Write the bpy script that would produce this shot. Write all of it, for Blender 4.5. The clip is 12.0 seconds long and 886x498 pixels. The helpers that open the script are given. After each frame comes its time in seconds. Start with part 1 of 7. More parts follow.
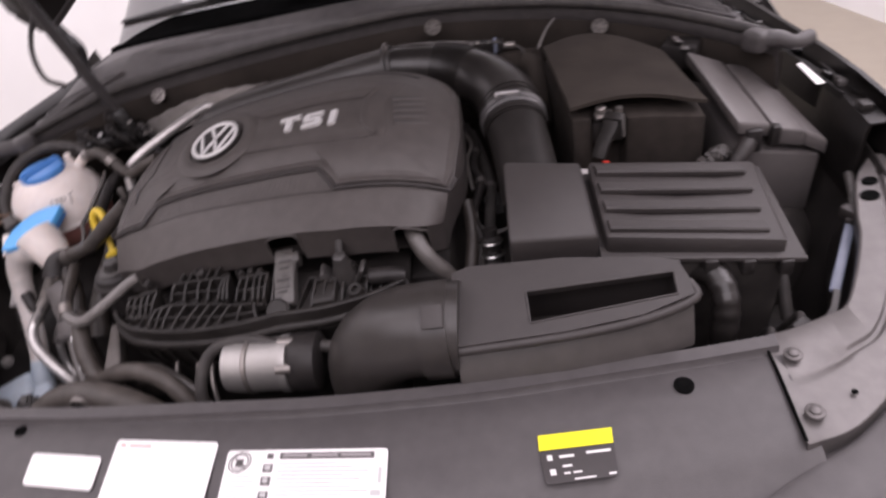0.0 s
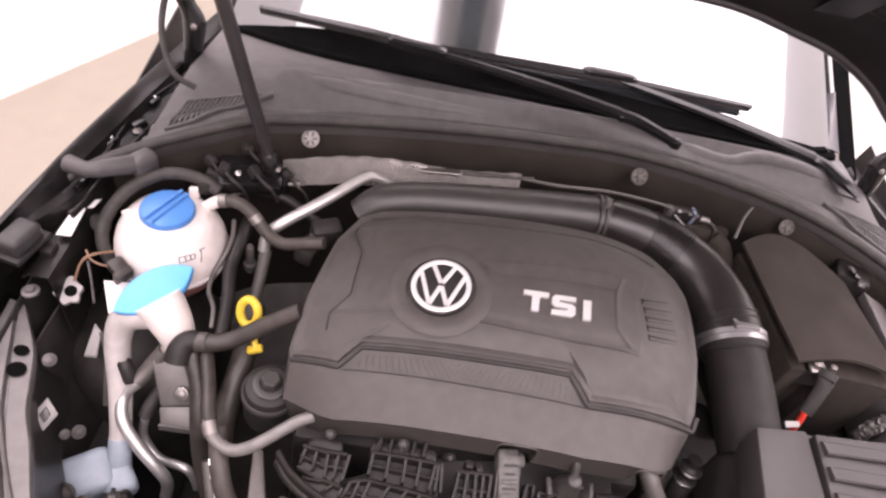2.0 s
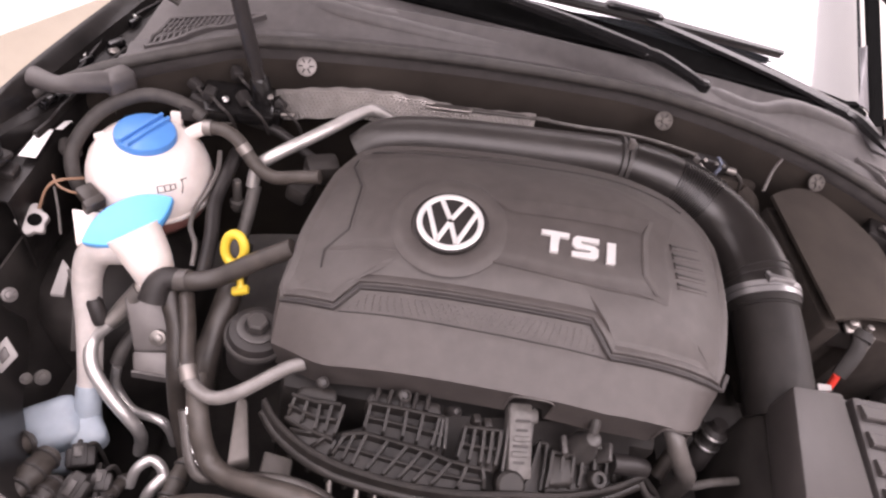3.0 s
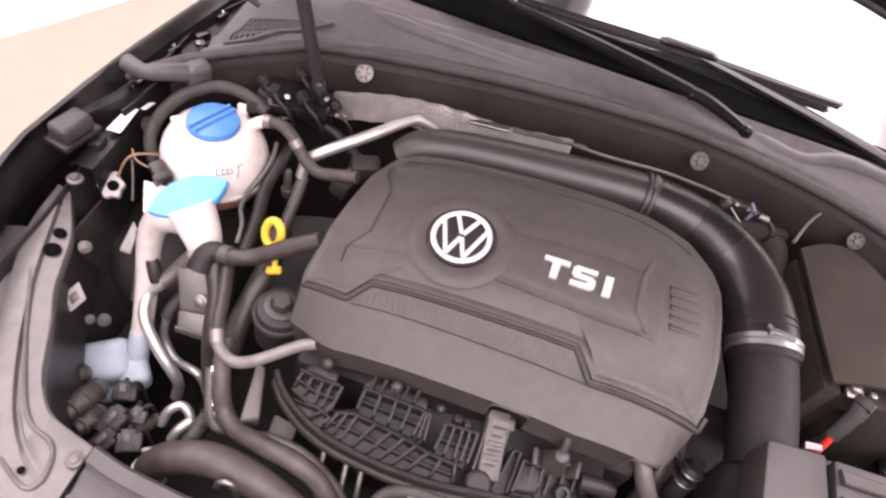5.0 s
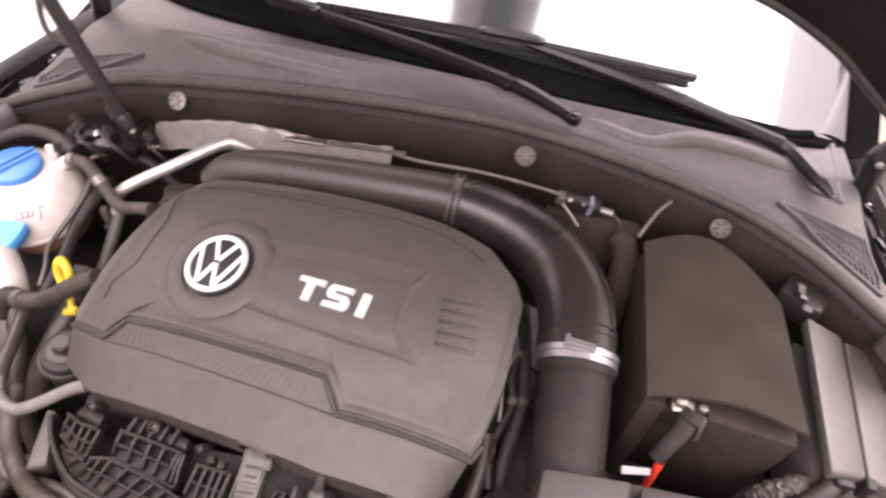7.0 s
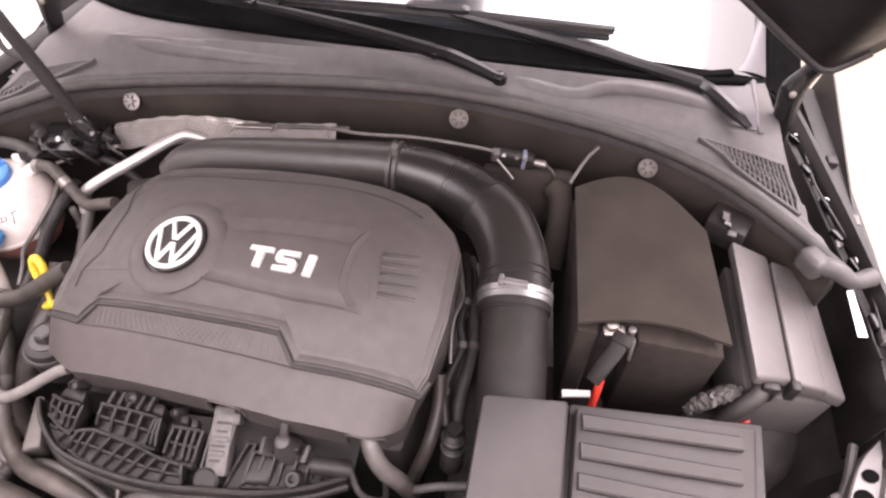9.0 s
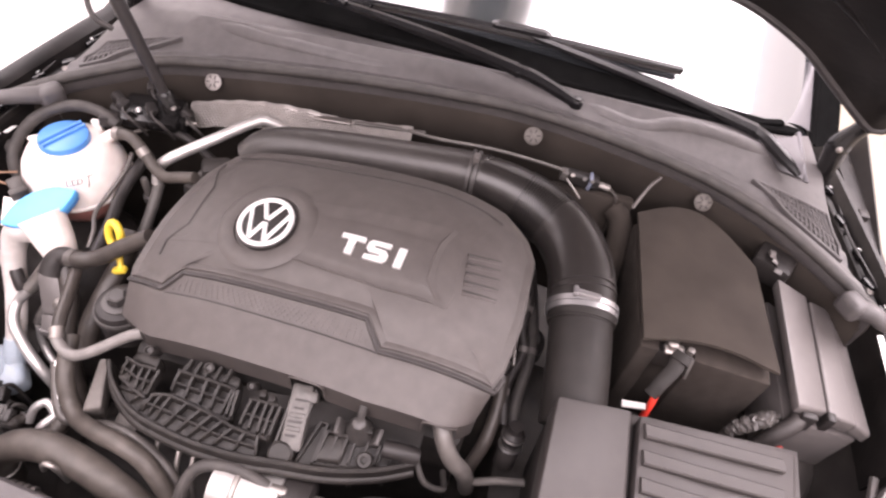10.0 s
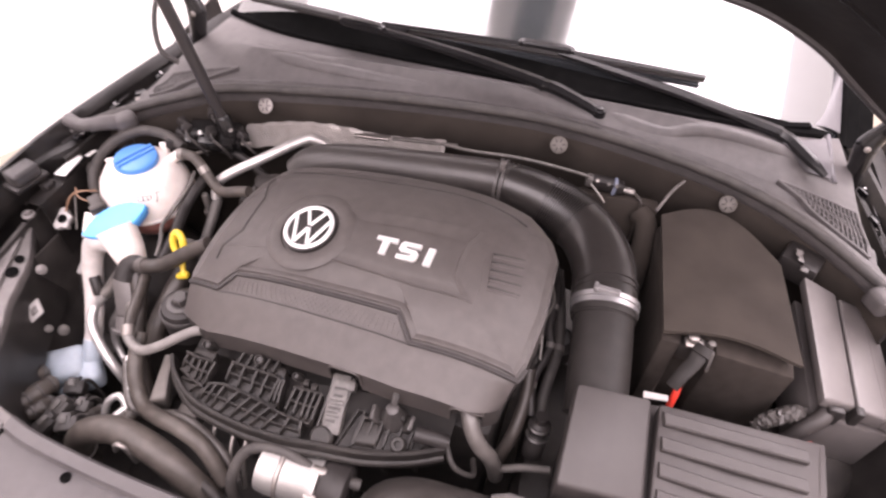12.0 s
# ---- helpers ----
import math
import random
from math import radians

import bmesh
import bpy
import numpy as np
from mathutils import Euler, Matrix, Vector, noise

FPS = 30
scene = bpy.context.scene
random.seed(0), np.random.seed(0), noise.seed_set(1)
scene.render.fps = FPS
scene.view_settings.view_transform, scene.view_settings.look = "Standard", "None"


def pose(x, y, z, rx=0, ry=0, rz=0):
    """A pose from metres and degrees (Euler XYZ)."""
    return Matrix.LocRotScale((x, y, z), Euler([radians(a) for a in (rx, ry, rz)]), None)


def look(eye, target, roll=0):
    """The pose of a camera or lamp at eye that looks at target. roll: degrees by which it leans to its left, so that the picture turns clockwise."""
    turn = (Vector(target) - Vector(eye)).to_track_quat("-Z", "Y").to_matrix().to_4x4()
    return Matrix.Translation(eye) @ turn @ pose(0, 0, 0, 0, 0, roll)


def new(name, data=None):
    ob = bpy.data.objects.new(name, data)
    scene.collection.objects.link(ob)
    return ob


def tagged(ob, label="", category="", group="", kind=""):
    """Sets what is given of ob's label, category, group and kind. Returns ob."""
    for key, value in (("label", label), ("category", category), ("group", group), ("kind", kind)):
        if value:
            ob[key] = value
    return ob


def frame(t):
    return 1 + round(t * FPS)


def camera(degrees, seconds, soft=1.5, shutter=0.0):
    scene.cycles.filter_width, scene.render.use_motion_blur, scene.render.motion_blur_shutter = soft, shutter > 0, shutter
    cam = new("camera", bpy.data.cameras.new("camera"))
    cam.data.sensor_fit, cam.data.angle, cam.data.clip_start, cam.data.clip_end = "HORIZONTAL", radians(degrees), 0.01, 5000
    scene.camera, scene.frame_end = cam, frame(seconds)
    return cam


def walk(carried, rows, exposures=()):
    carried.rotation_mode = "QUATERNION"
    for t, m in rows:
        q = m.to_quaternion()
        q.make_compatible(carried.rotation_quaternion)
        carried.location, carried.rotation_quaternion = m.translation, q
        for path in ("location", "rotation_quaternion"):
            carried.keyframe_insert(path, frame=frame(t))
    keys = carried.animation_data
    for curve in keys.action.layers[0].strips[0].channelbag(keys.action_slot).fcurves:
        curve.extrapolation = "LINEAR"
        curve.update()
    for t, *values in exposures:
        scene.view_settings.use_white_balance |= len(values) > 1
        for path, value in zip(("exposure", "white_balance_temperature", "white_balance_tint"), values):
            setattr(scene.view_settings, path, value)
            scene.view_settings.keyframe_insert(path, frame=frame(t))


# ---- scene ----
cam = camera(69.98, 12.0, soft=2.3, shutter=0.5)
PATH = [
    (0, (0.2439, -0.3844, 1.2796), (0.1112, 0.3913, 0.6625), -12.22),
    (0.5, (0.2413, -0.3554, 1.2910), (0.0588, 0.3655, 0.6224), -6.39),
    (1, (0.1841, -0.3179, 1.3824), (0.0339, 0.4031, 0.7059), -5.57),
    (1.1, (0.1617, -0.2965, 1.4012), (0.0697, 0.4227, 0.7126), 1.19),
    (1.2, (0.0850, -0.2788, 1.4367), (0.0308, 0.4422, 0.7459), 7.73),
    (1.3, (0.0115, -0.2285, 1.4877), (-0.0024, 0.4875, 0.7898), 12.80),
    (1.5, (-0.1052, -0.1781, 1.5236), (-0.0925, 0.5286, 0.8163), 13.64),
    (2, (-0.2489, -0.1194, 1.4789), (-0.1453, 0.5746, 0.7665), 16.40),
    (2.5, (-0.2915, -0.1089, 1.3897), (-0.1645, 0.5734, 0.6698), 19.17),
    (2.7, (-0.2754, -0.1050, 1.3709), (-0.1461, 0.5751, 0.6493), 18.92),
    (4.3, (-0.2228, -0.1248, 1.4967), (-0.1579, 0.5228, 0.7374), 23.66),
    (4.5, (-0.2326, -0.1220, 1.4940), (-0.1925, 0.5221, 0.7301), 21.99),
    (5, (-0.1858, -0.1148, 1.4635), (-0.1784, 0.5258, 0.6956), 19.84),
    (5.5, (-0.0993, -0.0579, 1.4436), (-0.1427, 0.5646, 0.6622), 15.04),
    (6, (-0.0158, -0.0160, 1.4319), (-0.0945, 0.6030, 0.6505), 11.72),
    (6.5, (0.0473, -0.0161, 1.4308), (-0.0570, 0.6110, 0.6589), 12.45),
    (7, (0.1482, 0.0143, 1.4724), (0.0358, 0.6435, 0.7033), 6.88),
    (7.5, (0.2356, 0.0205, 1.4882), (0.1220, 0.6384, 0.7102), 1.85),
    (7.7, (0.2642, 0.0169, 1.4838), (0.1388, 0.6321, 0.7055), 0.31),
    (9.3, (0.2104, -0.0446, 1.4999), (0.1049, 0.5757, 0.7226), 1.73),
    (9.5, (0.1851, -0.0531, 1.5171), (0.0952, 0.5878, 0.7548), 4.51),
    (10, (0.1085, -0.1004, 1.5060), (0.0385, 0.5456, 0.7460), 10.40),
    (10.5, (0.0783, -0.0780, 1.4868), (0.0117, 0.5575, 0.7175), 11.37),
    (11, (0.0497, -0.0773, 1.4737), (-0.0139, 0.5561, 0.7025), 11.42),
    (11.5, (0.0538, -0.0829, 1.4918), (-0.0181, 0.5513, 0.7220), 10.78),
    (12, (0.1606, -0.1522, 1.5328), (-0.0077, 0.4985, 0.7923), 3.36),
]
from mathutils.bvhtree import BVHTree

EXPOSURE = [(0.0, -1.20, 6340, 22), (0.5, -0.66, 6480, 20), (1.1, -0.70, 6520, 21), (1.5, -0.35, 6620, 26), (2.5, -0.3, 6620, 24), (4.5, -0.03, 6630, 25), (5.5, -0.05, 6640, 25), (7.0, 0.04, 6650, 23), (9.5, 0.21, 6660, 23), (12.0, 0.1, 6650, 25)]
walk(cam, [(t, look(eye, target, roll)) for t, eye, target, roll in PATH], EXPOSURE)

# ---------------------------------------------------------------- light
ROOM_W, ROOM_D, ROOM_H = 5.0, 6.0, 3.4
world = bpy.data.worlds.new("showroom_air")
scene.world = world
world.use_nodes = True
world.node_tree.nodes["Background"].inputs[0].default_value = (0.95, 0.97, 1.0, 1)
world.node_tree.nodes["Background"].inputs[1].default_value = 0.35


def area(name, place, target, sx, sy, watts, colour=(1, 0.955, 0.965)):
    lamp = bpy.data.lights.new(name, "AREA")
    lamp.shape, lamp.size, lamp.size_y, lamp.energy, lamp.color = "RECTANGLE", sx, sy, watts, colour
    ob = new(name, lamp)
    ob.matrix_world = look(place, target)
    return ob


# assumed luminous ceiling fields, unseen, with an added dark beam between two of them
area("ceiling_light_front", (0.0, -1.9, 3.3), (0.0, -1.9, 0), 4.6, 2.6, 250)
area("ceiling_light_right", (2.02, 1.6, 3.3), (2.02, 1.6, 0), 4.0, 3.6, 540)
area("ceiling_light_left", (-2.42, 1.6, 3.3), (-2.42, 1.6, 0), 3.8, 3.6, 310)

# ---------------------------------------------------------------- materials
MATS = {}


def mat(name, colour, rough=0.5, metal=0.0, grain=0.15, scale=60.0, bump=0.0, bscale=900.0, coat=0.0, spec=0.5, wear=None, sss=0.0, var=0.0):
    """A surface with a fine grain and a coarser uneven stain; wear: a dust colour laid on in patches."""
    m = bpy.data.materials.new(name)
    m.use_nodes = True
    nt = m.node_tree
    b = nt.nodes["Principled BSDF"]
    tc = nt.nodes.new("ShaderNodeTexCoord")
    n1 = nt.nodes.new("ShaderNodeTexNoise")
    n1.inputs["Scale"].default_value, n1.inputs["Detail"].default_value = scale, 6
    n2 = nt.nodes.new("ShaderNodeTexNoise")
    n2.inputs["Scale"].default_value, n2.inputs["Detail"].default_value = 9, 3
    for n in (n1, n2):
        nt.links.new(tc.outputs["Object"], n.inputs["Vector"])
    mix = nt.nodes.new("ShaderNodeMath")
    mix.operation = "MULTIPLY_ADD"
    mix.inputs[1].default_value = 0.6
    nt.links.new(n1.outputs[0], mix.inputs[0])
    half = nt.nodes.new("ShaderNodeMath")
    half.operation = "MULTIPLY"
    half.inputs[1].default_value = 0.4
    nt.links.new(n2.outputs[0], half.inputs[0])
    nt.links.new(half.outputs[0], mix.inputs[2])
    ramp = nt.nodes.new("ShaderNodeValToRGB")
    ramp.color_ramp.elements[0].position, ramp.color_ramp.elements[1].position = 0.3, 0.7
    lo = [c * (1 - grain) for c in colour]
    hi = [min(1, c * (1 + grain)) for c in colour]
    if wear:
        hi = wear
    ramp.color_ramp.elements[0].color, ramp.color_ramp.elements[1].color = (*lo, 1), (*hi, 1)
    nt.links.new(mix.outputs[0], ramp.inputs[0])
    col = ramp.outputs[0]
    if var:
        info = nt.nodes.new("ShaderNodeObjectInfo")
        hsv = nt.nodes.new("ShaderNodeHueSaturation")
        mr = nt.nodes.new("ShaderNodeMapRange")
        mr.inputs[3].default_value, mr.inputs[4].default_value = 1 - var, 1 + var
        nt.links.new(info.outputs["Random"], mr.inputs[0])
        nt.links.new(mr.outputs[0], hsv.inputs["Value"])
        nt.links.new(col, hsv.inputs["Color"])
        col = hsv.outputs[0]
    nt.links.new(col, b.inputs["Base Color"])
    rr = nt.nodes.new("ShaderNodeMapRange")
    rr.inputs[3].default_value, rr.inputs[4].default_value = max(0.02, rough - 0.08), min(1, rough + 0.1)
    nt.links.new(n2.outputs[0], rr.inputs[0])
    nt.links.new(rr.outputs[0], b.inputs["Roughness"])
    b.inputs["Metallic"].default_value = metal
    b.inputs["Specular IOR Level"].default_value = spec
    b.inputs["Coat Weight"].default_value = coat
    if sss:
        b.inputs["Subsurface Weight"].default_value = sss
        b.inputs["Subsurface Radius"].default_value = (0.02, 0.015, 0.012)
        b.inputs["Subsurface Scale"].default_value = 0.6
    if bump:
        n3 = nt.nodes.new("ShaderNodeTexNoise")
        n3.inputs["Scale"].default_value, n3.inputs["Detail"].default_value = bscale, 2
        nt.links.new(tc.outputs["Object"], n3.inputs["Vector"])
        bp = nt.nodes.new("ShaderNodeBump")
        bp.inputs["Strength"].default_value, bp.inputs["Distance"].default_value = bump, 0.0006
        nt.links.new(n3.outputs[0], bp.inputs["Height"])
        nt.links.new(bp.outputs[0], b.inputs["Normal"])
    MATS[name] = m
    return m


cover_black = mat("cover_black", (0.058, 0.050, 0.047), 0.52, grain=0.14, bump=0.35, wear=(0.073, 0.064, 0.060))
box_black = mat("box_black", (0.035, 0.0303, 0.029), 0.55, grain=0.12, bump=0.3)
duct_black = mat("duct_black", (0.022, 0.0195, 0.0188), 0.45, grain=0.25, bump=0.15, spec=0.3)
pipe_black = mat("pipe_black", (0.034, 0.0300, 0.0282), 0.40, grain=0.2, bump=0.1, spec=0.6)
manifold_dark = mat("manifold_dark", (0.014, 0.0122, 0.0112), 0.48, grain=0.35, bump=0.2, spec=0.35, wear=(0.027, 0.0235, 0.0213))
fuse_grey = mat("fuse_grey", (0.110, 0.100, 0.097), 0.45, grain=0.08, bump=0.2)
washer_lit = mat("washer_lit", (0.26, 0.24, 0.23), 0.5, metal=0.4, grain=0.2)
rubber = mat("rubber", (0.030, 0.027, 0.026), 0.62, grain=0.3, bump=0.3, wear=(0.055, 0.049, 0.045))
hose_brown = mat("hose_brown", (0.032, 0.027, 0.024), 0.45, grain=0.35, bump=0.2, wear=(0.055, 0.046, 0.040), spec=0.5)
hose_grey = mat("hose_grey", (0.075, 0.067, 0.062), 0.38, grain=0.3, bump=0.15, wear=(0.11, 0.10, 0.093), spec=0.6)
alu_pipe = mat("alu_pipe", (0.56, 0.54, 0.525), 0.42, metal=0.75, grain=0.2, bump=0.15)
cast_grey = mat("cast_grey", (0.085, 0.078, 0.073), 0.6, metal=0.2, grain=0.3, bump=0.3)
pale_plastic = mat("pale_plastic", (0.36, 0.34, 0.33), 0.5, grain=0.15)
tube_grey = mat("tube_grey", (0.0165, 0.0144, 0.0133), 0.55, grain=0.25, bump=0.15, spec=0.25)
film_grey = mat("film_grey", (0.055, 0.050, 0.047), 0.38, grain=0.4, spec=0.4)
fender_rubber = mat("fender_rubber", (0.036, 0.033, 0.033), 0.55, grain=0.25, bump=0.2)
plug_grey = mat("plug_grey", (0.072, 0.066, 0.062), 0.45, grain=0.35, scale=120, bump=0.15, wear=(0.105, 0.097, 0.091))
clamp_steel = mat("clamp_steel", (0.46, 0.45, 0.455), 0.36, metal=0.8, grain=0.3, bump=0.2, wear=(0.30, 0.29, 0.29))
plug_dark = mat("plug_dark", (0.045, 0.041, 0.039), 0.45, grain=0.2, bump=0.15)
washer_dull = mat("washer_dull", (0.105, 0.094, 0.086), 0.55, metal=0.3, grain=0.25)
hose_dusty = mat("hose_dusty", (0.052, 0.044, 0.038), 0.5, grain=0.3, bump=0.2, wear=(0.085, 0.073, 0.064), spec=0.45)
elbow_black = mat("elbow_black", (0.020, 0.0176, 0.0166), 0.30, grain=0.2, bump=0.1, spec=0.55)
# darker copy of the felt carries the shade on the battery's sides
felt_shaded = mat("felt_shaded", (0.031, 0.0255, 0.022), 0.9, grain=0.3, bump=0.8, bscale=1600, spec=0.2)
hose_silver = mat("hose_silver", (0.13, 0.12, 0.113), 0.36, grain=0.25, bump=0.1, spec=0.6, wear=(0.20, 0.187, 0.178))
scoop_lit = mat("scoop_lit", (0.060, 0.054, 0.051), 0.42, grain=0.15, bump=0.2)
snorkel_black = mat("snorkel_black", (0.030, 0.0265, 0.0245), 0.36, grain=0.2, bump=0.15, spec=0.5)
# solid bars of this colour paint the shade in slots, creases and grooves
slot_shade = mat("slot_shade", (0.030, 0.026, 0.025), 0.6, grain=0.2)
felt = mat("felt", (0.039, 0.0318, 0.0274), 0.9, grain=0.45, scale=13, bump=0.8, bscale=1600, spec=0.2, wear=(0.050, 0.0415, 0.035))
cowl_grey = mat("cowl_grey", (0.060, 0.0545, 0.055), 0.50, grain=0.15, bump=0.3, wear=(0.082, 0.075, 0.074))
# near-black colour carries the deep shade between and below parts
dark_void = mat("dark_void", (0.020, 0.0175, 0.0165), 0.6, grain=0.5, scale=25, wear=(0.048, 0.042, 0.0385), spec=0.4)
paint_black = mat("paint_black", (0.009, 0.0083, 0.0083), 0.22, grain=0.3, spec=0.4)
# lighter patches in the liner colour paint faint blotchy highlights
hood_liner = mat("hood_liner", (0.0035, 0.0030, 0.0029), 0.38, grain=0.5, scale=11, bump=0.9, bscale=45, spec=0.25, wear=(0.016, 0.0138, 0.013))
gutter_black = mat("gutter_black", (0.006, 0.0054, 0.0053), 0.34, grain=0.5, scale=30, bump=0.5, bscale=120, spec=0.32, wear=(0.020, 0.0175, 0.0165))
stay_grey = mat("stay_grey", (0.030, 0.027, 0.027), 0.4, grain=0.2, spec=0.4)
steel_grey = mat("steel_grey", (0.112, 0.103, 0.100), 0.40, metal=0.3, grain=0.15, bump=0.1, wear=(0.145, 0.134, 0.130))
panel_grey = mat("panel_grey", (0.060, 0.054, 0.055), 0.52, grain=0.12, bump=0.35, wear=(0.072, 0.066, 0.066))
alu = mat("alu", (0.55, 0.54, 0.53), 0.32, metal=1.0, grain=0.15, bump=0.1)
alu_dull = mat("alu_dull", (0.34, 0.325, 0.31), 0.5, metal=0.9, grain=0.25, bump=0.2, wear=(0.3, 0.27, 0.25))
cast_alu = mat("cast_alu", (0.56, 0.54, 0.52), 0.48, metal=0.8, grain=0.25, scale=140, bump=0.6, bscale=500, wear=(0.40, 0.385, 0.37))
silver_paint = mat("silver_paint", (0.72, 0.71, 0.70), 0.3, metal=0.3, grain=0.05)
white_plastic = mat("white_plastic", (0.72, 0.64, 0.60), 0.42, grain=0.08, sss=0.2, wear=(0.80, 0.74, 0.70))
coolant_pink = mat("coolant_pink", (0.45, 0.20, 0.17), 0.4, grain=0.15, sss=0.2)
blue_cap_mat = mat("blue_cap_mat", (0.075, 0.24, 0.58), 0.38, grain=0.06)
blue_lid_mat = mat("blue_lid_mat", (0.10, 0.40, 0.80), 0.38, grain=0.06)
tube_white = mat("tube_white", (0.46, 0.425, 0.405), 0.45, grain=0.2, sss=0.15)
tank_blue = mat("tank_blue", (0.33, 0.38, 0.43), 0.45, grain=0.15, sss=0.2)
strap_blue = mat("strap_blue", (0.17, 0.19, 0.25), 0.45, grain=0.15)
yellow = mat("yellow", (0.74, 0.53, 0.05), 0.4, grain=0.08)
red = mat("red", (0.75, 0.05, 0.03), 0.45, grain=0.1)
sticker_white = mat("sticker_white", (0.86, 0.84, 0.83), 0.4, grain=0.02)
sticker_dark = mat("sticker_dark", (0.05, 0.045, 0.045), 0.4, grain=0.1)
sticker_yellow = mat("sticker_yellow", (0.85, 0.78, 0.02), 0.4, grain=0.03)
print_grey = mat("print_grey", (0.32, 0.30, 0.30), 0.5, grain=0.1)
print_dark = mat("print_dark", (0.10, 0.092, 0.092), 0.5, grain=0.1)
print_white = mat("print_white", (0.7, 0.69, 0.68), 0.5, grain=0.1)
print_pale = mat("print_pale", (0.50, 0.49, 0.49), 0.5, grain=0.1)
dark_red = mat("dark_red", (0.22, 0.02, 0.015), 0.5, grain=0.1)
print_red = mat("print_red", (0.75, 0.35, 0.33), 0.5, grain=0.05)
connector_grey = mat("connector_grey", (0.105, 0.095, 0.09), 0.45, grain=0.15, bump=0.15)
wire_copper = mat("wire_copper", (0.20, 0.115, 0.07), 0.5, grain=0.2)
shield_metal = mat("shield_metal", (0.27, 0.251, 0.238), 0.40, metal=0.5, grain=0.2, bump=0.5, bscale=500)
floor_beige = mat("floor_beige", (0.29, 0.255, 0.205), 0.42, grain=0.05, scale=14, bump=0.05)
wall_white = mat("wall_white", (0.82, 0.81, 0.80), 0.7, grain=0.02, scale=8)
beam_dark = mat("beam_dark", (0.05, 0.075, 0.07), 0.5, grain=0.1)
glass_dark = mat("glass_dark", (0.02, 0.022, 0.024), 0.04, grain=0.0, spec=0.5)
glass_dark.node_tree.nodes["Principled BSDF"].inputs["IOR"].default_value = 2.6

flat_black = mat("flat_black", (0.005, 0.005, 0.005), 0.9, grain=0.3, spec=0.0)
wiper_black = mat("wiper_black", (0.007, 0.0066, 0.007), 0.22, grain=0.3, spec=0.5)
cowl_pale = mat("cowl_pale", (0.072, 0.068, 0.073), 0.42, grain=0.12, bump=0.15)
wing_black = mat("wing_black", (0.020, 0.018, 0.0175), 0.40, grain=0.5, scale=25, wear=(0.038, 0.034, 0.032), spec=0.4)

# ---------------------------------------------------------------- mesh helpers


def V(*p):
    return Vector(p)


def finish(name, bm, material, smooth=True, angle=40):
    bmesh.ops.remove_doubles(bm, verts=bm.verts, dist=1e-6)
    bmesh.ops.recalc_face_normals(bm, faces=bm.faces)
    me = bpy.data.meshes.new(name)
    bm.to_mesh(me)
    bm.free()
    me.materials.append(material)
    if smooth:
        me.shade_smooth()
        me.set_sharp_from_angle(angle=radians(angle))
    return me


def part(name, bm, material, parent=None, label="", smooth=True, angle=40):
    me = bm if isinstance(bm, bpy.types.Mesh) else finish(name, bm, material, smooth, angle)
    ob = new(name, me)
    if parent is not None:
        ob.parent = parent
        up = parent
        m = Matrix.Identity(4)
        while up is not None:
            m = up.matrix_basis @ m if up.parent is None else m
            up = up.parent
        root = parent
        while root.parent is not None:
            root = root.parent
        if parent is root:
            ob.matrix_parent_inverse = root.matrix_basis.inverted()
    if label:
        ob["label"] = label
    return ob


def thing(name, place, label, category, group="", kind=""):
    e = new(name)
    e.matrix_basis = Matrix.Translation(place)
    e.empty_display_size = 0.02
    return tagged(e, label, category, group, kind)


def join(*bms):
    out = bms[0]
    for b in bms[1:]:
        me = bpy.data.meshes.new("tmp")
        b.to_mesh(me)
        b.free()
        out.from_mesh(me)
        bpy.data.meshes.remove(me)
    return out


def spline(pts, n=8):
    """Catmull-Rom through the points."""
    pts = [Vector(p) for p in pts]
    ext = [2 * pts[0] - pts[1], *pts, 2 * pts[-1] - pts[-2]]
    out = []
    for i in range(1, len(ext) - 2):
        a, b, c, d = ext[i - 1:i + 3]
        for k in range(n):
            t = k / n
            out.append(0.5 * (2 * b + (c - a) * t + (2 * a - 5 * b + 4 * c - d) * t * t + (3 * b - 3 * c + d - a) * t ** 3))
    out.append(pts[-1])
    return out


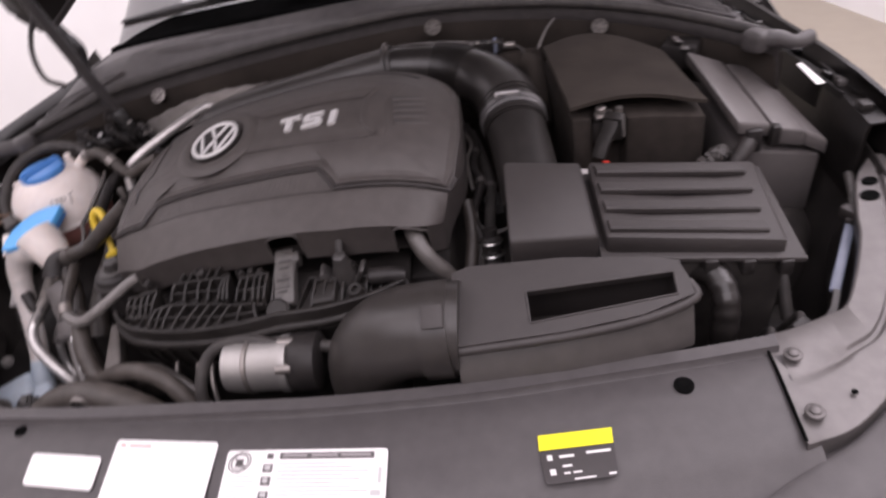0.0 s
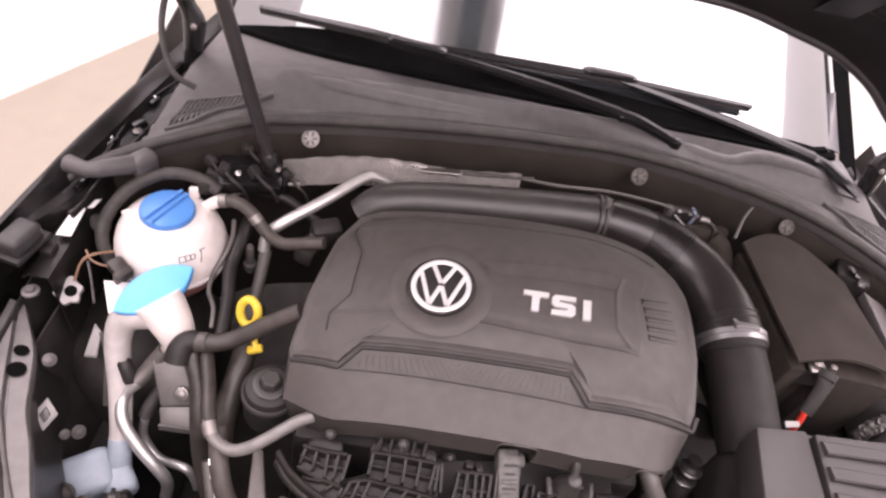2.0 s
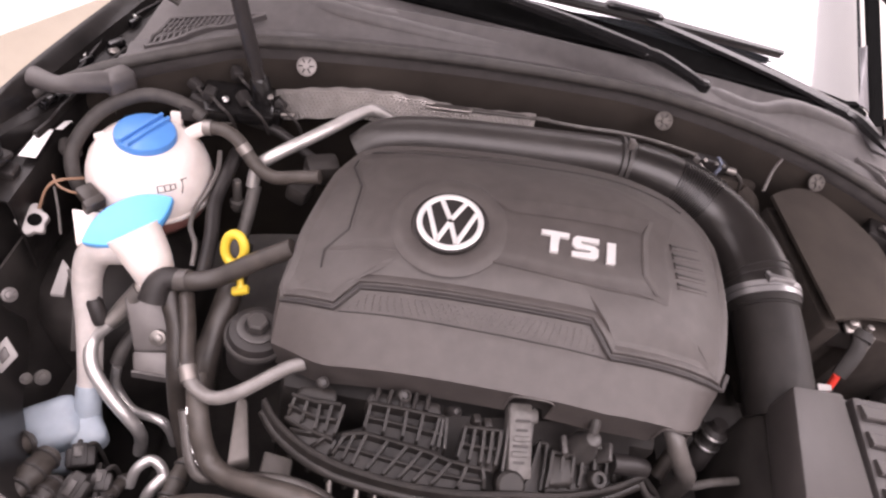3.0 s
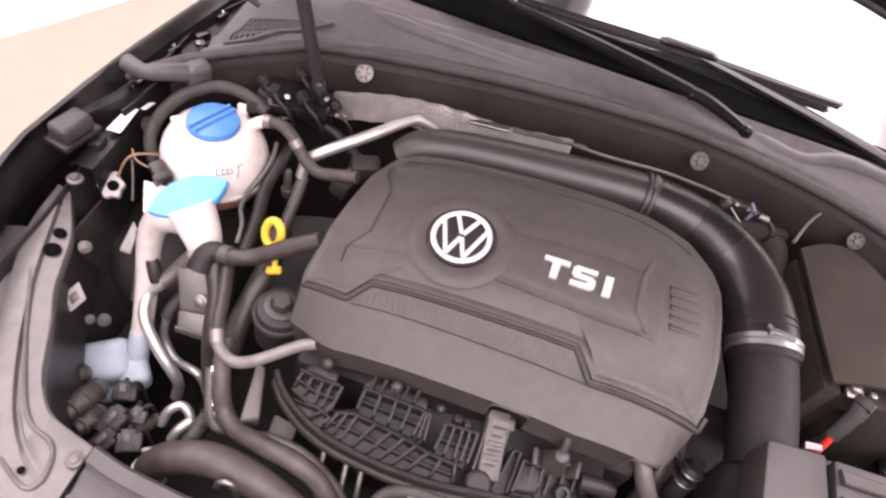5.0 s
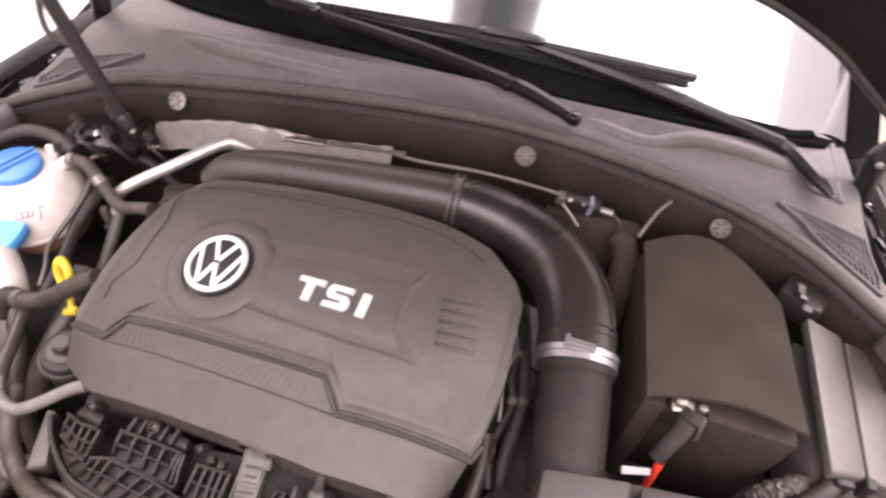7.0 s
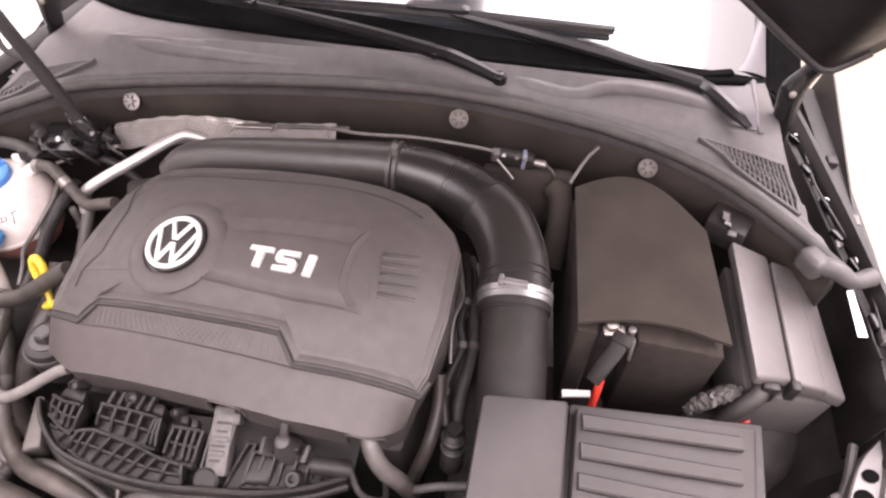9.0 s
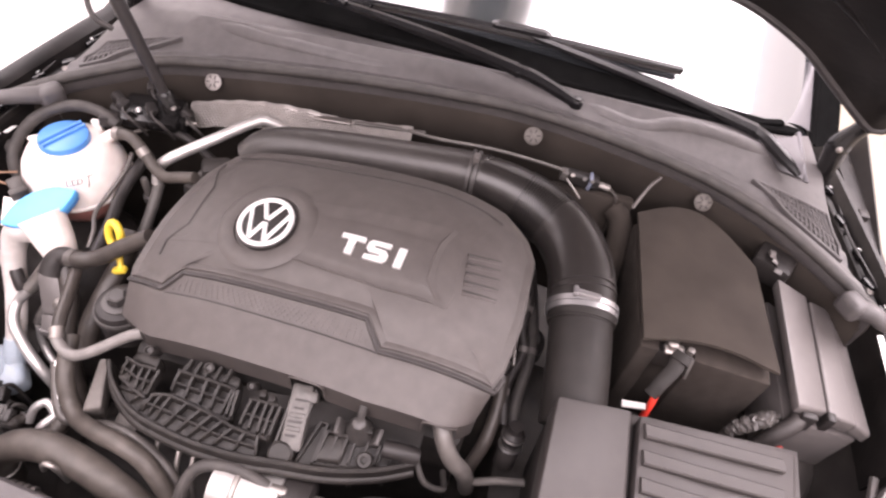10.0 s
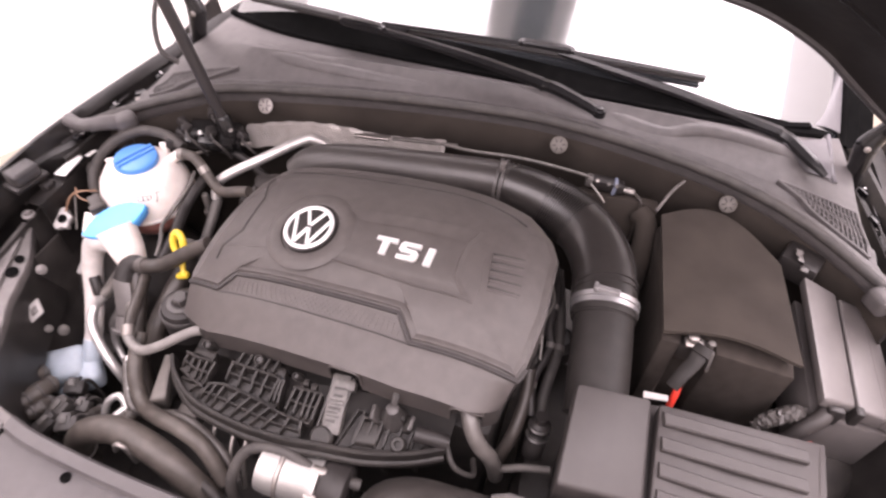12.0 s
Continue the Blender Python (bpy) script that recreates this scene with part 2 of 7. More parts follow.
def tube(pts, r, n=8, seg=12, section=None, cap=True, ribs=None):
    """A pipe along a smooth line; r: a radius or one for each point; ribs: (from, to, count, depth) in shares of the length."""
    line = spline(pts, n) if n > 1 else [Vector(p) for p in pts]
    rs = r if isinstance(r, (list, tuple)) else [r] * len(pts)
    if ribs:
        dense = []
        for i in range(len(line) - 1):
            for k in range(6):
                dense.append(line[i].lerp(line[i + 1], k / 6))
        line = dense + [line[-1]]
    m = len(line) - 1
    bm = bmesh.new()
    up = None
    rings = []
    for i, p in enumerate(line):
        d = (line[min(i + 1, m)] - line[max(i - 1, 0)]).normalized()
        if up is None:
            up = d.orthogonal().normalized() if section is None else (V(0, 0, 1) - d * d.z).normalized()
        if section is not None:
            up = (V(0, 0, 1) - d * d.z)
            up = up.normalized() if up.length > 1e-4 else V(0, 1, 0)
        else:
            up = (up - d * up.dot(d)).normalized()
        side = d.cross(up)
        u = i / m
        f = u * (len(rs) - 1)
        k = min(int(f), len(rs) - 2)
        rad = rs[k] + (rs[k + 1] - rs[k]) * (f - k)
        if ribs and ribs[0] < u < ribs[1]:
            rad *= 1 + ribs[3] * math.sin(2 * math.pi * ribs[2] * (u - ribs[0]) / (ribs[1] - ribs[0]))
        if section:
            ring = [bm.verts.new(p + side * x * rad + up * y * rad) for x, y in section]
        else:
            ring = [bm.verts.new(p + (side * math.cos(2 * math.pi * j / seg) + up * math.sin(2 * math.pi * j / seg)) * rad) for j in range(seg)]
        rings.append(ring)
    for a, b in zip(rings, rings[1:]):
        k = len(a)
        for j in range(k):
            bm.faces.new((a[j], a[(j + 1) % k], b[(j + 1) % k], b[j]))
    if cap:
        bm.faces.new(rings[0][::-1])
        bm.faces.new(rings[-1])
    return bm


def bar(pts, w, h):
    """A bevelled bar of width w and height h along straight pieces."""
    c = 0.25 * min(w, h)
    sec = [(-w / 2, -h / 2), (w / 2, -h / 2), (w / 2, h / 2 - c), (w / 2 - c, h / 2), (-w / 2 + c, h / 2), (-w / 2, h / 2 - c)]
    return tube(pts, 1.0, n=1, section=sec)


def bevel(bm, off, seg=2, ang=25):
    es = [e for e in bm.edges if len(e.link_faces) == 2 and e.calc_face_angle(0) > radians(ang)]
    if off > 0 and es:
        bmesh.ops.bevel(bm, geom=es, offset=off, segments=seg, affect="EDGES", profile=0.5, clamp_overlap=True)
    return bm


def prism(top, depth, off=0.003, taper=1.0, seg=2):
    """A block below a polygon of 3D corners."""
    bm = bmesh.new()
    top = [Vector(p) for p in top]
    c = sum(top, Vector()) / len(top)
    a = [bm.verts.new(p) for p in top]
    b = [bm.verts.new(c + (p - c) * taper - V(0, 0, depth)) for p in top]
    k = len(a)
    bm.faces.new(a)
    bm.faces.new(b[::-1])
    for i in range(k):
        bm.faces.new((a[i], b[i], b[(i + 1) % k], a[(i + 1) % k]))
    bmesh.ops.recalc_face_normals(bm, faces=bm.faces)
    return bevel(bm, off, seg)


def block(place, size, off=0.003, rot=(0, 0, 0), seg=2):
    bm = bmesh.new()
    bmesh.ops.create_cube(bm, size=1.0, matrix=Matrix.Diagonal((*size, 1)))
    bevel(bm, off, seg)
    bm.transform(pose(*place, *rot))
    return bm


def lathe(profile, seg=24, m=None):
    """A turned body: (radius, height) from bottom to top, about its own z."""
    bm = bmesh.new()
    rings = []
    for r, z in profile:
        if r < 1e-6:
            rings.append([bm.verts.new((0, 0, z))])
        else:
            rings.append([bm.verts.new((r * math.cos(2 * math.pi * j / seg), r * math.sin(2 * math.pi * j / seg), z)) for j in range(seg)])
    for a, b in zip(rings, rings[1:]):
        for j in range(seg):
            q = [a[j % len(a)], a[(j + 1) % len(a)], b[(j + 1) % len(b)], b[j % len(b)]]
            q = list(dict.fromkeys(q))
            if len(q) > 2:
                bm.faces.new(q)
    for ring, flip in ((rings[0], True), (rings[-1], False)):
        if len(ring) > 1:
            bm.faces.new(ring[::-1] if flip else ring)
    if m is not None:
        bm.transform(m)
    return bm


def aim(place, way, roll=0):
    """A pose whose z points along way."""
    return Matrix.Translation(place) @ Vector(way).to_track_quat("Z", "Y").to_matrix().to_4x4() @ pose(0, 0, 0, 0, 0, roll)


def dense(outline, step=0.012):
    out = []
    k = len(outline)
    for i in range(k):
        a, b = Vector((*outline[i], 0)), Vector((*outline[(i + 1) % k], 0))
        n = max(1, int((b - a).length / step))
        out += [a.lerp(b, j / n) for j in range(n)]
    return out


def dome(outline, zf, profile, centre, step=0.012, inner=8, shift=None):
    """A lid over a star-shaped outline. profile: (outward metres, down metres) from the rim's foot to its top edge."""
    pts = dense(outline, step)
    k = len(pts)
    c = Vector((*centre, 0))
    nrm = []
    for i in range(k):
        d = pts[(i + 2) % k] - pts[i - 2]
        nrm.append(V(d.y, -d.x, 0).normalized())
    bm = bmesh.new()
    rings = []
    for out, down in profile:
        ring = []
        for p, n in zip(pts, nrm):
            q = p + n * out
            if shift:
                q = q + shift(p, down)
            ring.append(bm.verts.new((q.x, q.y, zf(p.x, p.y) - down + q.z)))
        rings.append(ring)
    last_out, last_down = profile[-1]
    for i in range(1, inner + 1):
        s = 1 - i / inner
        if i == inner:
            rings.append([bm.verts.new((c.x, c.y, zf(c.x, c.y) - last_down))])
        else:
            ring = []
            for p, n in zip(pts, nrm):
                q = c + (p + n * last_out - c) * s
                ring.append(bm.verts.new((q.x, q.y, zf(q.x, q.y) - last_down)))
            rings.append(ring)
    for a, b in zip(rings, rings[1:]):
        for j in range(k):
            q = list(dict.fromkeys([a[j], a[(j + 1) % k], b[(j + 1) % len(b)], b[j % len(b)]]))
            if len(q) > 2:
                bm.faces.new(q)
    return bm


def sheet(rows, thick=0.0):
    """A skin through rows of points; thick: gives it a back."""
    bm = bmesh.new()
    g = [[bm.verts.new(p) for p in r] for r in rows]
    for a, b in zip(g, g[1:]):
        for j in range(len(a) - 1):
            bm.faces.new((a[j], a[j + 1], b[j + 1], b[j]))
    bmesh.ops.recalc_face_normals(bm, faces=bm.faces)
    if thick:
        bmesh.ops.solidify(bm, geom=bm.faces[:], thickness=thick)
    return bm


def bolt(name, place, way, r, material, parent=None, label=""):
    prof = [(r, 0), (r, r * 0.25), (r * 0.92, r * 0.32), (r * 0.62, r * 0.34), (r * 0.6, r * 0.58), (r * 0.5, r * 0.66), (0, r * 0.66)]
    return part(name, lathe(prof, 18, aim(place, way)), material, parent, label)


# ---------------------------------------------------------------- showroom
def slab(name, place, size, material, label, category):
    ob = part(name, block(place, size, 0.0), material, None, smooth=False)
    return tagged(ob, label, category, kind="structure")


slab("floor", (0, 1, -0.05), (2 * ROOM_W, 2 * ROOM_D, 0.1), floor_beige, "pale beige showroom floor, smooth and bright", "floor")
slab("ceiling", (0, 1, ROOM_H + 0.05), (2 * ROOM_W, 2 * ROOM_D, 0.1), wall_white, "white showroom ceiling with luminous fields", "ceiling")
slab("wall_left", (-ROOM_W - 0.05, 1, ROOM_H / 2), (0.1, 2 * ROOM_D, ROOM_H), wall_white, "plain white painted showroom wall", "wall")
slab("wall_right", (ROOM_W + 0.05, 1, ROOM_H / 2), (0.1, 2 * ROOM_D, ROOM_H), wall_white, "plain white painted showroom wall", "wall")
slab("wall_front", (0, 1 - ROOM_D - 0.05, ROOM_H / 2), (2 * ROOM_W + 0.2, 0.1, ROOM_H), wall_white, "plain white painted showroom wall", "wall")
slab("wall_back", (0, 1 + ROOM_D + 0.05, ROOM_H / 2), (2 * ROOM_W + 0.2, 0.1, ROOM_H), wall_white, "plain white painted showroom wall", "wall")
# assumed partitions, standing where the beige floor turns white
wl = part("partition", block((-1.9, 1.1, 1.2), (0.1, 2.9, 2.4), 0.0, (0, 0, -26)), wall_white, None, smooth=False)
tagged(wl, "assumed white partition beside the car, where the beige floor turns white", "partition", kind="structure")
wr = part("partition", block((2.25, 1.5, 1.2), (0.1, 3.6, 2.4), 0.0, (0, 0, 17)), wall_white, None, smooth=False)
tagged(wr, "assumed white partition beside the car, where the beige floor turns white", "partition", kind="structure")
# unseen beam added so that its reflection darkens a stripe of the windscreen
slab("ceiling_beam", (-0.24, 1.6, ROOM_H - 0.1), (0.20, 3.6, 0.16), beam_dark, "unseen dark green-grey beam added for the windscreen's reflected stripe", "beam")

# ---------------------------------------------------------------- curves shared by body parts
SEAL = spline([(-0.66, 0.50, 0.845), (-0.60, 0.555, 0.862), (-0.50, 0.610, 0.885), (-0.42, 0.640, 0.898), (-0.2, 0.668, 0.918), (0.0, 0.682, 0.930),
               (0.14, 0.683, 0.933), (0.33, 0.675, 0.914), (0.47, 0.650, 0.890), (0.57, 0.590, 0.873), (0.64, 0.525, 0.862)], 6)
BASE = spline([(-0.62, 0.93, 0.87), (-0.53, 0.853, 0.905), (-0.40, 0.790, 0.930), (-0.2, 0.762, 0.944), (0.0, 0.755, 0.948), (0.2, 0.758, 0.946),
               (0.40, 0.782, 0.934), (0.52, 0.832, 0.910), (0.60, 0.90, 0.878), (0.635, 0.96, 0.86)], 8)


def along(line, u):
    f = max(0, min(0.99999, u)) * (len(line) - 1)
    i = int(f)
    return line[i].lerp(line[i + 1], f - i)


# ---------------------------------------------------------------- body shell
NU = 60
SIDE_R = [(0.50, 0.650), (0.545, 0.625), (0.60, 0.604), (0.67, 0.595), (0.76, 0.588), (0.85, 0.580), (1.0, 0.565)]
SIDE_L = [(0.48, 0.625), (0.527, 0.600), (0.58, 0.589), (0.69, 0.587), (0.82, 0.575), (1.0, 0.555)]


def span(w):
    """Shares of the shared curves between which the cowl lies, w of the way from seal to glass."""
    ends = []
    for side, lo, hi in ((SIDE_L, 0.5, 0.0), (SIDE_R, 0.5, 1.0)):
        for _ in range(30):
            m = (lo + hi) / 2
            q = along(SEAL, m).lerp(along(BASE, m), max(0, w))
            limit = side[-1][1]
            for (ya, xa_), (yb, xb) in zip(side, side[1:]):
                if q.y <= yb:
                    limit = xa_ + (xb - xa_) * max(0, q.y - ya) / (yb - ya)
                    break
            lo, hi = (m, hi) if abs(q.x) < limit else (lo, m)
        ends.append(lo)
    return ends


rows = []
for k, (w, dz) in enumerate([(0.0, -0.022), (-0.02, -0.016), (-0.03, 0.0), (-0.015, 0.011), (0.05, 0.013), (0.075, 0.0075), (0.10, 0.0075), (0.125, 0.012), (0.15, 0.0125), (0.17, 0.008), (0.30, 0.010), (0.45, 0.013), (0.62, 0.022), (0.72, 0.012), (0.90, 0.006), (1.0, 0.0)]):
    u0, u1 = span(w)
    rows.append([along(SEAL, u).lerp(along(BASE, u), w) + V(0, 0, dz * (1 if w < 0.3 else 1 - (2 * u - 1) ** 4)) for u in [u0 + (u1 - u0) * i / NU for i in range(NU + 1)]])
G0, G1 = span(1.0)
rows = [[r[0] + V(-0.004, 0, -0.05)] + r + [r[-1] + V(0.004, 0, -0.05)] for r in rows]
cowl = thing("cowl_panel", (0, 0.75, 0.9), "dark grey plastic cowl panel below the windscreen", "cowl")
cowl_bm = sheet(rows, 0.003)
COWL = BVHTree.FromBMesh(cowl_bm)
part("panel", cowl_bm, cowl_grey, cowl)
part("seal", tube([along(SEAL, i / 30) + V(0, -0.006, 0.010) for i in range(31)], 0.008, n=1, seg=10), rubber, cowl, "black rubber seal along the front edge")


def on_cowl(x, y, up=0.0):
    hit = COWL.ray_cast(V(x, y, 2.0), V(0, 0, -1))[0]
    return V(x, y, (hit.z if hit else 0.9) + up)


def cowl_vent(tip, rear, front):
    """A flat three-cornered grille: dark sheet painted for the shade in its gaps, slats across it, raised frame."""
    t2, r2, f2 = [Vector(p) for p in (tip, rear, front)]

    def lay(p, q, up, n=5):
        return [on_cowl(*p.lerp(q, k / n), up) for k in range(n + 1)]

    grp = part("vent_frame", join(*[bar(lay(p, q, 0.004, 8), 0.0045, 0.008) for p, q in ((t2, r2), (r2, f2), (f2, t2))]), cowl_grey, cowl)
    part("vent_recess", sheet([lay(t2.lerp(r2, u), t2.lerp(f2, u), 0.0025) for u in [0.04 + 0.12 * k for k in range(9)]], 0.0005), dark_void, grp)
    n = 19
    for i in range(2, n):
        u = i / n
        part("vent_slat", bar(lay(t2.lerp(r2, u), t2.lerp(f2, u), 0.0056), 0.0026, 0.0016), cowl_grey, grp)
    for v in (0.2, 0.4, 0.6, 0.8):
        part("vent_slat", bar(lay(t2.lerp(r2.lerp(f2, v), 0.12), r2.lerp(f2, v), 0.0050), 0.0018, 0.0014), cowl_grey, grp)


cowl_vent((-0.438, 0.676), (-0.556, 0.655), (-0.566, 0.592))
cowl_vent((0.460, 0.694), (0.583, 0.690), (0.590, 0.600))
# raised swage lines pressed into the panel
for pts in ([(-0.52, 0.79), (-0.40, 0.735), (-0.30, 0.718), (-0.24, 0.728), (-0.17, 0.732), (-0.10, 0.722)], [(-0.50, 0.745), (-0.36, 0.715), (-0.2, 0.708), (-0.05, 0.712)], [(0.16, 0.735), (0.22, 0.722), (0.28, 0.722), (0.34, 0.742), (0.44, 0.755), (0.54, 0.765)]):
    part("swage", tube([on_cowl(x, y, -0.0134) for x, y in pts], [0.011] + [0.0148] * (len(pts) - 2) + [0.010], 6, seg=24), cowl_grey, cowl)

# firewall below the seal
fw = thing("firewall", (0, 0.66, 0.6), "black felt-lined firewall panel behind the engine", "firewall", kind="structure")
rows = []
for dz, dy in ((-0.012, 0.004), (-0.03, 0.0), (-0.075, 0.003), (-0.10, 0.02), (-0.4, 0.03)):
    rows.append([along(SEAL, i / NU) + V(0, dy, dz) for i in range(NU + 1)])
part("firewall_panel", sheet(rows, 0.004), felt, fw)
# first washer painted paler because it is lit, the other two darker
for p, met in (((-0.373, 0.640, 0.880), washer_lit), ((0.128, 0.655, 0.919), washer_dull), ((0.397, 0.652, 0.880), washer_dull)):
    m = aim(p, (0.05 * (1 if p[0] > 0 else -1), -0.75, 0.6))
    washer = part("fixing_washer", lathe([(0.0135, 0), (0.0135, 0.0022), (0.012, 0.0032), (0.0045, 0.0032), (0.0045, 0.0055), (0, 0.006)], 24, m), met, fw, "round dull metal fixing washer")
    for k in range(6):
        a = math.pi * k / 3 + 0.2
        slot = bar([(0.004 * math.cos(a), 0.004 * math.sin(a), 0.0034), (0.0105 * math.cos(a), 0.0105 * math.sin(a), 0.0034)], 0.0018, 0.001)
        slot.transform(m)
        part("washer_slot", slot, dark_void, washer)

# inner wings, floor of the bay, slam panel, fenders
bay = thing("engine_bay", (0, 0.35, 0.3), "black painted inner body shell around the engine", "car body", kind="structure")
part("bay_floor", block((0, 0.63, 0.34), (1.5, 1.4, 0.02), 0.0), dark_void, bay, smooth=False)
part("front_wall", block((0, 0.03, 0.55), (1.3, 0.02, 0.4), 0.0), dark_void, bay, smooth=False)


def inner_wing(sx):
    rows = []
    for x, z in ((0.50, 0.36), (0.58, 0.50), (0.64, 0.60), (0.665, 0.70), (0.675, 0.76)):
        rows.append([V(sx * (x + (0.03 if sx > 0 else 0) - (0.10 if y < 0.14 else 0.0) * max(0, (0.14 - y) / 0.1)), y, z + 0.10 * max(0, y - 0.3) / 0.6) for y in [0.03 + 0.95 * i / 30 for i in range(31)]])
    part("inner_wing", sheet(rows, 0.003), wing_black, bay)


inner_wing(-1)
inner_wing(1)


def fender(sx, name, out=0.0, down=0.0, lip=1.0):
    f = thing(name, (sx * 0.68, 0.4, 0.75), "glossy black painted front fender", "fender")

    def edge(y):
        return 0.680 + out + 0.035 * max(0, min(1, (0.46 - y) / 0.12)) - 0.07 * max(0, (y - 0.48) / 0.45) ** 1.2 - 0.25 * max(0, (0.30 - y) / 0.45) ** 2

    rows = []
    for dx, dz in ((-0.055, -0.07), (-0.053, -0.024), (-0.030, -0.020), (-0.026, -0.002), (-0.010, 0.008), (-0.004, 0.009), (0.0, 0.004), (0.003, -0.02), (0.006, -0.10), (0.008, -0.4)):
        rows.append([V(sx * (edge(y) + dx * (1 if dx > -0.015 else lip * max(0.12, min(1, (y - 0.38) / 0.14)))), y, 0.868 - down + dz - 0.12 * max(0, 0.45 - y) / 0.45) for y in [-0.15 + 1.25 * i / 40 for i in range(41)]])
    part("fender_panel", sheet(rows, 0.002), gutter_black, f)
    for i in range(6):
        y = 0.26 + 0.12 * i
        bolt("bolt", (sx * (edge(y) - 0.042 * lip * max(0.3, min(1, (y - 0.38) / 0.14))), y, 0.848 - down - 0.12 * max(0, 0.45 - y) / 0.45), (0, 0, 1), 0.007, alu_dull if i % 2 else gutter_black, f)
    # wavy line drawn for the highlight along the gutter's edge
    wave = [V(sx * (edge(y) - 0.030 * lip + 0.006 * math.sin(23 * y + sx)), y, 0.857 - down + 0.002 * math.sin(31 * y)) for y in [0.46 + 0.52 * i / 26 for i in range(27)]]
    part("gutter_wire", tube(wave, 0.0018, 2, seg=6), stay_grey, f, "thin grey line standing in for the highlight along the gutter edge")
    for i, (y, d) in enumerate(((0.49, 0.036), (0.58, 0.028), (0.63, 0.040), (0.69, 0.030), (0.76, 0.040), (0.83, 0.028), (0.90, 0.036))):
        c = part("gutter_clip", block((sx * (edge(y) - d * lip), y, 0.853 - down), (0.012, 0.022, 0.010), 0.002, (0, 0, 12 * sx * (1 + i % 3))), wiper_black, f, "small glossy black clip")
        # bright metal slivers added as glints on every other clip
        if i % 2:
            part("clip_glint", block((sx * (edge(y) - d * lip), y + 0.004, 0.859 - down), (0.004, 0.009, 0.003), 0.001, (0, 0, 20 * i)), alu, c, "small bright metal piece standing in for a glint")
    part("gutter_lip", bar([V(sx * (edge(y) - 0.052 * lip), y, 0.846 - down - 0.12 * max(0, 0.45 - y) / 0.45) for y in [0.44 + 0.56 * i / 24 for i in range(25)]], 0.004, 0.010), gutter_black, f)
    return f


fender(-1, "front_fender")
fender(1, "front_fender", 0.03, 0.028, 0.5)

# grey slam panel with its side brackets
slam = thing("slam_panel", (0, 0, 0.7), "dark grey plastic slam panel over the radiator", "slam panel")
REAR = [(-0.448, 0.062), (-0.411, 0.053), (-0.353, 0.046), (-0.28, 0.040), (-0.20, 0.036), (-0.10, 0.032), (0.0, 0.028), (0.10, 0.029), (0.20, 0.033), (0.30, 0.042), (0.40, 0.052), (0.475, 0.061)]
rows = []
for dy, z in ((0.004, 0.735), (0.004, 0.768), (0.0, 0.773), (-0.0145, 0.773), (-0.017, 0.7655), (-0.0185, 0.7645), (-0.021, 0.766), (-0.05, 0.765), (-0.10, 0.763), (-0.125, 0.757), (-0.14, 0.745), (-0.20, 0.735), (-0.24, 0.70)):
    rows.append([V(p.x, p.y + dy, z) for p in spline([(x, y, 0) for x, y in REAR], 5)])
part("panel", sheet(rows, 0.003), panel_grey, slam)
# black dished discs paint two dark holes in the panel
for x, y, r in ((-0.335, 0.018, 0.0066), (0.377, 0.012, 0.0095)):
    part("plug", lathe([(r, 0), (r, 0.0028), (0.6 * r, 0.0038), (0, 0.001)], 20, pose(x, y, 0.7650)), flat_black, slam, "round black disc standing in for a dark hole")


def bracket(inner, outer, holes):
    """A pressed strip between two lines with a groove along its middle, turned down at both edges."""
    sx = 1 if inner[0][0] > 0 else -1
    b = thing("side_bracket", (sx * 0.6, 0.2, 0.74), "light grey painted steel side bracket with stamped groove and holes", "bracket")
    n = 60
    a, c = spline(inner, 8), spline(outer, 8)
    rows = []
    for u, dz in ((0.0, -0.016), (0.0, -0.002), (0.03, 0.0), (0.40, 0.0), (0.43, -0.0035), (0.47, -0.0035), (0.52, 0.003), (0.56, 0.0035), (0.95, 0.0035), (1.0, 0.0015), (1.01, -0.02)):
        rows.append([along(a, i / n).lerp(along(c, i / n), u) + V(0, 0, dz * (min(1, (1 - i / n) * 3.5) if 0.1 < u < 0.99 else 1)) for i in range(n + 1)])
    part("plate", sheet(rows, 0.0015), steel_grey, b)
    part("skirt", sheet([[along(a, i / n) + V(sx * d, 0, dz) for i in range(n + 1)] for d, dz in ((0.003, -0.010), (0.006, -0.06), (-0.01, -0.12))], 0.002), wing_black, b)
    # black discs on the plate paint the dark of open holes
    for x, y, z, r, w in holes:
        h = lathe([(r, 0), (r * 0.92, 0.0012), (0, 0.0006)], 20, pose(x, y, z, 0, 0, 20 * sx) @ Matrix.Diagonal((1.0, w, 1, 1)))
        part("hole", h, flat_black, b)
    return b


rb = bracket([(0.702, 0.365, 0.762), (0.672, 0.328, 0.757), (0.642, 0.258, 0.755), (0.627, 0.216, 0.755), (0.598, 0.160, 0.756), (0.567, 0.110, 0.758), (0.545, 0.096, 0.760), (0.505, 0.078, 0.764), (0.466, 0.066, 0.7665)],
             [(0.718, 0.362, 0.762), (0.722, 0.30, 0.757), (0.703, 0.22, 0.755), (0.668, 0.13, 0.755), (0.628, 0.06, 0.756), (0.588, 0.015, 0.758), (0.55, -0.012, 0.760), (0.505, -0.045, 0.763), (0.462, -0.06, 0.765)],
             [(0.682, 0.316, 0.7585, 0.010, 0.8), (0.670, 0.288, 0.757, 0.012, 0.85), (0.52, -0.01, 0.7672, 0.003, 1)])
for p in ((0.484, 0.036, 0.769), (0.478, -0.03, 0.769)):
    bolt("bolt", p, (0, 0, 1), 0.0085, steel_grey, rb)
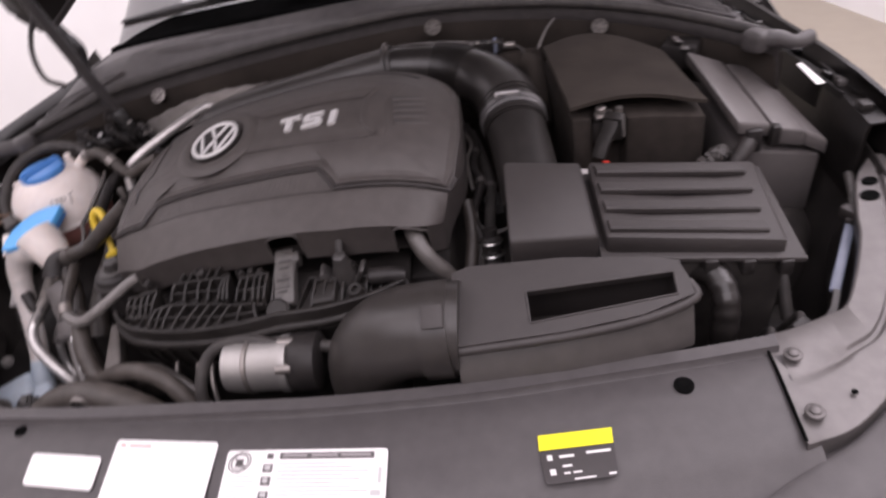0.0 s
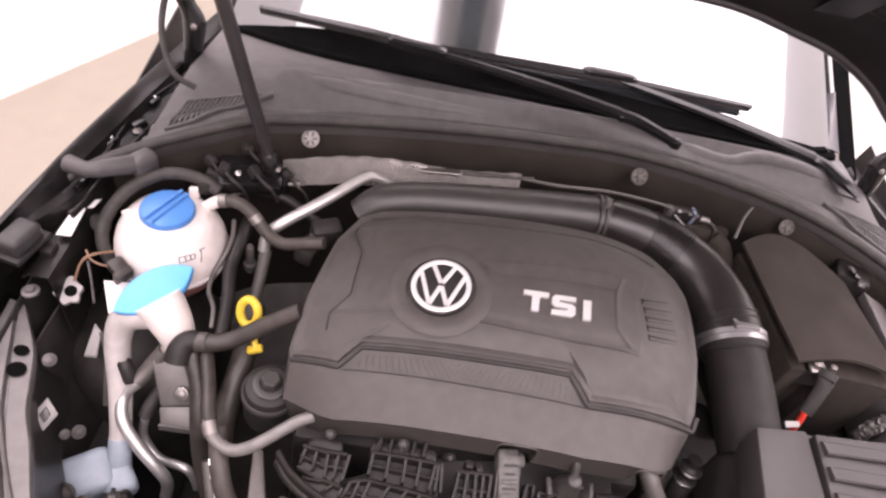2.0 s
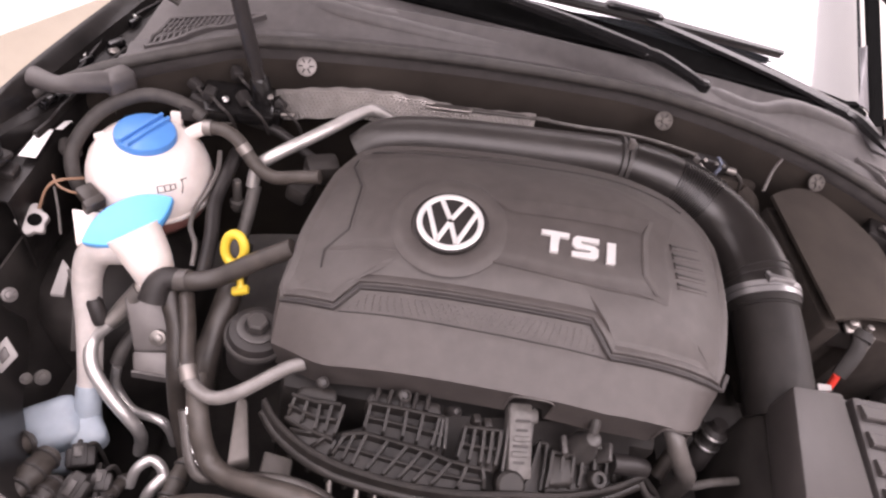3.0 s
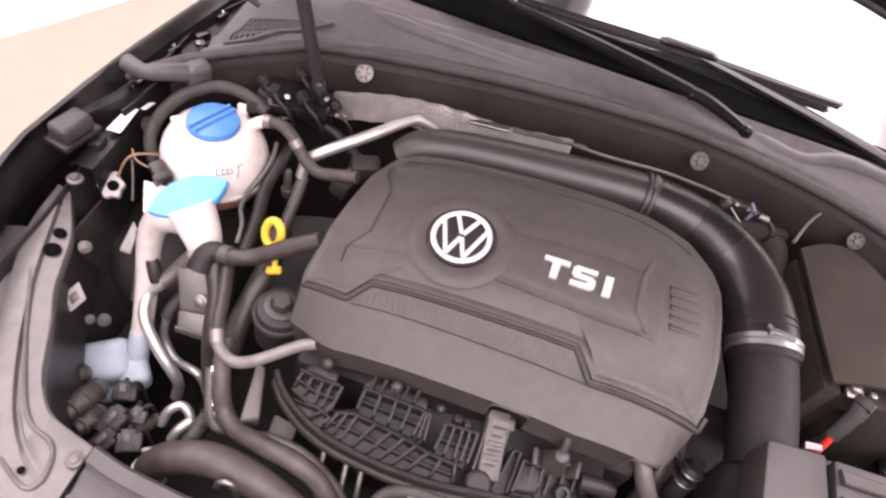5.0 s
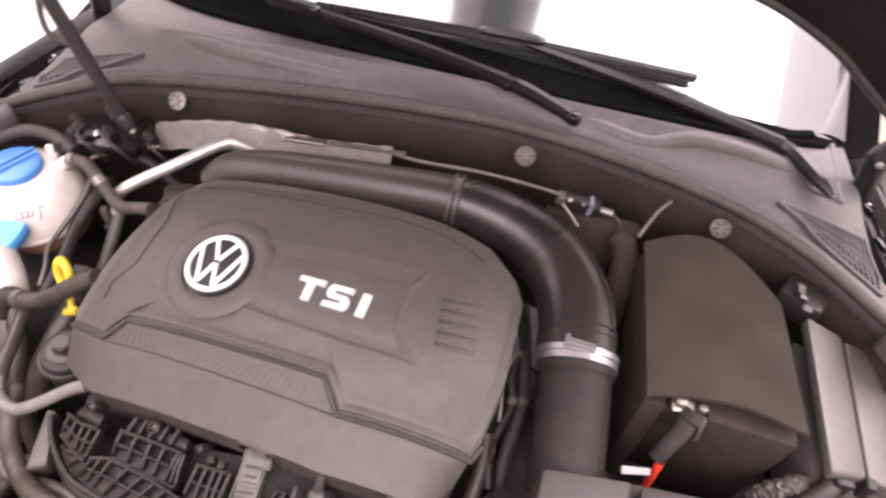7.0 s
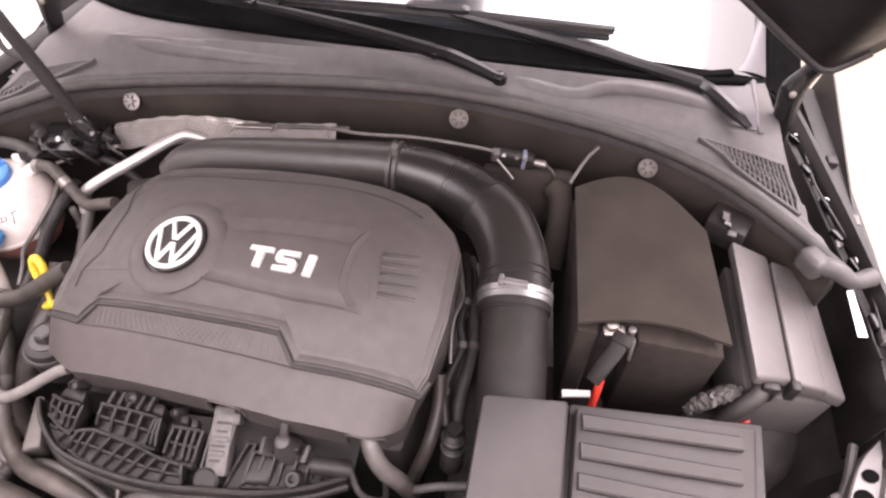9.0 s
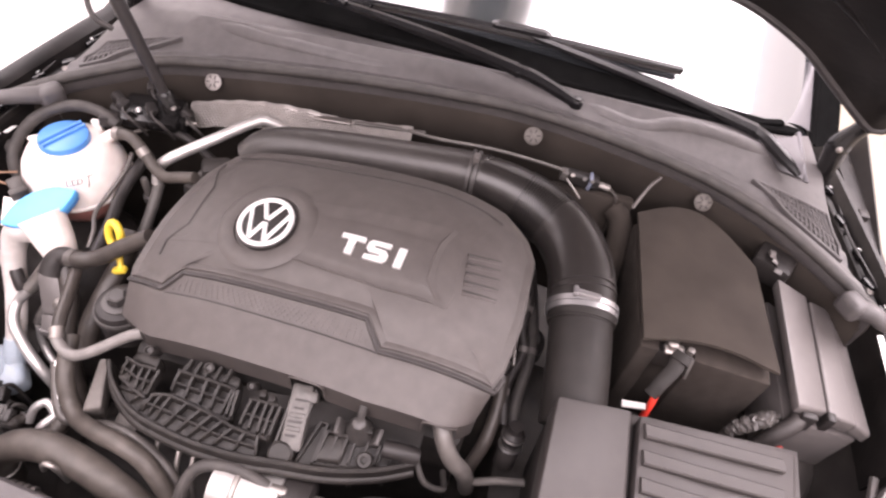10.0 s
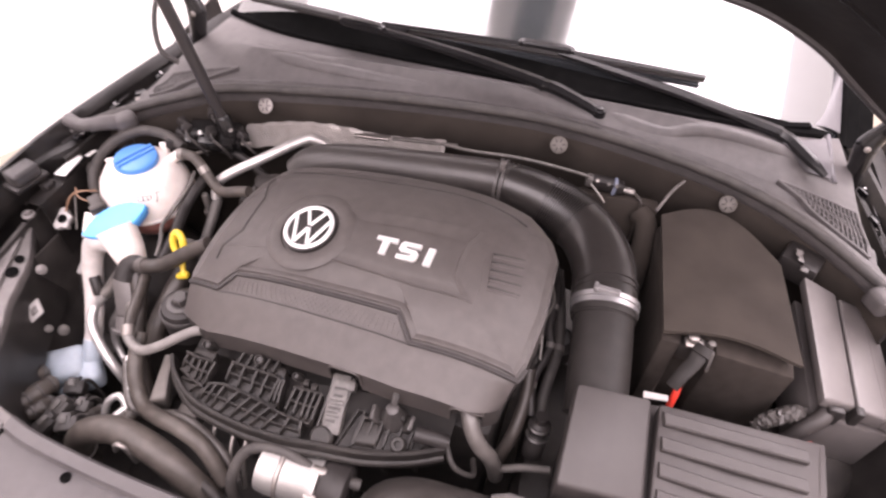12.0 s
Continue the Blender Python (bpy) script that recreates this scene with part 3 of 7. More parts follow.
part("end_seam", bar([(0.4650, 0.064, 0.7680), (0.4640, 0.01, 0.7680), (0.4615, -0.056, 0.7672)], 0.0026, 0.0024), flat_black, rb, "dark joint against the slam panel")
lb = bracket([(-0.668, 0.352, 0.760), (-0.634, 0.300, 0.752), (-0.618, 0.258, 0.750), (-0.604, 0.220, 0.750), (-0.580, 0.180, 0.751), (-0.552, 0.126, 0.754), (-0.530, 0.098, 0.757), (-0.505, 0.080, 0.761), (-0.452, 0.064, 0.766)],
             [(-0.688, 0.356, 0.760), (-0.686, 0.295, 0.752), (-0.667, 0.240, 0.750), (-0.644, 0.190, 0.750), (-0.608, 0.112, 0.752), (-0.574, 0.065, 0.755), (-0.548, 0.030, 0.758), (-0.51, -0.01, 0.762), (-0.455, -0.06, 0.764)],
             [(-0.645, 0.293, 0.7535, 0.0095, 0.75), (-0.6385, 0.268, 0.7528, 0.0115, 0.85), (-0.500, 0.022, 0.7662, 0.004, 1)])
bolt("bolt", (-0.460, 0.046, 0.7675), (0, 0, 1), 0.0085, steel_grey, lb)
part("bead", tube([(-0.644, 0.236, 0.7512), (-0.613, 0.186, 0.7520), (-0.586, 0.144, 0.7532), (-0.546, 0.089, 0.7580), (-0.521, 0.066, 0.7605), (-0.494, 0.056, 0.7635), (-0.482, 0.042, 0.7650), (-0.478, 0.020, 0.7655), (-0.489, 0.009, 0.7650), (-0.528, 0.027, 0.7615)], 0.0026, 6, seg=8), steel_grey, lb, "stamped bead in the plate")
part("end_seam", bar([(-0.4505, 0.063, 0.7672), (-0.4470, 0.016, 0.7672)], 0.0016, 0.002), flat_black, lb)

# grey bumper skin outside both brackets, under a narrow gap
for sx, line in ((1, [(0.722, 0.30, 0.757), (0.703, 0.22, 0.755), (0.668, 0.13, 0.755), (0.628, 0.06, 0.756), (0.588, 0.015, 0.758), (0.55, -0.012, 0.760), (0.505, -0.045, 0.763), (0.462, -0.068, 0.764), (0.40, -0.10, 0.758)]),
                 (-1, [(-0.686, 0.295, 0.752), (-0.667, 0.240, 0.750), (-0.644, 0.190, 0.750), (-0.608, 0.112, 0.752), (-0.574, 0.065, 0.755), (-0.548, 0.030, 0.758), (-0.51, -0.01, 0.762), (-0.455, -0.068, 0.763), (-0.40, -0.10, 0.757)])):
    edge_line = spline(line, 6)
    rows = []
    for d, dz in ((-0.010, -0.022), (0.003, -0.020), (0.005, -0.011), (0.010, -0.009), (0.05, -0.013), (0.11, -0.032), (0.17, -0.075), (0.20, -0.14)):
        row = []
        for i, p in enumerate(edge_line):
            q, r = edge_line[max(0, i - 3)], edge_line[min(len(edge_line) - 1, i + 3)]
            n = V((r - q).y, -(r - q).x, 0).normalized()
            n = n if n.x * sx > 0 else -n
            row.append(p + n * d + V(0, 0, dz))
        rows.append(row)
    part("bumper_skin", sheet(rows, 0.003), panel_grey, slam)


def sticker(name, c, z, material, label):
    s = thing(name, (sum(p[0] for p in c) / 4, sum(p[1] for p in c) / 4, z), label, "sticker")
    ring = []
    for i in range(4):
        p, a, b = V(*c[i], 0), V(*c[i - 1], 0), V(*c[(i + 1) % 4], 0)
        ea, eb = (a - p).normalized() * 0.0045, (b - p).normalized() * 0.0045
        ring += [p + ea * (1 - k) ** 2 + eb * k ** 2 for k in (0.0, 0.3, 0.7, 1.0)]
    part("sheet", prism([(q.x, q.y, z + 0.0006) for q in ring], 0.0005, 0.0), material, s, smooth=False)
    return s


def on_quad(c, u0, v0, u1, v1, z):
    """Corners of a rectangle in the shares u (along the top edge) and v (down) of a quad."""
    a, b, d, e = [V(*p, 0) for p in c]
    out = []
    for u, v in ((u0, v0), (u1, v0), (u1, v1), (u0, v1)):
        p = a.lerp(b, u).lerp(e.lerp(d, u), v)
        out.append((p.x, p.y, z))
    return out


def prints(s, c, z, bars, material):
    for q in bars:
        part("print", prism(on_quad(c, *q, z + 0.0011), 0.0004, 0.0), material, s, smooth=False)


Q1 = [(-0.302, -0.012), (-0.216, -0.023), (-0.210, -0.061), (-0.293, -0.049)]
Q2 = [(-0.207, -0.003), (-0.089, -0.015), (-0.083, -0.092), (-0.196, -0.079)]
Q3 = [(-0.075, -0.026), (0.091, -0.035), (0.094, -0.094), (-0.069, -0.085)]
Q4 = [(0.234, -0.033), (0.302, -0.029), (0.301, -0.045), (0.234, -0.049)]
Q5 = [(0.234, -0.0495), (0.301, -0.0455), (0.3, -0.078), (0.238, -0.083)]
ZS = 0.7655
sticker("white_label", Q1, ZS, sticker_white, "small blank white sticker on the grey slam panel")
s = sticker("white_label", Q2, ZS, sticker_white, "larger white sticker with faint grey print")
prints(s, Q2, ZS, [(0.05, 0.06, 0.10, 0.11), (0.14, 0.07, 0.36, 0.11)], print_red)
prints(s, Q2, ZS, [(0.42, 0.16, 0.9, 0.18)] + [(0.06, 0.26 + 0.09 * i, 0.9, 0.275 + 0.09 * i) for i in range(7)], sticker_white)
s = sticker("warning_label", Q3, ZS, sticker_white, "white warning sticker with round symbol and printed lines")
def ring_line(r):
    return tube([(-0.0585 + r * math.cos(2 * math.pi * k / 28), -0.0405 + r * math.sin(2 * math.pi * k / 28), ZS + 0.0011) for k in range(29)], 0.0006, n=1, seg=6, cap=False)


part("symbol", join(ring_line(0.0112), ring_line(0.0085), bar([(-0.0645, -0.0355, ZS + 0.0012), (-0.0525, -0.0455, ZS + 0.0012)], 0.0012, 0.0004), block((-0.0585, -0.0415, ZS + 0.0012), (0.0075, 0.0085, 0.0004), 0.0)), print_dark, s, "round grey warning symbol")
prints(s, Q3, ZS, [(0.34, 0.06, 0.92, 0.18)], print_dark)
prints(s, Q3, ZS + 0.0006, [(0.36, 0.095, 0.51, 0.145), (0.54, 0.095, 0.70, 0.145), (0.72, 0.095, 0.90, 0.145)], print_grey)
prints(s, Q3, ZS, [(0.26, 0.07, 0.30, 0.17), (0.245, 0.27, 0.305, 0.42), (0.245, 0.50, 0.305, 0.66), (0.245, 0.76, 0.305, 0.90)], print_dark)
prints(s, Q3, ZS + 0.0006, [(0.258, 0.30, 0.292, 0.38), (0.258, 0.53, 0.288, 0.61), (0.258, 0.79, 0.292, 0.86)], print_pale)
prints(s, Q3, ZS, [(0.34 + 0.02 * (i % 2), 0.25 + 0.07 * i, 0.70 + 0.24 * ((i * 7 % 5) / 5), 0.275 + 0.07 * i) for i in range(10)], print_pale)
prints(s, Q3, ZS, [(0.03, 0.48 + 0.09 * i, 0.17 + 0.03 * (i % 2), 0.505 + 0.09 * i) for i in range(5)] + [(0.95, 0.35, 0.97, 0.62), (0.91, 0.74, 0.97, 0.84)], print_pale)
s = sticker("service_label", Q5, ZS, sticker_dark, "dark sticker with small white print and symbols")
part("header", prism([(x, y, ZS + 0.0008) for x, y in Q4], 0.0006, 0.0), sticker_yellow, s, "bright yellow header strip", smooth=False)
prints(s, Q5, ZS, [(0.085, 0.16, 0.155, 0.32), (0.085, 0.59, 0.165, 0.76), (0.25, 0.202, 0.45, 0.278), (0.62, 0.162, 0.95, 0.238), (0.27, 0.498, 0.4, 0.562), (0.27, 0.714, 0.36, 0.766), (0.4, 0.714, 0.52, 0.766), (0.4, 0.913, 0.7, 0.957), (0.88, 0.876, 0.98, 0.934)], print_white)

# ---------------------------------------------------------------- windscreen, wipers, hood
ws = thing("windscreen", (0, 0.95, 1.0), "dark glass windscreen mirroring the bright ceiling", "windscreen")
rows = []
for k in range(9):
    s = k / 8
    rows.append([along(BASE, G0 + (G1 - G0) * i / NU) + V(-0.10 * s * (2 * i / NU - 1), 0.66 * s, 0.445 * s) + V(0, 0.006, -0.004) for i in range(NU + 1)])
part("glass", sheet(rows, 0.004), glass_dark, ws)
# black band paints the hood's dark reflection along the lower glass
band_rows = [[along(BASE, i / NU) + V(-0.10 * s * (2 * i / NU - 1), 0.66 * s + 0.004, 0.445 * s + 0.003) for i in range(3, 51) for s in [w * min(1, (51 - i) / 26) ** 0.8 * max(0.05, min(1, (i - 5) / 9))]] for w in (0.0, 0.018, 0.036, 0.055)]
part("frit_band", sheet(band_rows, 0.001), flat_black, ws, "black band standing in for the hood's reflection in the lower glass")
part("trim", tube([along(BASE, G0 + (G1 - 0.055 - G0) * i / 40) + V(0, 0.0, 0.004) for i in range(41)], 0.006, n=1, seg=8), flat_black, ws, "black rubber trim along the lower edge")


part("trim_end", bar([(0.43, 0.797, 0.936), (0.47, 0.818, 0.930), (0.512, 0.842, 0.923)], 0.012, 0.006), flat_black, ws)
NG = 12
pil = []
for k in range(10):
    s_ = 0.15 * k / 9
    wide = 0.010 + 0.060 * (1 - k / 9) ** 1.6
    edge_at = along(BASE, G1) + V(-0.10 * s_, 0.66 * s_ + 0.006, 0.445 * s_ + 0.002)
    pil.append([edge_at + V(-wide * (1 - j / NG), -0.45 * wide * (1 - j / NG) * (1 - k / 9), 0.004 + 0.006 * math.sin(math.pi * j / NG) + 0.022 * (1 - k / 9) * wide / 0.07 * (1 - j / NG)) for j in range(NG + 1)])
part("pillar_trim", sheet(pil, 0.002), cowl_pale, cowl, "pale grey end of the panel rising beside the glass")
quad = [V(0.462, 0.765, 0), V(0.545, 0.838, 0), V(0.546, 0.742, 0), V(0.505, 0.735, 0)]
part("end_recess", sheet([[on_cowl(p.x, p.y, 0.0035) for p in [quad[0].lerp(quad[3], v).lerp(quad[1].lerp(quad[2], v), u / 8) for u in range(9)]] for v in (0.0, 0.25, 0.5, 0.75, 1.0)], 0.001), cowl_pale, cowl, "smooth paler recess at the panel end")
part("end_ridge", tube([on_cowl(x, y, -0.001) for x, y in ((0.552, 0.86), (0.551, 0.80), (0.549, 0.76), (0.553, 0.742))], 0.0050, 6, seg=10), cowl_pale, cowl)


for sx, g in ((1, G1),):
    for name, lo, hi, m, lab in (("pillar_seal", 0.000, 0.014, flat_black, "black rubber seal beside the glass"), ("pillar_panel", 0.014, 0.075, flat_black, "black painted pillar beside the glass")):
        rows = []
        for k in range(9):
            s_ = -0.03 + 1.03 * k / 8
            p = along(BASE, g) + V(-0.10 * s_ * sx, 0.66 * s_ + 0.006, 0.445 * s_ + 0.004)
            rows.append([p + V(sx * (lo + (hi - lo) * j / 4), 0.3 * (lo + (hi - lo) * j / 4), 0.005 * math.sin(math.pi * j / 4) - 0.9 * max(0, lo + (hi - lo) * j / 4 - 0.03)) for j in range(5)])
        part(name, sheet(rows, 0.003), m, ws, lab)


def wiper(pivot, elbow, tip, b0, b1, nut=True):
    w = thing("windscreen_wiper", pivot, "black windscreen wiper arm with a long flat blade", "wiper", "wipers on the windscreen")
    pivot, elbow, tip, b0, b1 = [Vector(p) for p in (pivot, elbow, tip, b0, b1)]
    roof = [(-1, -0.55), (1, -0.55), (1, 0.05), (0.45, 0.6), (-0.25, 0.6), (-1, 0.15)]
    part("arm_head", tube([pivot, pivot.lerp(elbow, 0.3) + V(0, 0, 0.003), pivot.lerp(elbow, 0.75) + V(0, 0, 0.004), elbow], [0.0085 if nut else 0.005, 0.0100, 0.0110, 0.0105], section=roof), wiper_black, w, angle=25)
    if nut:
        part("pivot_nut", lathe([(0.0098, -0.006), (0.0098, 0.0045), (0.008, 0.006), (0.0060, 0.006), (0.0055, 0.0085), (0.004, 0.0092), (0, 0.0092)], 20, pose(*pivot)), wiper_black, w)
    part("hinge_pin", tube([elbow + V(0.002, -0.013, -0.002), elbow + V(-0.002, 0.013, -0.002)], 0.0045, n=1, seg=10), wiper_black, w)
    part("arm", tube([elbow + V(0, 0, 0.001), elbow.lerp(tip, 0.33) + V(0, 0, 0.005), elbow.lerp(tip, 0.66) + V(0, 0, 0.004), tip], [0.0112, 0.0095, 0.0080, 0.0065], section=roof), wiper_black, w, angle=25)
    side = (b1 - b0).normalized()
    part("blade", tube([b0, b0.lerp(b1, 0.5) + V(0, 0, 0.003), b1], [0.0055, 0.0095, 0.0055], section=[(-1, -0.35), (1, -0.35), (0.8, 0.25), (0.1, 0.75), (-0.8, 0.25)]), wiper_black, w, angle=25)
    part("rubber_lip", bar([b0 + V(0, 0, -0.006), b0.lerp(b1, 0.5) + V(0, 0, -0.004), b1 + V(0, 0, -0.006)], 0.003, 0.008), rubber, w)
    part("blade_clip", tube([tip - side * 0.045, tip - side * 0.035 + V(0, 0, 0.001), tip + side * 0.035 + V(0, 0, 0.001), tip + side * 0.045], [0.0050, 0.0082, 0.0082, 0.0050], n=2, section=[(-1, -0.8), (1, -0.8), (1, 0.5), (0.6, 0.9), (-0.6, 0.9), (-1, 0.5)]), wiper_black, w)


wiper((0.176, 0.700, 0.962), (0.080, 0.718, 0.981), (-0.242, 0.770, 0.990), (-0.50, 0.850, 0.957), (-0.16, 0.765, 0.995))
wiper((0.528, 0.722, 0.918), (0.459, 0.786, 0.935), (0.069, 0.800, 0.995), (-0.208, 0.777, 0.995), (0.325, 0.820, 0.985), False)

hood = thing("hood", (0, 0.93, 0.9), "open black hood seen from below on its stay", "hood")


ARCH = spline([(0.0, 0, 1.150), (0.10, 0, 1.152), (0.20, 0, 1.150), (0.30, 0, 1.133), (0.355, 0, 1.122), (0.408, 0, 1.103), (0.458, 0, 1.079), (0.497, 0, 1.053), (0.532, 0, 1.029), (0.563, 0, 1.008), (0.595, 0, 0.988), (0.612, 0, 0.984), (0.635, 0, 1.002), (0.67, 0, 1.040)], 6)


def hood_edge(x):
    u = abs(x)
    for a, b in zip(ARCH, ARCH[1:]):
        if a.x <= u <= b.x:
            return V(x, 0.79, a.z + (b.z - a.z) * (u - a.x) / (b.x - a.x))
    return V(x, 0.79, ARCH[-1].z)


rows = []
for s, d in ((0.0, 0.0), (0.03, 0.03), (0.08, 0.02), (0.3, 0.03), (0.6, 0.02), (1.0, 0.0)):
    rows.append([hood_edge(x) + V(0, -0.55 * s + d * 0.3, 0.80 * s + d * 0.2 - 0.10 * s * (1 - (abs(x) / 0.66) ** 3)) for x in [-0.66 + 1.32 * i / 80 for i in range(81)]])
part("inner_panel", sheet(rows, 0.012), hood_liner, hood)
for x in (-0.3, 0.0, 0.3):
    part("stiffener", tube([hood_edge(x) + V(0, -0.05, 0.06), hood_edge(x) + V(0, -0.28, 0.30), hood_edge(x * 0.8) + V(0, -0.48, 0.55)], 0.03, section=[(-1, -0.3), (1, -0.3), (0.6, 0.3), (-0.6, 0.3)]), paint_black, hood)
for d in (0.10, 0.19):
    for sx in (-1, 1):
        part("swage", tube([hood_edge(sx * x) + V(0, -0.6 * d, d - 0.05 * (0.62 - x)) for x in (0.30, 0.40, 0.48, 0.55, 0.61)], [0.006, 0.012, 0.013, 0.012, 0.006], 6, seg=12), paint_black, hood)
part("rear_seal", tube([hood_edge(-0.65 + 1.3 * i / 80) + V(0, -0.01, 0.0) for i in range(81)], 0.0065, n=1, seg=8), stay_grey, hood)

rod = thing("hood_stay", (-0.413, 0.580, 0.86), "black gas strut holding the hood open", "hood stay")
RD = V(-0.232, -0.008, 0.973)
R0 = V(-0.413, 0.580, 0.850)
part("rod", tube([R0, R0 + RD * 0.10, R0 + RD * 0.12, R0 + RD * 0.95], [0.0075, 0.008, 0.0095, 0.0095], n=3), stay_grey, rod)
part("ball_joint", lathe([(0.012, -0.03), (0.014, 0.0), (0.013, 0.035), (0.009, 0.04)], 16, aim(R0, RD)), paint_black, rod)
part("foot", block((-0.415, 0.583, 0.835), (0.05, 0.035, 0.03), 0.005), paint_black, rod)

# ---------------------------------------------------------------- engine cover


COVER_X, COVER_P, COVER_K = -0.10, 3, (0.8933, 0.1427, 0.0957, -0.0418, -1.655)


def ztop(x, y):
    u = abs(x - COVER_X) / 0.24
    return COVER_K[0] + COVER_K[1] * x + COVER_K[2] * y + COVER_K[3] * u ** COVER_P + COVER_K[4] * (y - 0.4) ** 2


cover = thing("engine_cover", (-0.08, 0.38, 0.80), "black textured plastic engine cover with silver badge and lettering", "engine cover")
REST = [(0.164, 0.285), (0.172, 0.35), (0.171, 0.44), (0.158, 0.466), (0.120, 0.496), (0.06, 0.508), (-0.10, 0.522), (-0.25, 0.526), (-0.278, 0.515), (-0.302, 0.47), (-0.322, 0.38), (-0.330, 0.315)]
SHELL = [(-0.325, 0.298), (-0.262, 0.281), (0.018, 0.259), (0.155, 0.262)] + REST
PLATE = [(-0.325, 0.300), (-0.268, 0.286), (-0.245, 0.306), (-0.006, 0.291), (0.018, 0.262), (0.155, 0.265)] + REST


def front_push(p, down):
    f = max(0, min(1, (0.33 - p.y) / 0.045))
    k = max(0, min(1, (p.x + 0.30) / 0.45))
    t = max(0, min(1, (down - 0.005) / 0.038))
    corner = max(0, min(1, (p.x - 0.100) / 0.064)) ** 2
    under = max(0, down - 0.043)
    return V(-0.014 * corner * t * f, (-(0.044 + 0.005 * k) * (1 - 0.75 * corner) * t + 0.04 * under) * f, ((0.003 + 0.018 * min(k, 0.56) - 0.006 * corner) * t + 0.12 * under) * f + 0.3 * max(0, down - 0.058) * (1 - f))


shell_bm = dome(SHELL, ztop, [(-0.04, 0.098), (-0.014, 0.097), (-0.003, 0.095), (0.0, 0.090), (0.0, 0.047), (0.0008, 0.0445), (0.0012, 0.0430), (0.0008, 0.0405), (0.0, 0.013), (-0.0005, 0.0065), (-0.003, 0.005)], (-0.08, 0.39), step=0.006, shift=front_push)
COVER_FRONT = BVHTree.FromBMesh(shell_bm)
NOTCH = ((-0.076, -0.030), (0.086, 0.128))


def crease(x):
    """Height of the sharp edge above the front wall at x."""
    y = 0.2815 - 0.0225 * max(0, min(1, (x + 0.262) / 0.28))
    k = max(0, min(1, (x + 0.30) / 0.45))
    return ztop(x, y) - 0.043 + 0.003 + 0.018 * min(k, 0.56)


def cover_front(x, z, out=0.0015):
    hit = COVER_FRONT.ray_cast(V(x, 0.0, z), V(0, 1, 0))[0]
    return V(x, (hit.y if hit else 0.25) - out, z)


# cut-outs through the front wall for the sensor plug and the breather hose
gone = [f for f in shell_bm.faces if any(a < f.calc_center_median().x < b for a, b in NOTCH) and f.calc_center_median().y < 0.235 and f.calc_center_median().z < crease(f.calc_center_median().x) - 0.002]
bmesh.ops.delete(shell_bm, geom=gone, context="FACES")
lips = [[cover_front(a, crease(a) - 0.030, 0.001), cover_front(a + 0.001, crease(a) - 0.010, 0.001), cover_front(a + 0.008, crease(a) - 0.003, 0.001), cover_front((a + b) / 2, crease((a + b) / 2) - 0.002, 0.001), cover_front(b - 0.008, crease(b) - 0.003, 0.001), cover_front(b - 0.001, crease(b) - 0.010, 0.001), cover_front(b, crease(b) - 0.028, 0.001)] for a, b in NOTCH]
part("shell", shell_bm, cover_black, cover, angle=28)
for lip in lips:
    part("recess_lip", tube(lip, 0.0016, 4, seg=8), cover_black, cover)
part("top_plate", dome(PLATE, ztop, [(-0.012, 0.008), (-0.0034, 0.007), (-0.0030, 0.0016), (-0.0036, 0.0005), (-0.0050, 0.0), (-0.012, 0.0)], (-0.08, 0.40), step=0.006), cover_black, cover, angle=25)


INNER = [(-0.2895, 0.345), (-0.20, 0.3415), (-0.122, 0.337), (-0.06, 0.329), (0.0, 0.3225), (0.060, 0.3225), (0.078, 0.322), (0.082, 0.34), (0.078, 0.385), (0.100, 0.440), (0.03, 0.468), (-0.10, 0.480), (-0.20, 0.486), (-0.274, 0.482), (-0.277, 0.468), (-0.263, 0.430), (-0.267, 0.368)]
part("raised_panel", dome(INNER, ztop, [(0.0020, 0.002), (0.001, 0.0000), (-0.0015, -0.0007), (-0.005, -0.0008)], (-0.09, 0.385), step=0.006), cover_black, cover)


def on_cover(x, y, up=0.0):
    return V(x, y, ztop(x, y) + 0.0022 + up)


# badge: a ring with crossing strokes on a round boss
EM = (-0.164, 0.375)
nrm = V(-(ztop(EM[0] + 0.01, EM[1]) - ztop(EM[0] - 0.01, EM[1])) / 0.02, -(ztop(EM[0], EM[1] + 0.01) - ztop(EM[0], EM[1] - 0.01)) / 0.02, 1).normalized()
xa = V(1, -0.07, 0)
xa = (xa - nrm * xa.dot(nrm)).normalized()
ya = nrm.cross(xa)
EMB = Matrix((xa, ya, nrm)).transposed().to_4x4()
EMB.translation = on_cover(*EM)
part("boss", lathe([(0.064, -0.004), (0.058, -0.0002), (0.052, 0.0006), (0.0440, 0.0008), (0.042, 0.0002), (0.041, -0.003)], 48, EMB), cover_black, cover)
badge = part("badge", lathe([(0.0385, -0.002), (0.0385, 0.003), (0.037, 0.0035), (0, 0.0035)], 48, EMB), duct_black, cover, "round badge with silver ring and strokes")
part("badge_ring", lathe([(0.0300, 0.002), (0.0300, 0.005), (0.0312, 0.006), (0.0348, 0.006), (0.036, 0.005), (0.036, 0.002), (0.0300, 0.002)], 48, EMB), silver_paint, badge)


def stroke(x0, y0, x1, y1, w=0.0052):
    b = bar([(x0, y0, 0.0042), (x1, y1, 0.0042)], w, 0.003)
    b.transform(EMB)
    part("badge_stroke", b, silver_paint, badge)


for sx in (-1, 1):
    stroke(sx * 0.0135, 0.0275, sx * 0.0008, 0.0035)
    stroke(sx * 0.0265, 0.0155, sx * 0.0105, -0.0265)
    stroke(sx * 0.0105, -0.0265, sx * 0.0008, -0.0015)


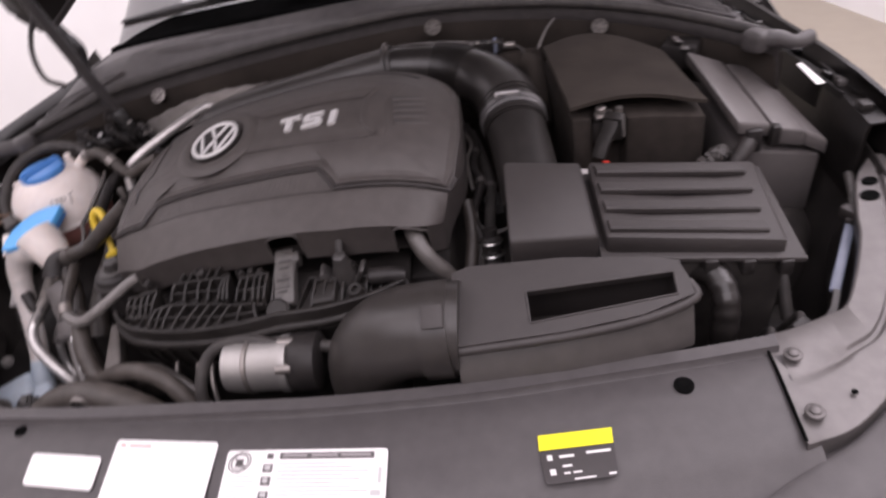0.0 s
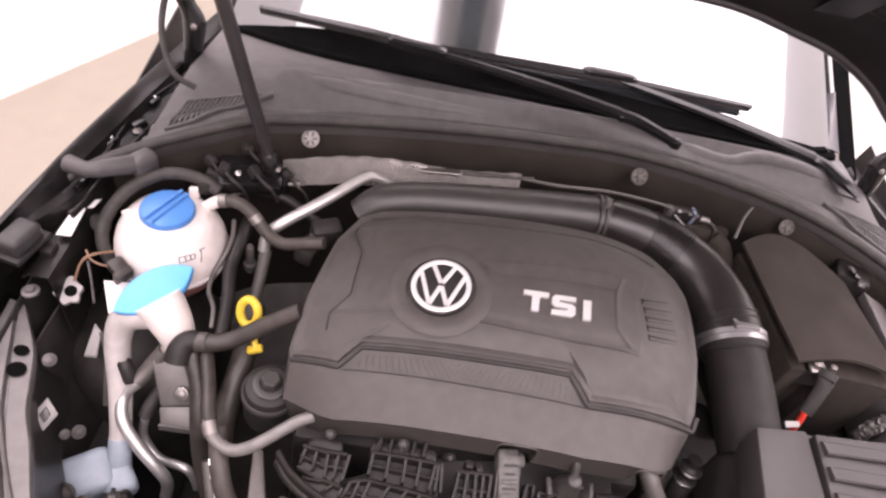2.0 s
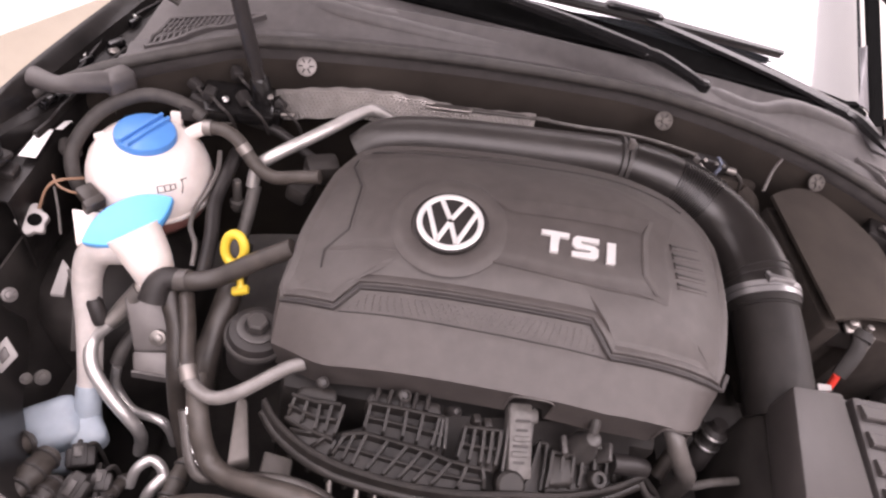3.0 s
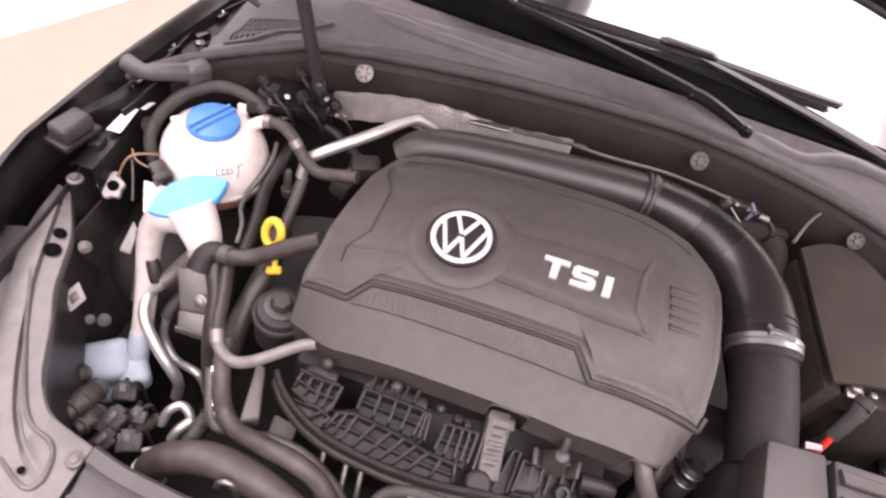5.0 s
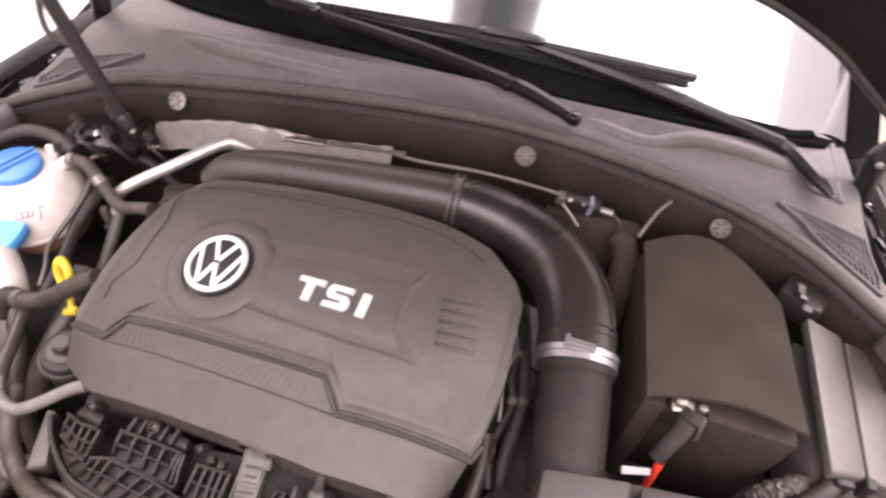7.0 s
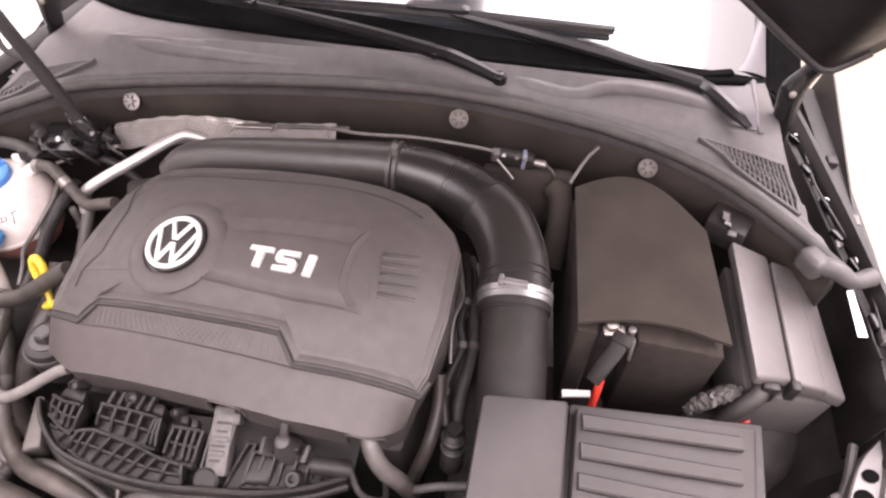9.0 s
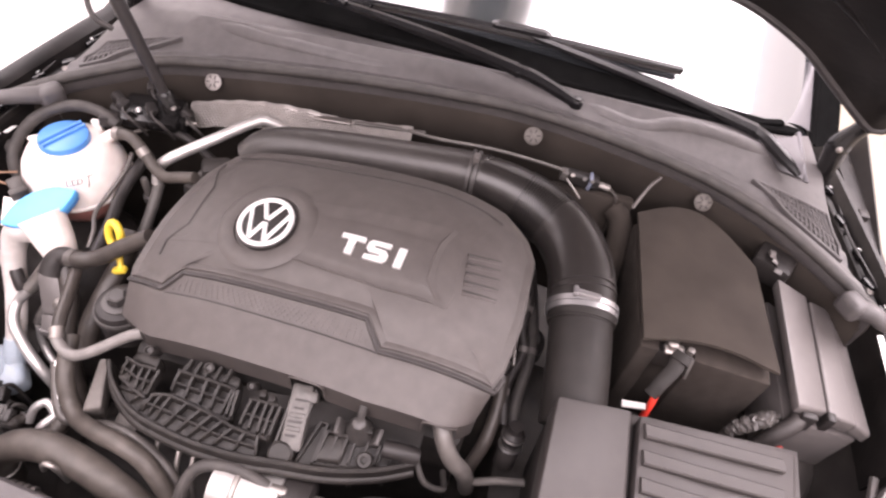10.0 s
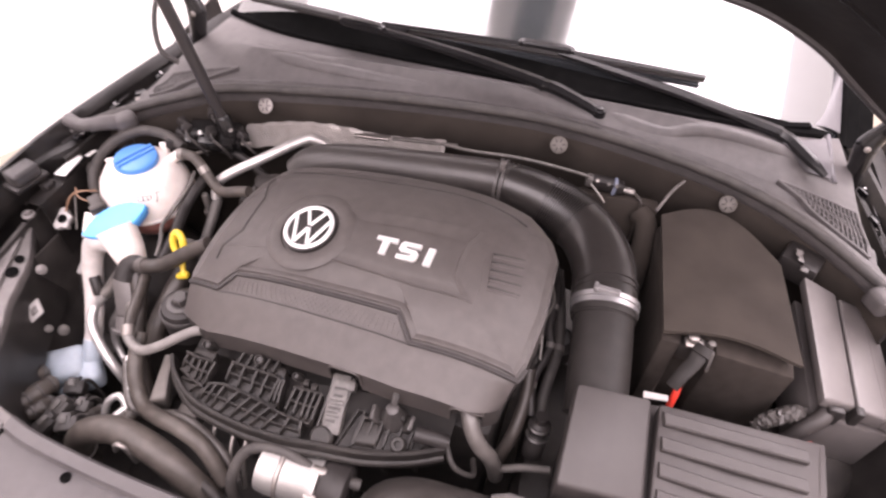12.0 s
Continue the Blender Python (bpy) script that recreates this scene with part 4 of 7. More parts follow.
def letter(outline, x, y, w):
    """A raised letter from its outline, standing at x, y on the cover."""
    h = LETTER_H
    bm = bmesh.new()
    a = [bm.verts.new((u - w / 2, v - h / 2, 0.0028)) for u, v in outline]
    b = [bm.verts.new((u - w / 2, v - h / 2, -0.002)) for u, v in outline]
    bm.faces.new(a)
    for i in range(len(a)):
        bm.faces.new((b[i], b[(i + 1) % len(a)], a[(i + 1) % len(a)], a[i]))
    bmesh.ops.bevel(bm, geom=[e for e in bm.edges if all(q.co.z > 0.002 for q in e.verts)], offset=0.0006, segments=2, affect="EDGES")
    m = EMB.copy()
    m.translation = on_cover(x, y, 0.0)
    bm.transform(m)
    part("letter", bm, silver_paint, cover, "raised silver letter", smooth=False)


LETTER_H, TH, VS, CH = 0.0265, 0.0062, 0.0086, 0.0040
H2 = LETTER_H
letter([(0, H2 - TH), (0.0108, H2 - TH), (0.0108, 0), (0.0196, 0), (0.0196, H2 - TH), (0.0304, H2 - TH), (0.0304, H2), (0, H2)], -0.0515, 0.3660, 0.0304)
SW = 0.0285
letter([(SW, H2), (CH, H2), (0, H2 - CH), (0, H2 / 2 - TH / 2 + CH), (CH, H2 / 2 - TH / 2), (SW - VS, H2 / 2 - TH / 2), (SW - VS, TH), (0, TH), (0, 0), (SW - CH, 0), (SW, CH), (SW, H2 / 2 + TH / 2 - CH), (SW - CH, H2 / 2 + TH / 2), (VS, H2 / 2 + TH / 2), (VS, H2 - TH), (SW, H2 - TH)], -0.0180, 0.3635, SW)
letter([(0, 0), (0.0096, 0), (0.0096, H2), (0, H2)], 0.0105, 0.3615, 0.0096)

# raised border beside the letters, slots, dimpled strip
def wedge(back, front, high, low):
    """A sloping facet between two lines on the cover, steep behind."""
    n = 10
    rows = []
    for (a, b), up in ((back, -0.002), (back, high), (front, low)):
        rows.append([on_cover(a[0] + (b[0] - a[0]) * i / n, a[1] + (b[1] - a[1]) * i / n + (0.0012 if up < 0 else 0), up) for i in range(n + 1)])
    return sheet(rows)


part("bevel_facet", wedge(((-0.123, 0.4175), (0.062, 0.4210)), ((-0.098, 0.3985), (0.049, 0.3970)), 0.0014, -0.0002), cover_black, cover, "sloping facet behind the letters", angle=20)
part("bevel_facet", join(*[sheet([[on_cover(x + d, y + e, up) for x, y in line] for d, e, up in ((-0.0018, 0, -0.0006), (0, 0, 0.0008), (0.007, 0.001, -0.0006))]) for line in ([(0.0615, 0.4205), (0.051, 0.396), (0.0485, 0.370), (0.049, 0.346)], [(0.049, 0.346), (0.0575, 0.335), (0.0660, 0.326)])]), cover_black, cover, angle=20)
part("ridge", bar([on_cover(x, y, -0.0002) for x, y in ((-0.122, 0.337), (-0.06, 0.329), (0.0, 0.3225), (0.060, 0.3225))], 0.0022, 0.0016), cover_black, cover)
for i in range(5):
    x0, y = 0.0862 + 0.0012 * i, 0.3960 - 0.0118 * i
    part("slot", bar([on_cover(x0, y, -0.0022), on_cover(x0 + 0.0415, y + 0.0110 - 0.0010 * i, -0.0042)], 0.0030, 0.0040), slot_shade, cover)
    part("slot_ridge", bar([on_cover(x0 + 0.0005, y - 0.0042, -0.0022), on_cover(x0 + 0.0415, y + 0.0068 - 0.0010 * i, -0.0042)], 0.0034, 0.0042), cover_black, cover)
groove_l = [(-0.2765, 0.4830), (-0.2795, 0.4680), (-0.2655, 0.4300), (-0.2695, 0.3670), (-0.2905, 0.3440), (-0.2895, 0.3190)]
line = []
for (ax, ay), (bx, by) in zip(groove_l, groove_l[1:]):
    line += [(ax + (bx - ax) * k / 5, ay + (by - ay) * k / 5) for k in range(5)]
# dark bar laid on the cover draws the shade in its crease
part("panel_joint", bar([V(x, y, ztop(x, y) + 0.0007) for x, y in line], 0.0022, 0.0016), slot_shade, cover)
bm = bmesh.new()
for i in range(33):
    for j in range(5):
        u, v = (i + 0.5 * (j % 2) + 0.4) / 33.5, (j + 0.7) / 5.4
        a = V(-0.236, 0.2985, 0).lerp(V(-0.010, 0.2835, 0), u)
        b = V(-0.258, 0.2840, 0).lerp(V(0.012, 0.2620, 0), u)
        p = a.lerp(b, v)
        top, nn, _, _ = COVER_FRONT.ray_cast(V(p.x, p.y, 2), V(0, 0, -1))
        m = aim(top, nn if nn.z > 0 else -nn)
        q, h = 0.0018, 0.0014 * (1 - 0.4 * u)
        base = [bm.verts.new(m @ V(q * math.cos(k * math.pi / 3), q * math.sin(k * math.pi / 3), -0.0002)) for k in range(6)]
        t = bm.verts.new(m @ V(0, 0, h))
        for k in range(6):
            bm.faces.new((base[k], base[(k + 1) % 6], t))
groove = []
for k in range(41):
    x, y = -0.262 + 0.278 * k / 40, 0.2815 - 0.0225 * min(1, k / 40)
    top = COVER_FRONT.ray_cast(V(x, y, 2), V(0, 0, -1))[0]
    groove.append(V(x, y, (top.z if top else ztop(x, y) - 0.014) + 0.0002))
edge = []
for (ax, ay), (bx, by) in zip(PLATE[:6], PLATE[1:7]):
    edge += [(ax + (bx - ax) * k / 6 + 0.0022 * (ax > 0.15), ay + (by - ay) * k / 6) for k in range(6)]
part("panel_joint", bar([V(x, y - 0.0022, ztop(x, y) - 0.0040) for x, y in edge], 0.0052, 0.0036), slot_shade, cover)
part("ridge_groove", bar(groove, 0.0018, 0.001), slot_shade, cover)
for pts in ([(-0.262, 0.5005), (-0.20, 0.4965), (-0.09, 0.4905), (0.023, 0.4865), (0.085, 0.4775), (0.118, 0.466)],):
    fine = spline([(x, y, 0) for x, y in pts], 6)
    part("panel_joint", bar([V(p.x, p.y, ztop(p.x, p.y) + 0.0004) for p in fine], 0.0020, 0.0014), slot_shade, cover)
part("dimple_strip", bm, cover_black, cover, smooth=False)

# engine block below
eng = thing("engine_block", (-0.08, 0.38, 0.4), "engine block under its cover, coloured dark for the bay's shade", "engine")
part("block_body", prism([(-0.31, 0.24, 0.74), (0.14, 0.24, 0.74), (0.15, 0.52, 0.77), (-0.29, 0.53, 0.77)], 0.36, 0.012), dark_void, eng)

# ---------------------------------------------------------------- intake side
duct = thing("intake_duct", (0.0, 0.57, 0.82), "black plastic intake pipe across the rear of the engine", "intake pipe")
part("pipe", tube([(-0.280, 0.552, 0.826), (-0.248, 0.565, 0.847), (-0.17, 0.572, 0.863), (0.02, 0.570, 0.890), (0.075, 0.565, 0.894)], [0.026, 0.029, 0.030, 0.0315, 0.034], seg=28), pipe_black, duct)
ELBOW = [(0.07, 0.566, 0.895), (0.12, 0.558, 0.892), (0.168, 0.542, 0.884), (0.207, 0.512, 0.877), (0.232, 0.465, 0.870), (0.243, 0.405, 0.862)]
ELBOW_R = [0.034, 0.0365, 0.0395, 0.0415, 0.0428, 0.0435]
part("elbow", tube(ELBOW, ELBOW_R, 16, seg=36), elbow_black, duct)
eline = spline(ELBOW, 40)
for i in range(16):
    k = 50 + 3 * i
    d = (eline[k + 1] - eline[k]).normalized()
    f = k / (len(eline) - 1) * 5
    r = ELBOW_R[int(f)] + (ELBOW_R[int(f) + 1] - ELBOW_R[int(f)]) * (f - int(f))
    part("elbow_ring", tube([eline[k] - d * 0.0008, eline[k] - d * 0.0004, eline[k] + d * 0.0004, eline[k] + d * 0.0008], [r - 0.001, r + 0.0024, r + 0.0024, r - 0.001], n=1, seg=36), elbow_black, duct)
seam = []
for k in range(70, 196, 7):
    d = (eline[k + 1] - eline[k]).normalized()
    f = k / (len(eline) - 1) * 5
    r = ELBOW_R[int(f)] + (ELBOW_R[min(5, int(f) + 1)] - ELBOW_R[int(f)]) * (f - int(f))
    out = d.cross(V(0, 0, 1)).normalized()
    out = out if out.x + out.y > 0 else -out
    seam.append(eline[k] + (out * 0.85 + V(0, 0, 0.53)).normalized() * r)
part("mould_seam", tube(seam, 0.0016, 3, seg=8), elbow_black, duct, "raised glossy mould seam")
for q0, q1 in (((0.2385, 0.437, 0.8665), (0.2393, 0.433, 0.866)), ((0.2398, 0.428, 0.8652), (0.2404, 0.425, 0.8647))):
    part("elbow_ring", tube([q0, q1], 0.0446, n=1, seg=28), elbow_black, duct)
for x in (0.052, 0.060):
    part("pipe_band", tube([(x, 0.566, 0.895), (x + 0.005, 0.566, 0.895)], 0.0366, n=1, seg=24), plug_dark, duct)
part("band_clip", block((0.060, 0.560, 0.931), (0.008, 0.012, 0.016), 0.002), connector_grey, duct)
low = thing("air_tube", (0.25, 0.34, 0.8), "straight black air tube down to the filter box", "air tube")
part("tube", tube([(0.243, 0.408, 0.862), (0.250, 0.35, 0.845), (0.258, 0.27, 0.815)], 0.0395, seg=28), tube_grey, low)
part("end_collar", tube([(0.2435, 0.398, 0.859), (0.2445, 0.388, 0.856)], 0.0415, n=1, seg=28), tube_grey, low)
clamp = thing("hose_clamp", (0.243, 0.403, 0.862), "bright metal band clamp round the intake pipe", "hose clamp")
part("band", tube([(0.2426, 0.4135, 0.8635), (0.2432, 0.4070, 0.8615)], 0.0460, n=1, seg=32), clamp_steel, clamp)
part("lower_band", tube([(0.2434, 0.4055, 0.8612), (0.2440, 0.3985, 0.8592)], 0.0452, n=1, seg=32), clamp_steel, clamp)
part("rim", tube([(0.2436, 0.4030, 0.8608), (0.2446, 0.391, 0.857)], 0.0432, n=1, seg=32), tube_grey, clamp, "dark plastic rim below the band")
part("buckle", join(block((0.240, 0.3990, 0.9072), (0.030, 0.009, 0.006), 0.002, (-15, 2, 0)), block((0.224, 0.401, 0.9055), (0.006, 0.016, 0.008), 0.002, (-15, -10, 0))), clamp_steel, clamp)

airbox = thing("air_filter_box", (0.39, 0.23, 0.6), "dark grey plastic air filter box with ribbed lid", "air filter box")
LT = [(0.225, 0.268, 0.884), (0.318, 0.293, 0.854), (0.322, 0.167, 0.836), (0.224, 0.155, 0.852)]
part("lid_inlet", prism(LT[::-1], 0.055, 0.005), box_black, airbox)
RT = [(0.326, 0.290, 0.856), (0.540, 0.330, 0.802), (0.522, 0.163, 0.806), (0.329, 0.166, 0.834)]
part("lid", prism(RT[::-1], 0.026, 0.006), box_black, airbox, "ribbed lid")
# coloured darker than the lid for the shade below it
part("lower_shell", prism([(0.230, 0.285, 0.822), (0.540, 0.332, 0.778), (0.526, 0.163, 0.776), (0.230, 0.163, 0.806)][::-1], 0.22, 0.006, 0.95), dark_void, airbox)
part("flange", prism([(0.322, 0.300, 0.832), (0.553, 0.342, 0.784), (0.541, 0.153, 0.786), (0.322, 0.156, 0.812)][::-1], 0.007, 0.002), box_black, airbox)
for i in range(4):
    v = 0.16 + 0.24 * i
    a = Vector(RT[0]).lerp(Vector(RT[3]), v)
    b = Vector(RT[1]).lerp(Vector(RT[2]), v)
    part("rib", bar([a.lerp(b, 0.03) + V(0, 0, 0.002), a.lerp(b, 0.90) + V(0, 0, 0.002)], 0.017, 0.007), box_black, airbox)
for i in range(5):
    x = 0.36 + 0.04 * i
    part("clip", block((x, 0.156, 0.796 - 0.020 * i / 4), (0.014, 0.012, 0.02), 0.002), duct_black, airbox)

scoop = thing("air_scoop", (0.28, 0.08, 0.72), "grey-black plastic front air scoop with a slot in its lid", "air scoop")
ST = [(0.160, 0.126, 0.839), (0.178, 0.132, 0.841), (0.278, 0.1315, 0.8407), (0.360, 0.122, 0.838), (0.392, 0.115, 0.836), (0.398, 0.096, 0.830), (0.400, 0.077, 0.824), (0.348, 0.0595, 0.819), (0.272, 0.049, 0.816), (0.1625, 0.0425, 0.814)]
SLOT = [(0.2366, 0.096, 0.830), (0.3855, 0.1027, 0.832), (0.3844, 0.078, 0.8246), (0.238, 0.061, 0.8195)]


def holed(outer, inner, thick):
    bm = bmesh.new()
    es = []
    for loop in (outer, inner):
        vs = [bm.verts.new(p) for p in loop]
        es += [bm.edges.new((vs[i], vs[(i + 1) % len(vs)])) for i in range(len(vs))]
    bmesh.ops.triangle_fill(bm, use_beauty=True, edges=es)
    bmesh.ops.recalc_face_normals(bm, faces=bm.faces)
    if sum(f.normal.z for f in bm.faces) < 0:
        bmesh.ops.reverse_faces(bm, faces=bm.faces)
    bmesh.ops.solidify(bm, geom=bm.faces[:], thickness=thick)
    return bm


def walls(pts, depth, thick):
    """Side walls below a ring of corners, open above."""
    bm = bmesh.new()
    c = sum((Vector(p) for p in pts), Vector()) / len(pts)
    n = len(pts)
    for i in range(n):
        a, b = Vector(pts[i]), Vector(pts[(i + 1) % n])
        a2, b2 = a.lerp(c, thick), b.lerp(c, thick)
        lo = V(0, 0, depth)
        v = [bm.verts.new(p) for p in (a, b, b - lo, a - lo, a2, b2, b2 - lo, a2 - lo)]
        for q in ((0, 1, 2, 3), (5, 4, 7, 6), (0, 4, 5, 1), (3, 2, 6, 7)):
            bm.faces.new([v[k] for k in q])
    return bm


part("lid", holed(ST, SLOT, 0.010), box_black, scoop, "lid with a long slot", angle=30)
part("lid_lip", tube([Vector(p) + V(0, -0.001, -0.006) for p in ST[5:]], 0.0050, 4, seg=10), box_black, scoop)
part("body", walls([(0.28 + (x - 0.28) * 0.985, y + 0.006, z - 0.010) for x, y, z in ST], 0.15, 0.06), box_black, scoop)
part("slot_lip", join(*[tube([SLOT[i], SLOT[(i + 1) % 4]], 0.0013, n=1, seg=8) for i in range(4)]), box_black, scoop)
FW = [Vector(p) for p in ST[6:]]
part("front_groove", sheet([[p + V(0, 0.004, -0.009) for p in FW], [p + V(0, 0.003, -0.016) for p in FW]], 0.002), duct_black, scoop, "dark joint under the lid edge")
# wall coloured paler than the lid for the light it catches
part("front_wall", sheet([[p + V(0, 0.002, -0.0145) for p in FW], [p + V(0, -0.001, -0.018) for p in FW], [V(p.x, p.y - 0.010, 0.785) for p in FW], [V(p.x, p.y - 0.015, 0.766) for p in FW]], 0.002), scoop_lit, scoop, "sloping front wall below the lid")
# floor coloured near black for the shade inside the slot
part("inner_floor", prism([(0.17, 0.05, 0.765), (0.39, 0.07, 0.765), (0.38, 0.12, 0.765), (0.17, 0.125, 0.765)], 0.01, 0.0), dark_void, scoop)
snk = thing("air_snorkel", (0.08, 0.09, 0.75), "wide black plastic air duct bending down beside the scoop", "air duct")
part("duct", tube([(0.165, 0.083, 0.800), (0.13, 0.084, 0.802), (0.088, 0.087, 0.792), (0.056, 0.091, 0.758), (0.045, 0.095, 0.69), (0.044, 0.095, 0.60)], [0.050, 0.050, 0.050, 0.048, 0.046, 0.045], seg=24), snorkel_black, snk)
part("collar", tube([(0.158, 0.083, 0.800), (0.128, 0.084, 0.799)], 0.0525, n=1, seg=24), snorkel_black, snk)
part("latch", block((0.143, 0.056, 0.8458), (0.022, 0.024, 0.004), 0.001, (31, 0, 0)), box_black, snk, "small raised rectangular tag")

valve = thing("throttle_body", (-0.1, 0.12, 0.7), "bright cast aluminium throttle housing with black motor cap", "throttle body")
part("housing", lathe([(0.021, -0.047), (0.030, -0.045), (0.0325, -0.03), (0.0325, 0.02), (0.035, 0.024), (0.035, 0.034), (0.028, 0.036)], 28, aim((-0.084, 0.115, 0.735), (1, 0.02, -0.05))), cast_alu, valve)
part("motor_cap", lathe([(0.033, 0.036), (0.036, 0.040), (0.036, 0.068), (0.030, 0.072), (0.0, 0.072)], 28, aim((-0.084, 0.115, 0.735), (1, 0.02, -0.05))), duct_black, valve)
part("rim", lathe([(0.032, 0.0), (0.0345, 0.002), (0.0345, 0.006), (0.032, 0.008)], 28, aim((-0.104, 0.1146, 0.736), (1, 0.02, -0.05))), alu_dull, valve)
for a in (0.6, 1.7, 2.8):
    part("boss", lathe([(0.007, 0), (0.007, 0.018), (0.004, 0.020), (0, 0.020)], 12, aim((-0.059, 0.115 - 0.030 * math.cos(a), 0.734 + 0.030 * math.sin(a)), (1, 0.02, -0.05))), alu_dull, valve)
part("flange", block((-0.084, 0.125, 0.71), (0.075, 0.05, 0.02), 0.004), alu_dull, valve)

# ribbed intake manifold
man = thing("intake_manifold", (-0.1, 0.18, 0.7), "ribbed dark plastic intake manifold below the engine cover", "intake manifold")
ARC = spline([(-0.318, 0.212, 0), (-0.300, 0.190, 0), (-0.272, 0.168, 0), (-0.244, 0.153, 0), (-0.217, 0.146, 0), (-0.180, 0.140, 0), (-0.147, 0.137, 0), (-0.10, 0.137, 0), (-0.05, 0.142, 0), (0.0, 0.150, 0), (0.05, 0.166, 0), (0.09, 0.186, 0)], 8)


def tray_z(x, y):
    return 0.777 + 0.20 * (y - 0.16) + 0.10 * (min(x, -0.06) + 0.2) - 0.10 * max(0, x + 0.06) - 0.30 * max(0, -0.245 - x)


def on_tray(p, up=0.0):
    return V(p[0], p[1], tray_z(p[0], p[1]) + up)


def cells(front, back, n, up, deep, wall=0.0038):
    """A bank of open cells between two lines: thin upright ribs over a sunken floor, with a rail at either end."""
    f, b = [[Vector((*p, 0)) for p in line] for line in (front, back)]
    grid = [[on_tray(along(f, i / n).lerp(along(b, i / n), v), up) for v in (0.0, 0.5, 1.0)] for i in range(n + 1)]
    if deep > 0.013:
        part("cell_rail", bar([row[1] - V(0, 0, deep / 2) for row in grid], wall * 0.85, deep * 0.9), manifold_dark, man)
    part("cell_floor", sheet([[q - V(0, 0, deep * 0.62) for q in row] for row in grid], 0.002), manifold_dark, man)
    part("cell_rail", bar([row[0] - V(0, 0, deep * 0.80) for row in grid], wall, deep * 0.5), manifold_dark, man)
    part("cell_rail", bar([row[2] + V(0, 0, 0.001 - deep / 2) for row in grid], wall, deep + 0.005), manifold_dark, man)
    for row in grid:
        fin = sheet([[row[0] - V(0, 0, deep), row[1] - V(0, 0, deep), row[2] - V(0, 0, deep)], [row[0] - V(0, -0.003, 0.004), row[1] + V(0, 0, 0.001), row[2] + V(0, 0, 0.003)]], wall * 0.8)
        part("cell_rib", fin, manifold_dark, man, smooth=False)


part("lower_rail", bar([on_tray(p, -0.004) for p in ARC], 0.006, 0.020), manifold_dark, man)
part("rail_foot", tube([on_tray(p, -0.016) + V(0, -0.003, 0) for p in ARC], 0.0058, n=1, seg=10), manifold_dark, man)
# tray coloured near black for the shade between the cell banks
part("tray", sheet([[on_tray(V(p.x + 0.01 * w, p.y + w * max(0.004, min(1, 6 * (p.x + 0.318))), 0), -0.030) for p in ARC] for w in (0.0, 0.03, 0.06, 0.09)], 0.003), dark_void, man)
part("front_wall", sheet([[on_tray(p, -h) + V(0, d, 0) for p in ARC] for d, h in ((0.001, 0.010), (0.006, 0.045), (0.02, 0.085))], 0.003), manifold_dark, man)
for i in range(13):
    p = on_tray(along(ARC, 0.08 + 0.84 * i / 12), 0)
    part("wall_rib", bar([p + V(0, -0.001, -0.016), p + V(0, 0.003, -0.045), p + V(0, 0.016, -0.080)], 0.0032, 0.008), manifold_dark, man)
# two terraces of cells, the smaller banks beside them and the smooth block by the breather
cells([(-0.240, 0.158), (-0.217, 0.150), (-0.180, 0.144), (-0.147, 0.141), (-0.088, 0.141)], [(-0.232, 0.176), (-0.215, 0.181), (-0.175, 0.175), (-0.147, 0.170), (-0.121, 0.163), (-0.092, 0.160)], 9, 0.005, 0.014)
cells([(-0.214, 0.184), (-0.175, 0.179), (-0.145, 0.174), (-0.132, 0.172)], [(-0.212, 0.208), (-0.175, 0.206), (-0.141, 0.203), (-0.134, 0.202)], 6, 0.011, 0.018)
cells([(-0.292, 0.196), (-0.262, 0.180), (-0.242, 0.176)], [(-0.288, 0.214), (-0.262, 0.206), (-0.238, 0.204)], 4, 0.008, 0.014)
cells([(-0.285, 0.185), (-0.262, 0.167), (-0.244, 0.158)], [(-0.262, 0.180), (-0.250, 0.176), (-0.240, 0.172)], 2, 0.000, 0.008)
cells([(-0.118, 0.166), (-0.095, 0.163), (-0.080, 0.162)], [(-0.114, 0.196), (-0.095, 0.196), (-0.078, 0.196)], 4, 0.012, 0.018)
cells([(-0.022, 0.154), (0.010, 0.160), (0.046, 0.170)], [(-0.018, 0.190), (0.012, 0.191), (0.048, 0.194)], 5, 0.002, 0.013)
cells([(-0.044, 0.148), (-0.026, 0.153)], [(-0.030, 0.200), (-0.022, 0.200)], 1, -0.006, 0.012)
cells([(0.050, 0.172), (0.086, 0.190)], [(0.050, 0.200), (0.086, 0.206)], 3, -0.008, 0.012)
part("chamber", prism([on_tray(p, 0.002) for p in ((-0.020, 0.157), (0.008, 0.162), (0.010, 0.189), (-0.017, 0.188))], 0.03, 0.004), manifold_dark, man)
part("chamber", prism([on_tray(p, 0.004) for p in ((-0.216, 0.212), (-0.136, 0.206), (-0.138, 0.222), (-0.212, 0.226))], 0.03, 0.005), manifold_dark, man)
part("chamber", prism([on_tray(p, 0.002) for p in ((-0.290, 0.216), (-0.244, 0.207), (-0.246, 0.224), (-0.284, 0.230))], 0.03, 0.005), manifold_dark, man)
for i in range(5):
    part("fin", bar([on_tray((-0.206 + 0.013 * i, 0.209), 0.007), on_tray((-0.204 + 0.013 * i, 0.226), 0.006)], 0.0045, 0.010), manifold_dark, man)
for x, y, h in ((0.016, 0.196, 0.022), (0.030, 0.200, 0.018), (-0.090, 0.203, 0.014), (-0.102, 0.205, 0.016)):
    part("post", block(on_tray((x, y), h / 2), (0.008, 0.010, h), 0.002, (0, 0, 12)), manifold_dark, man)
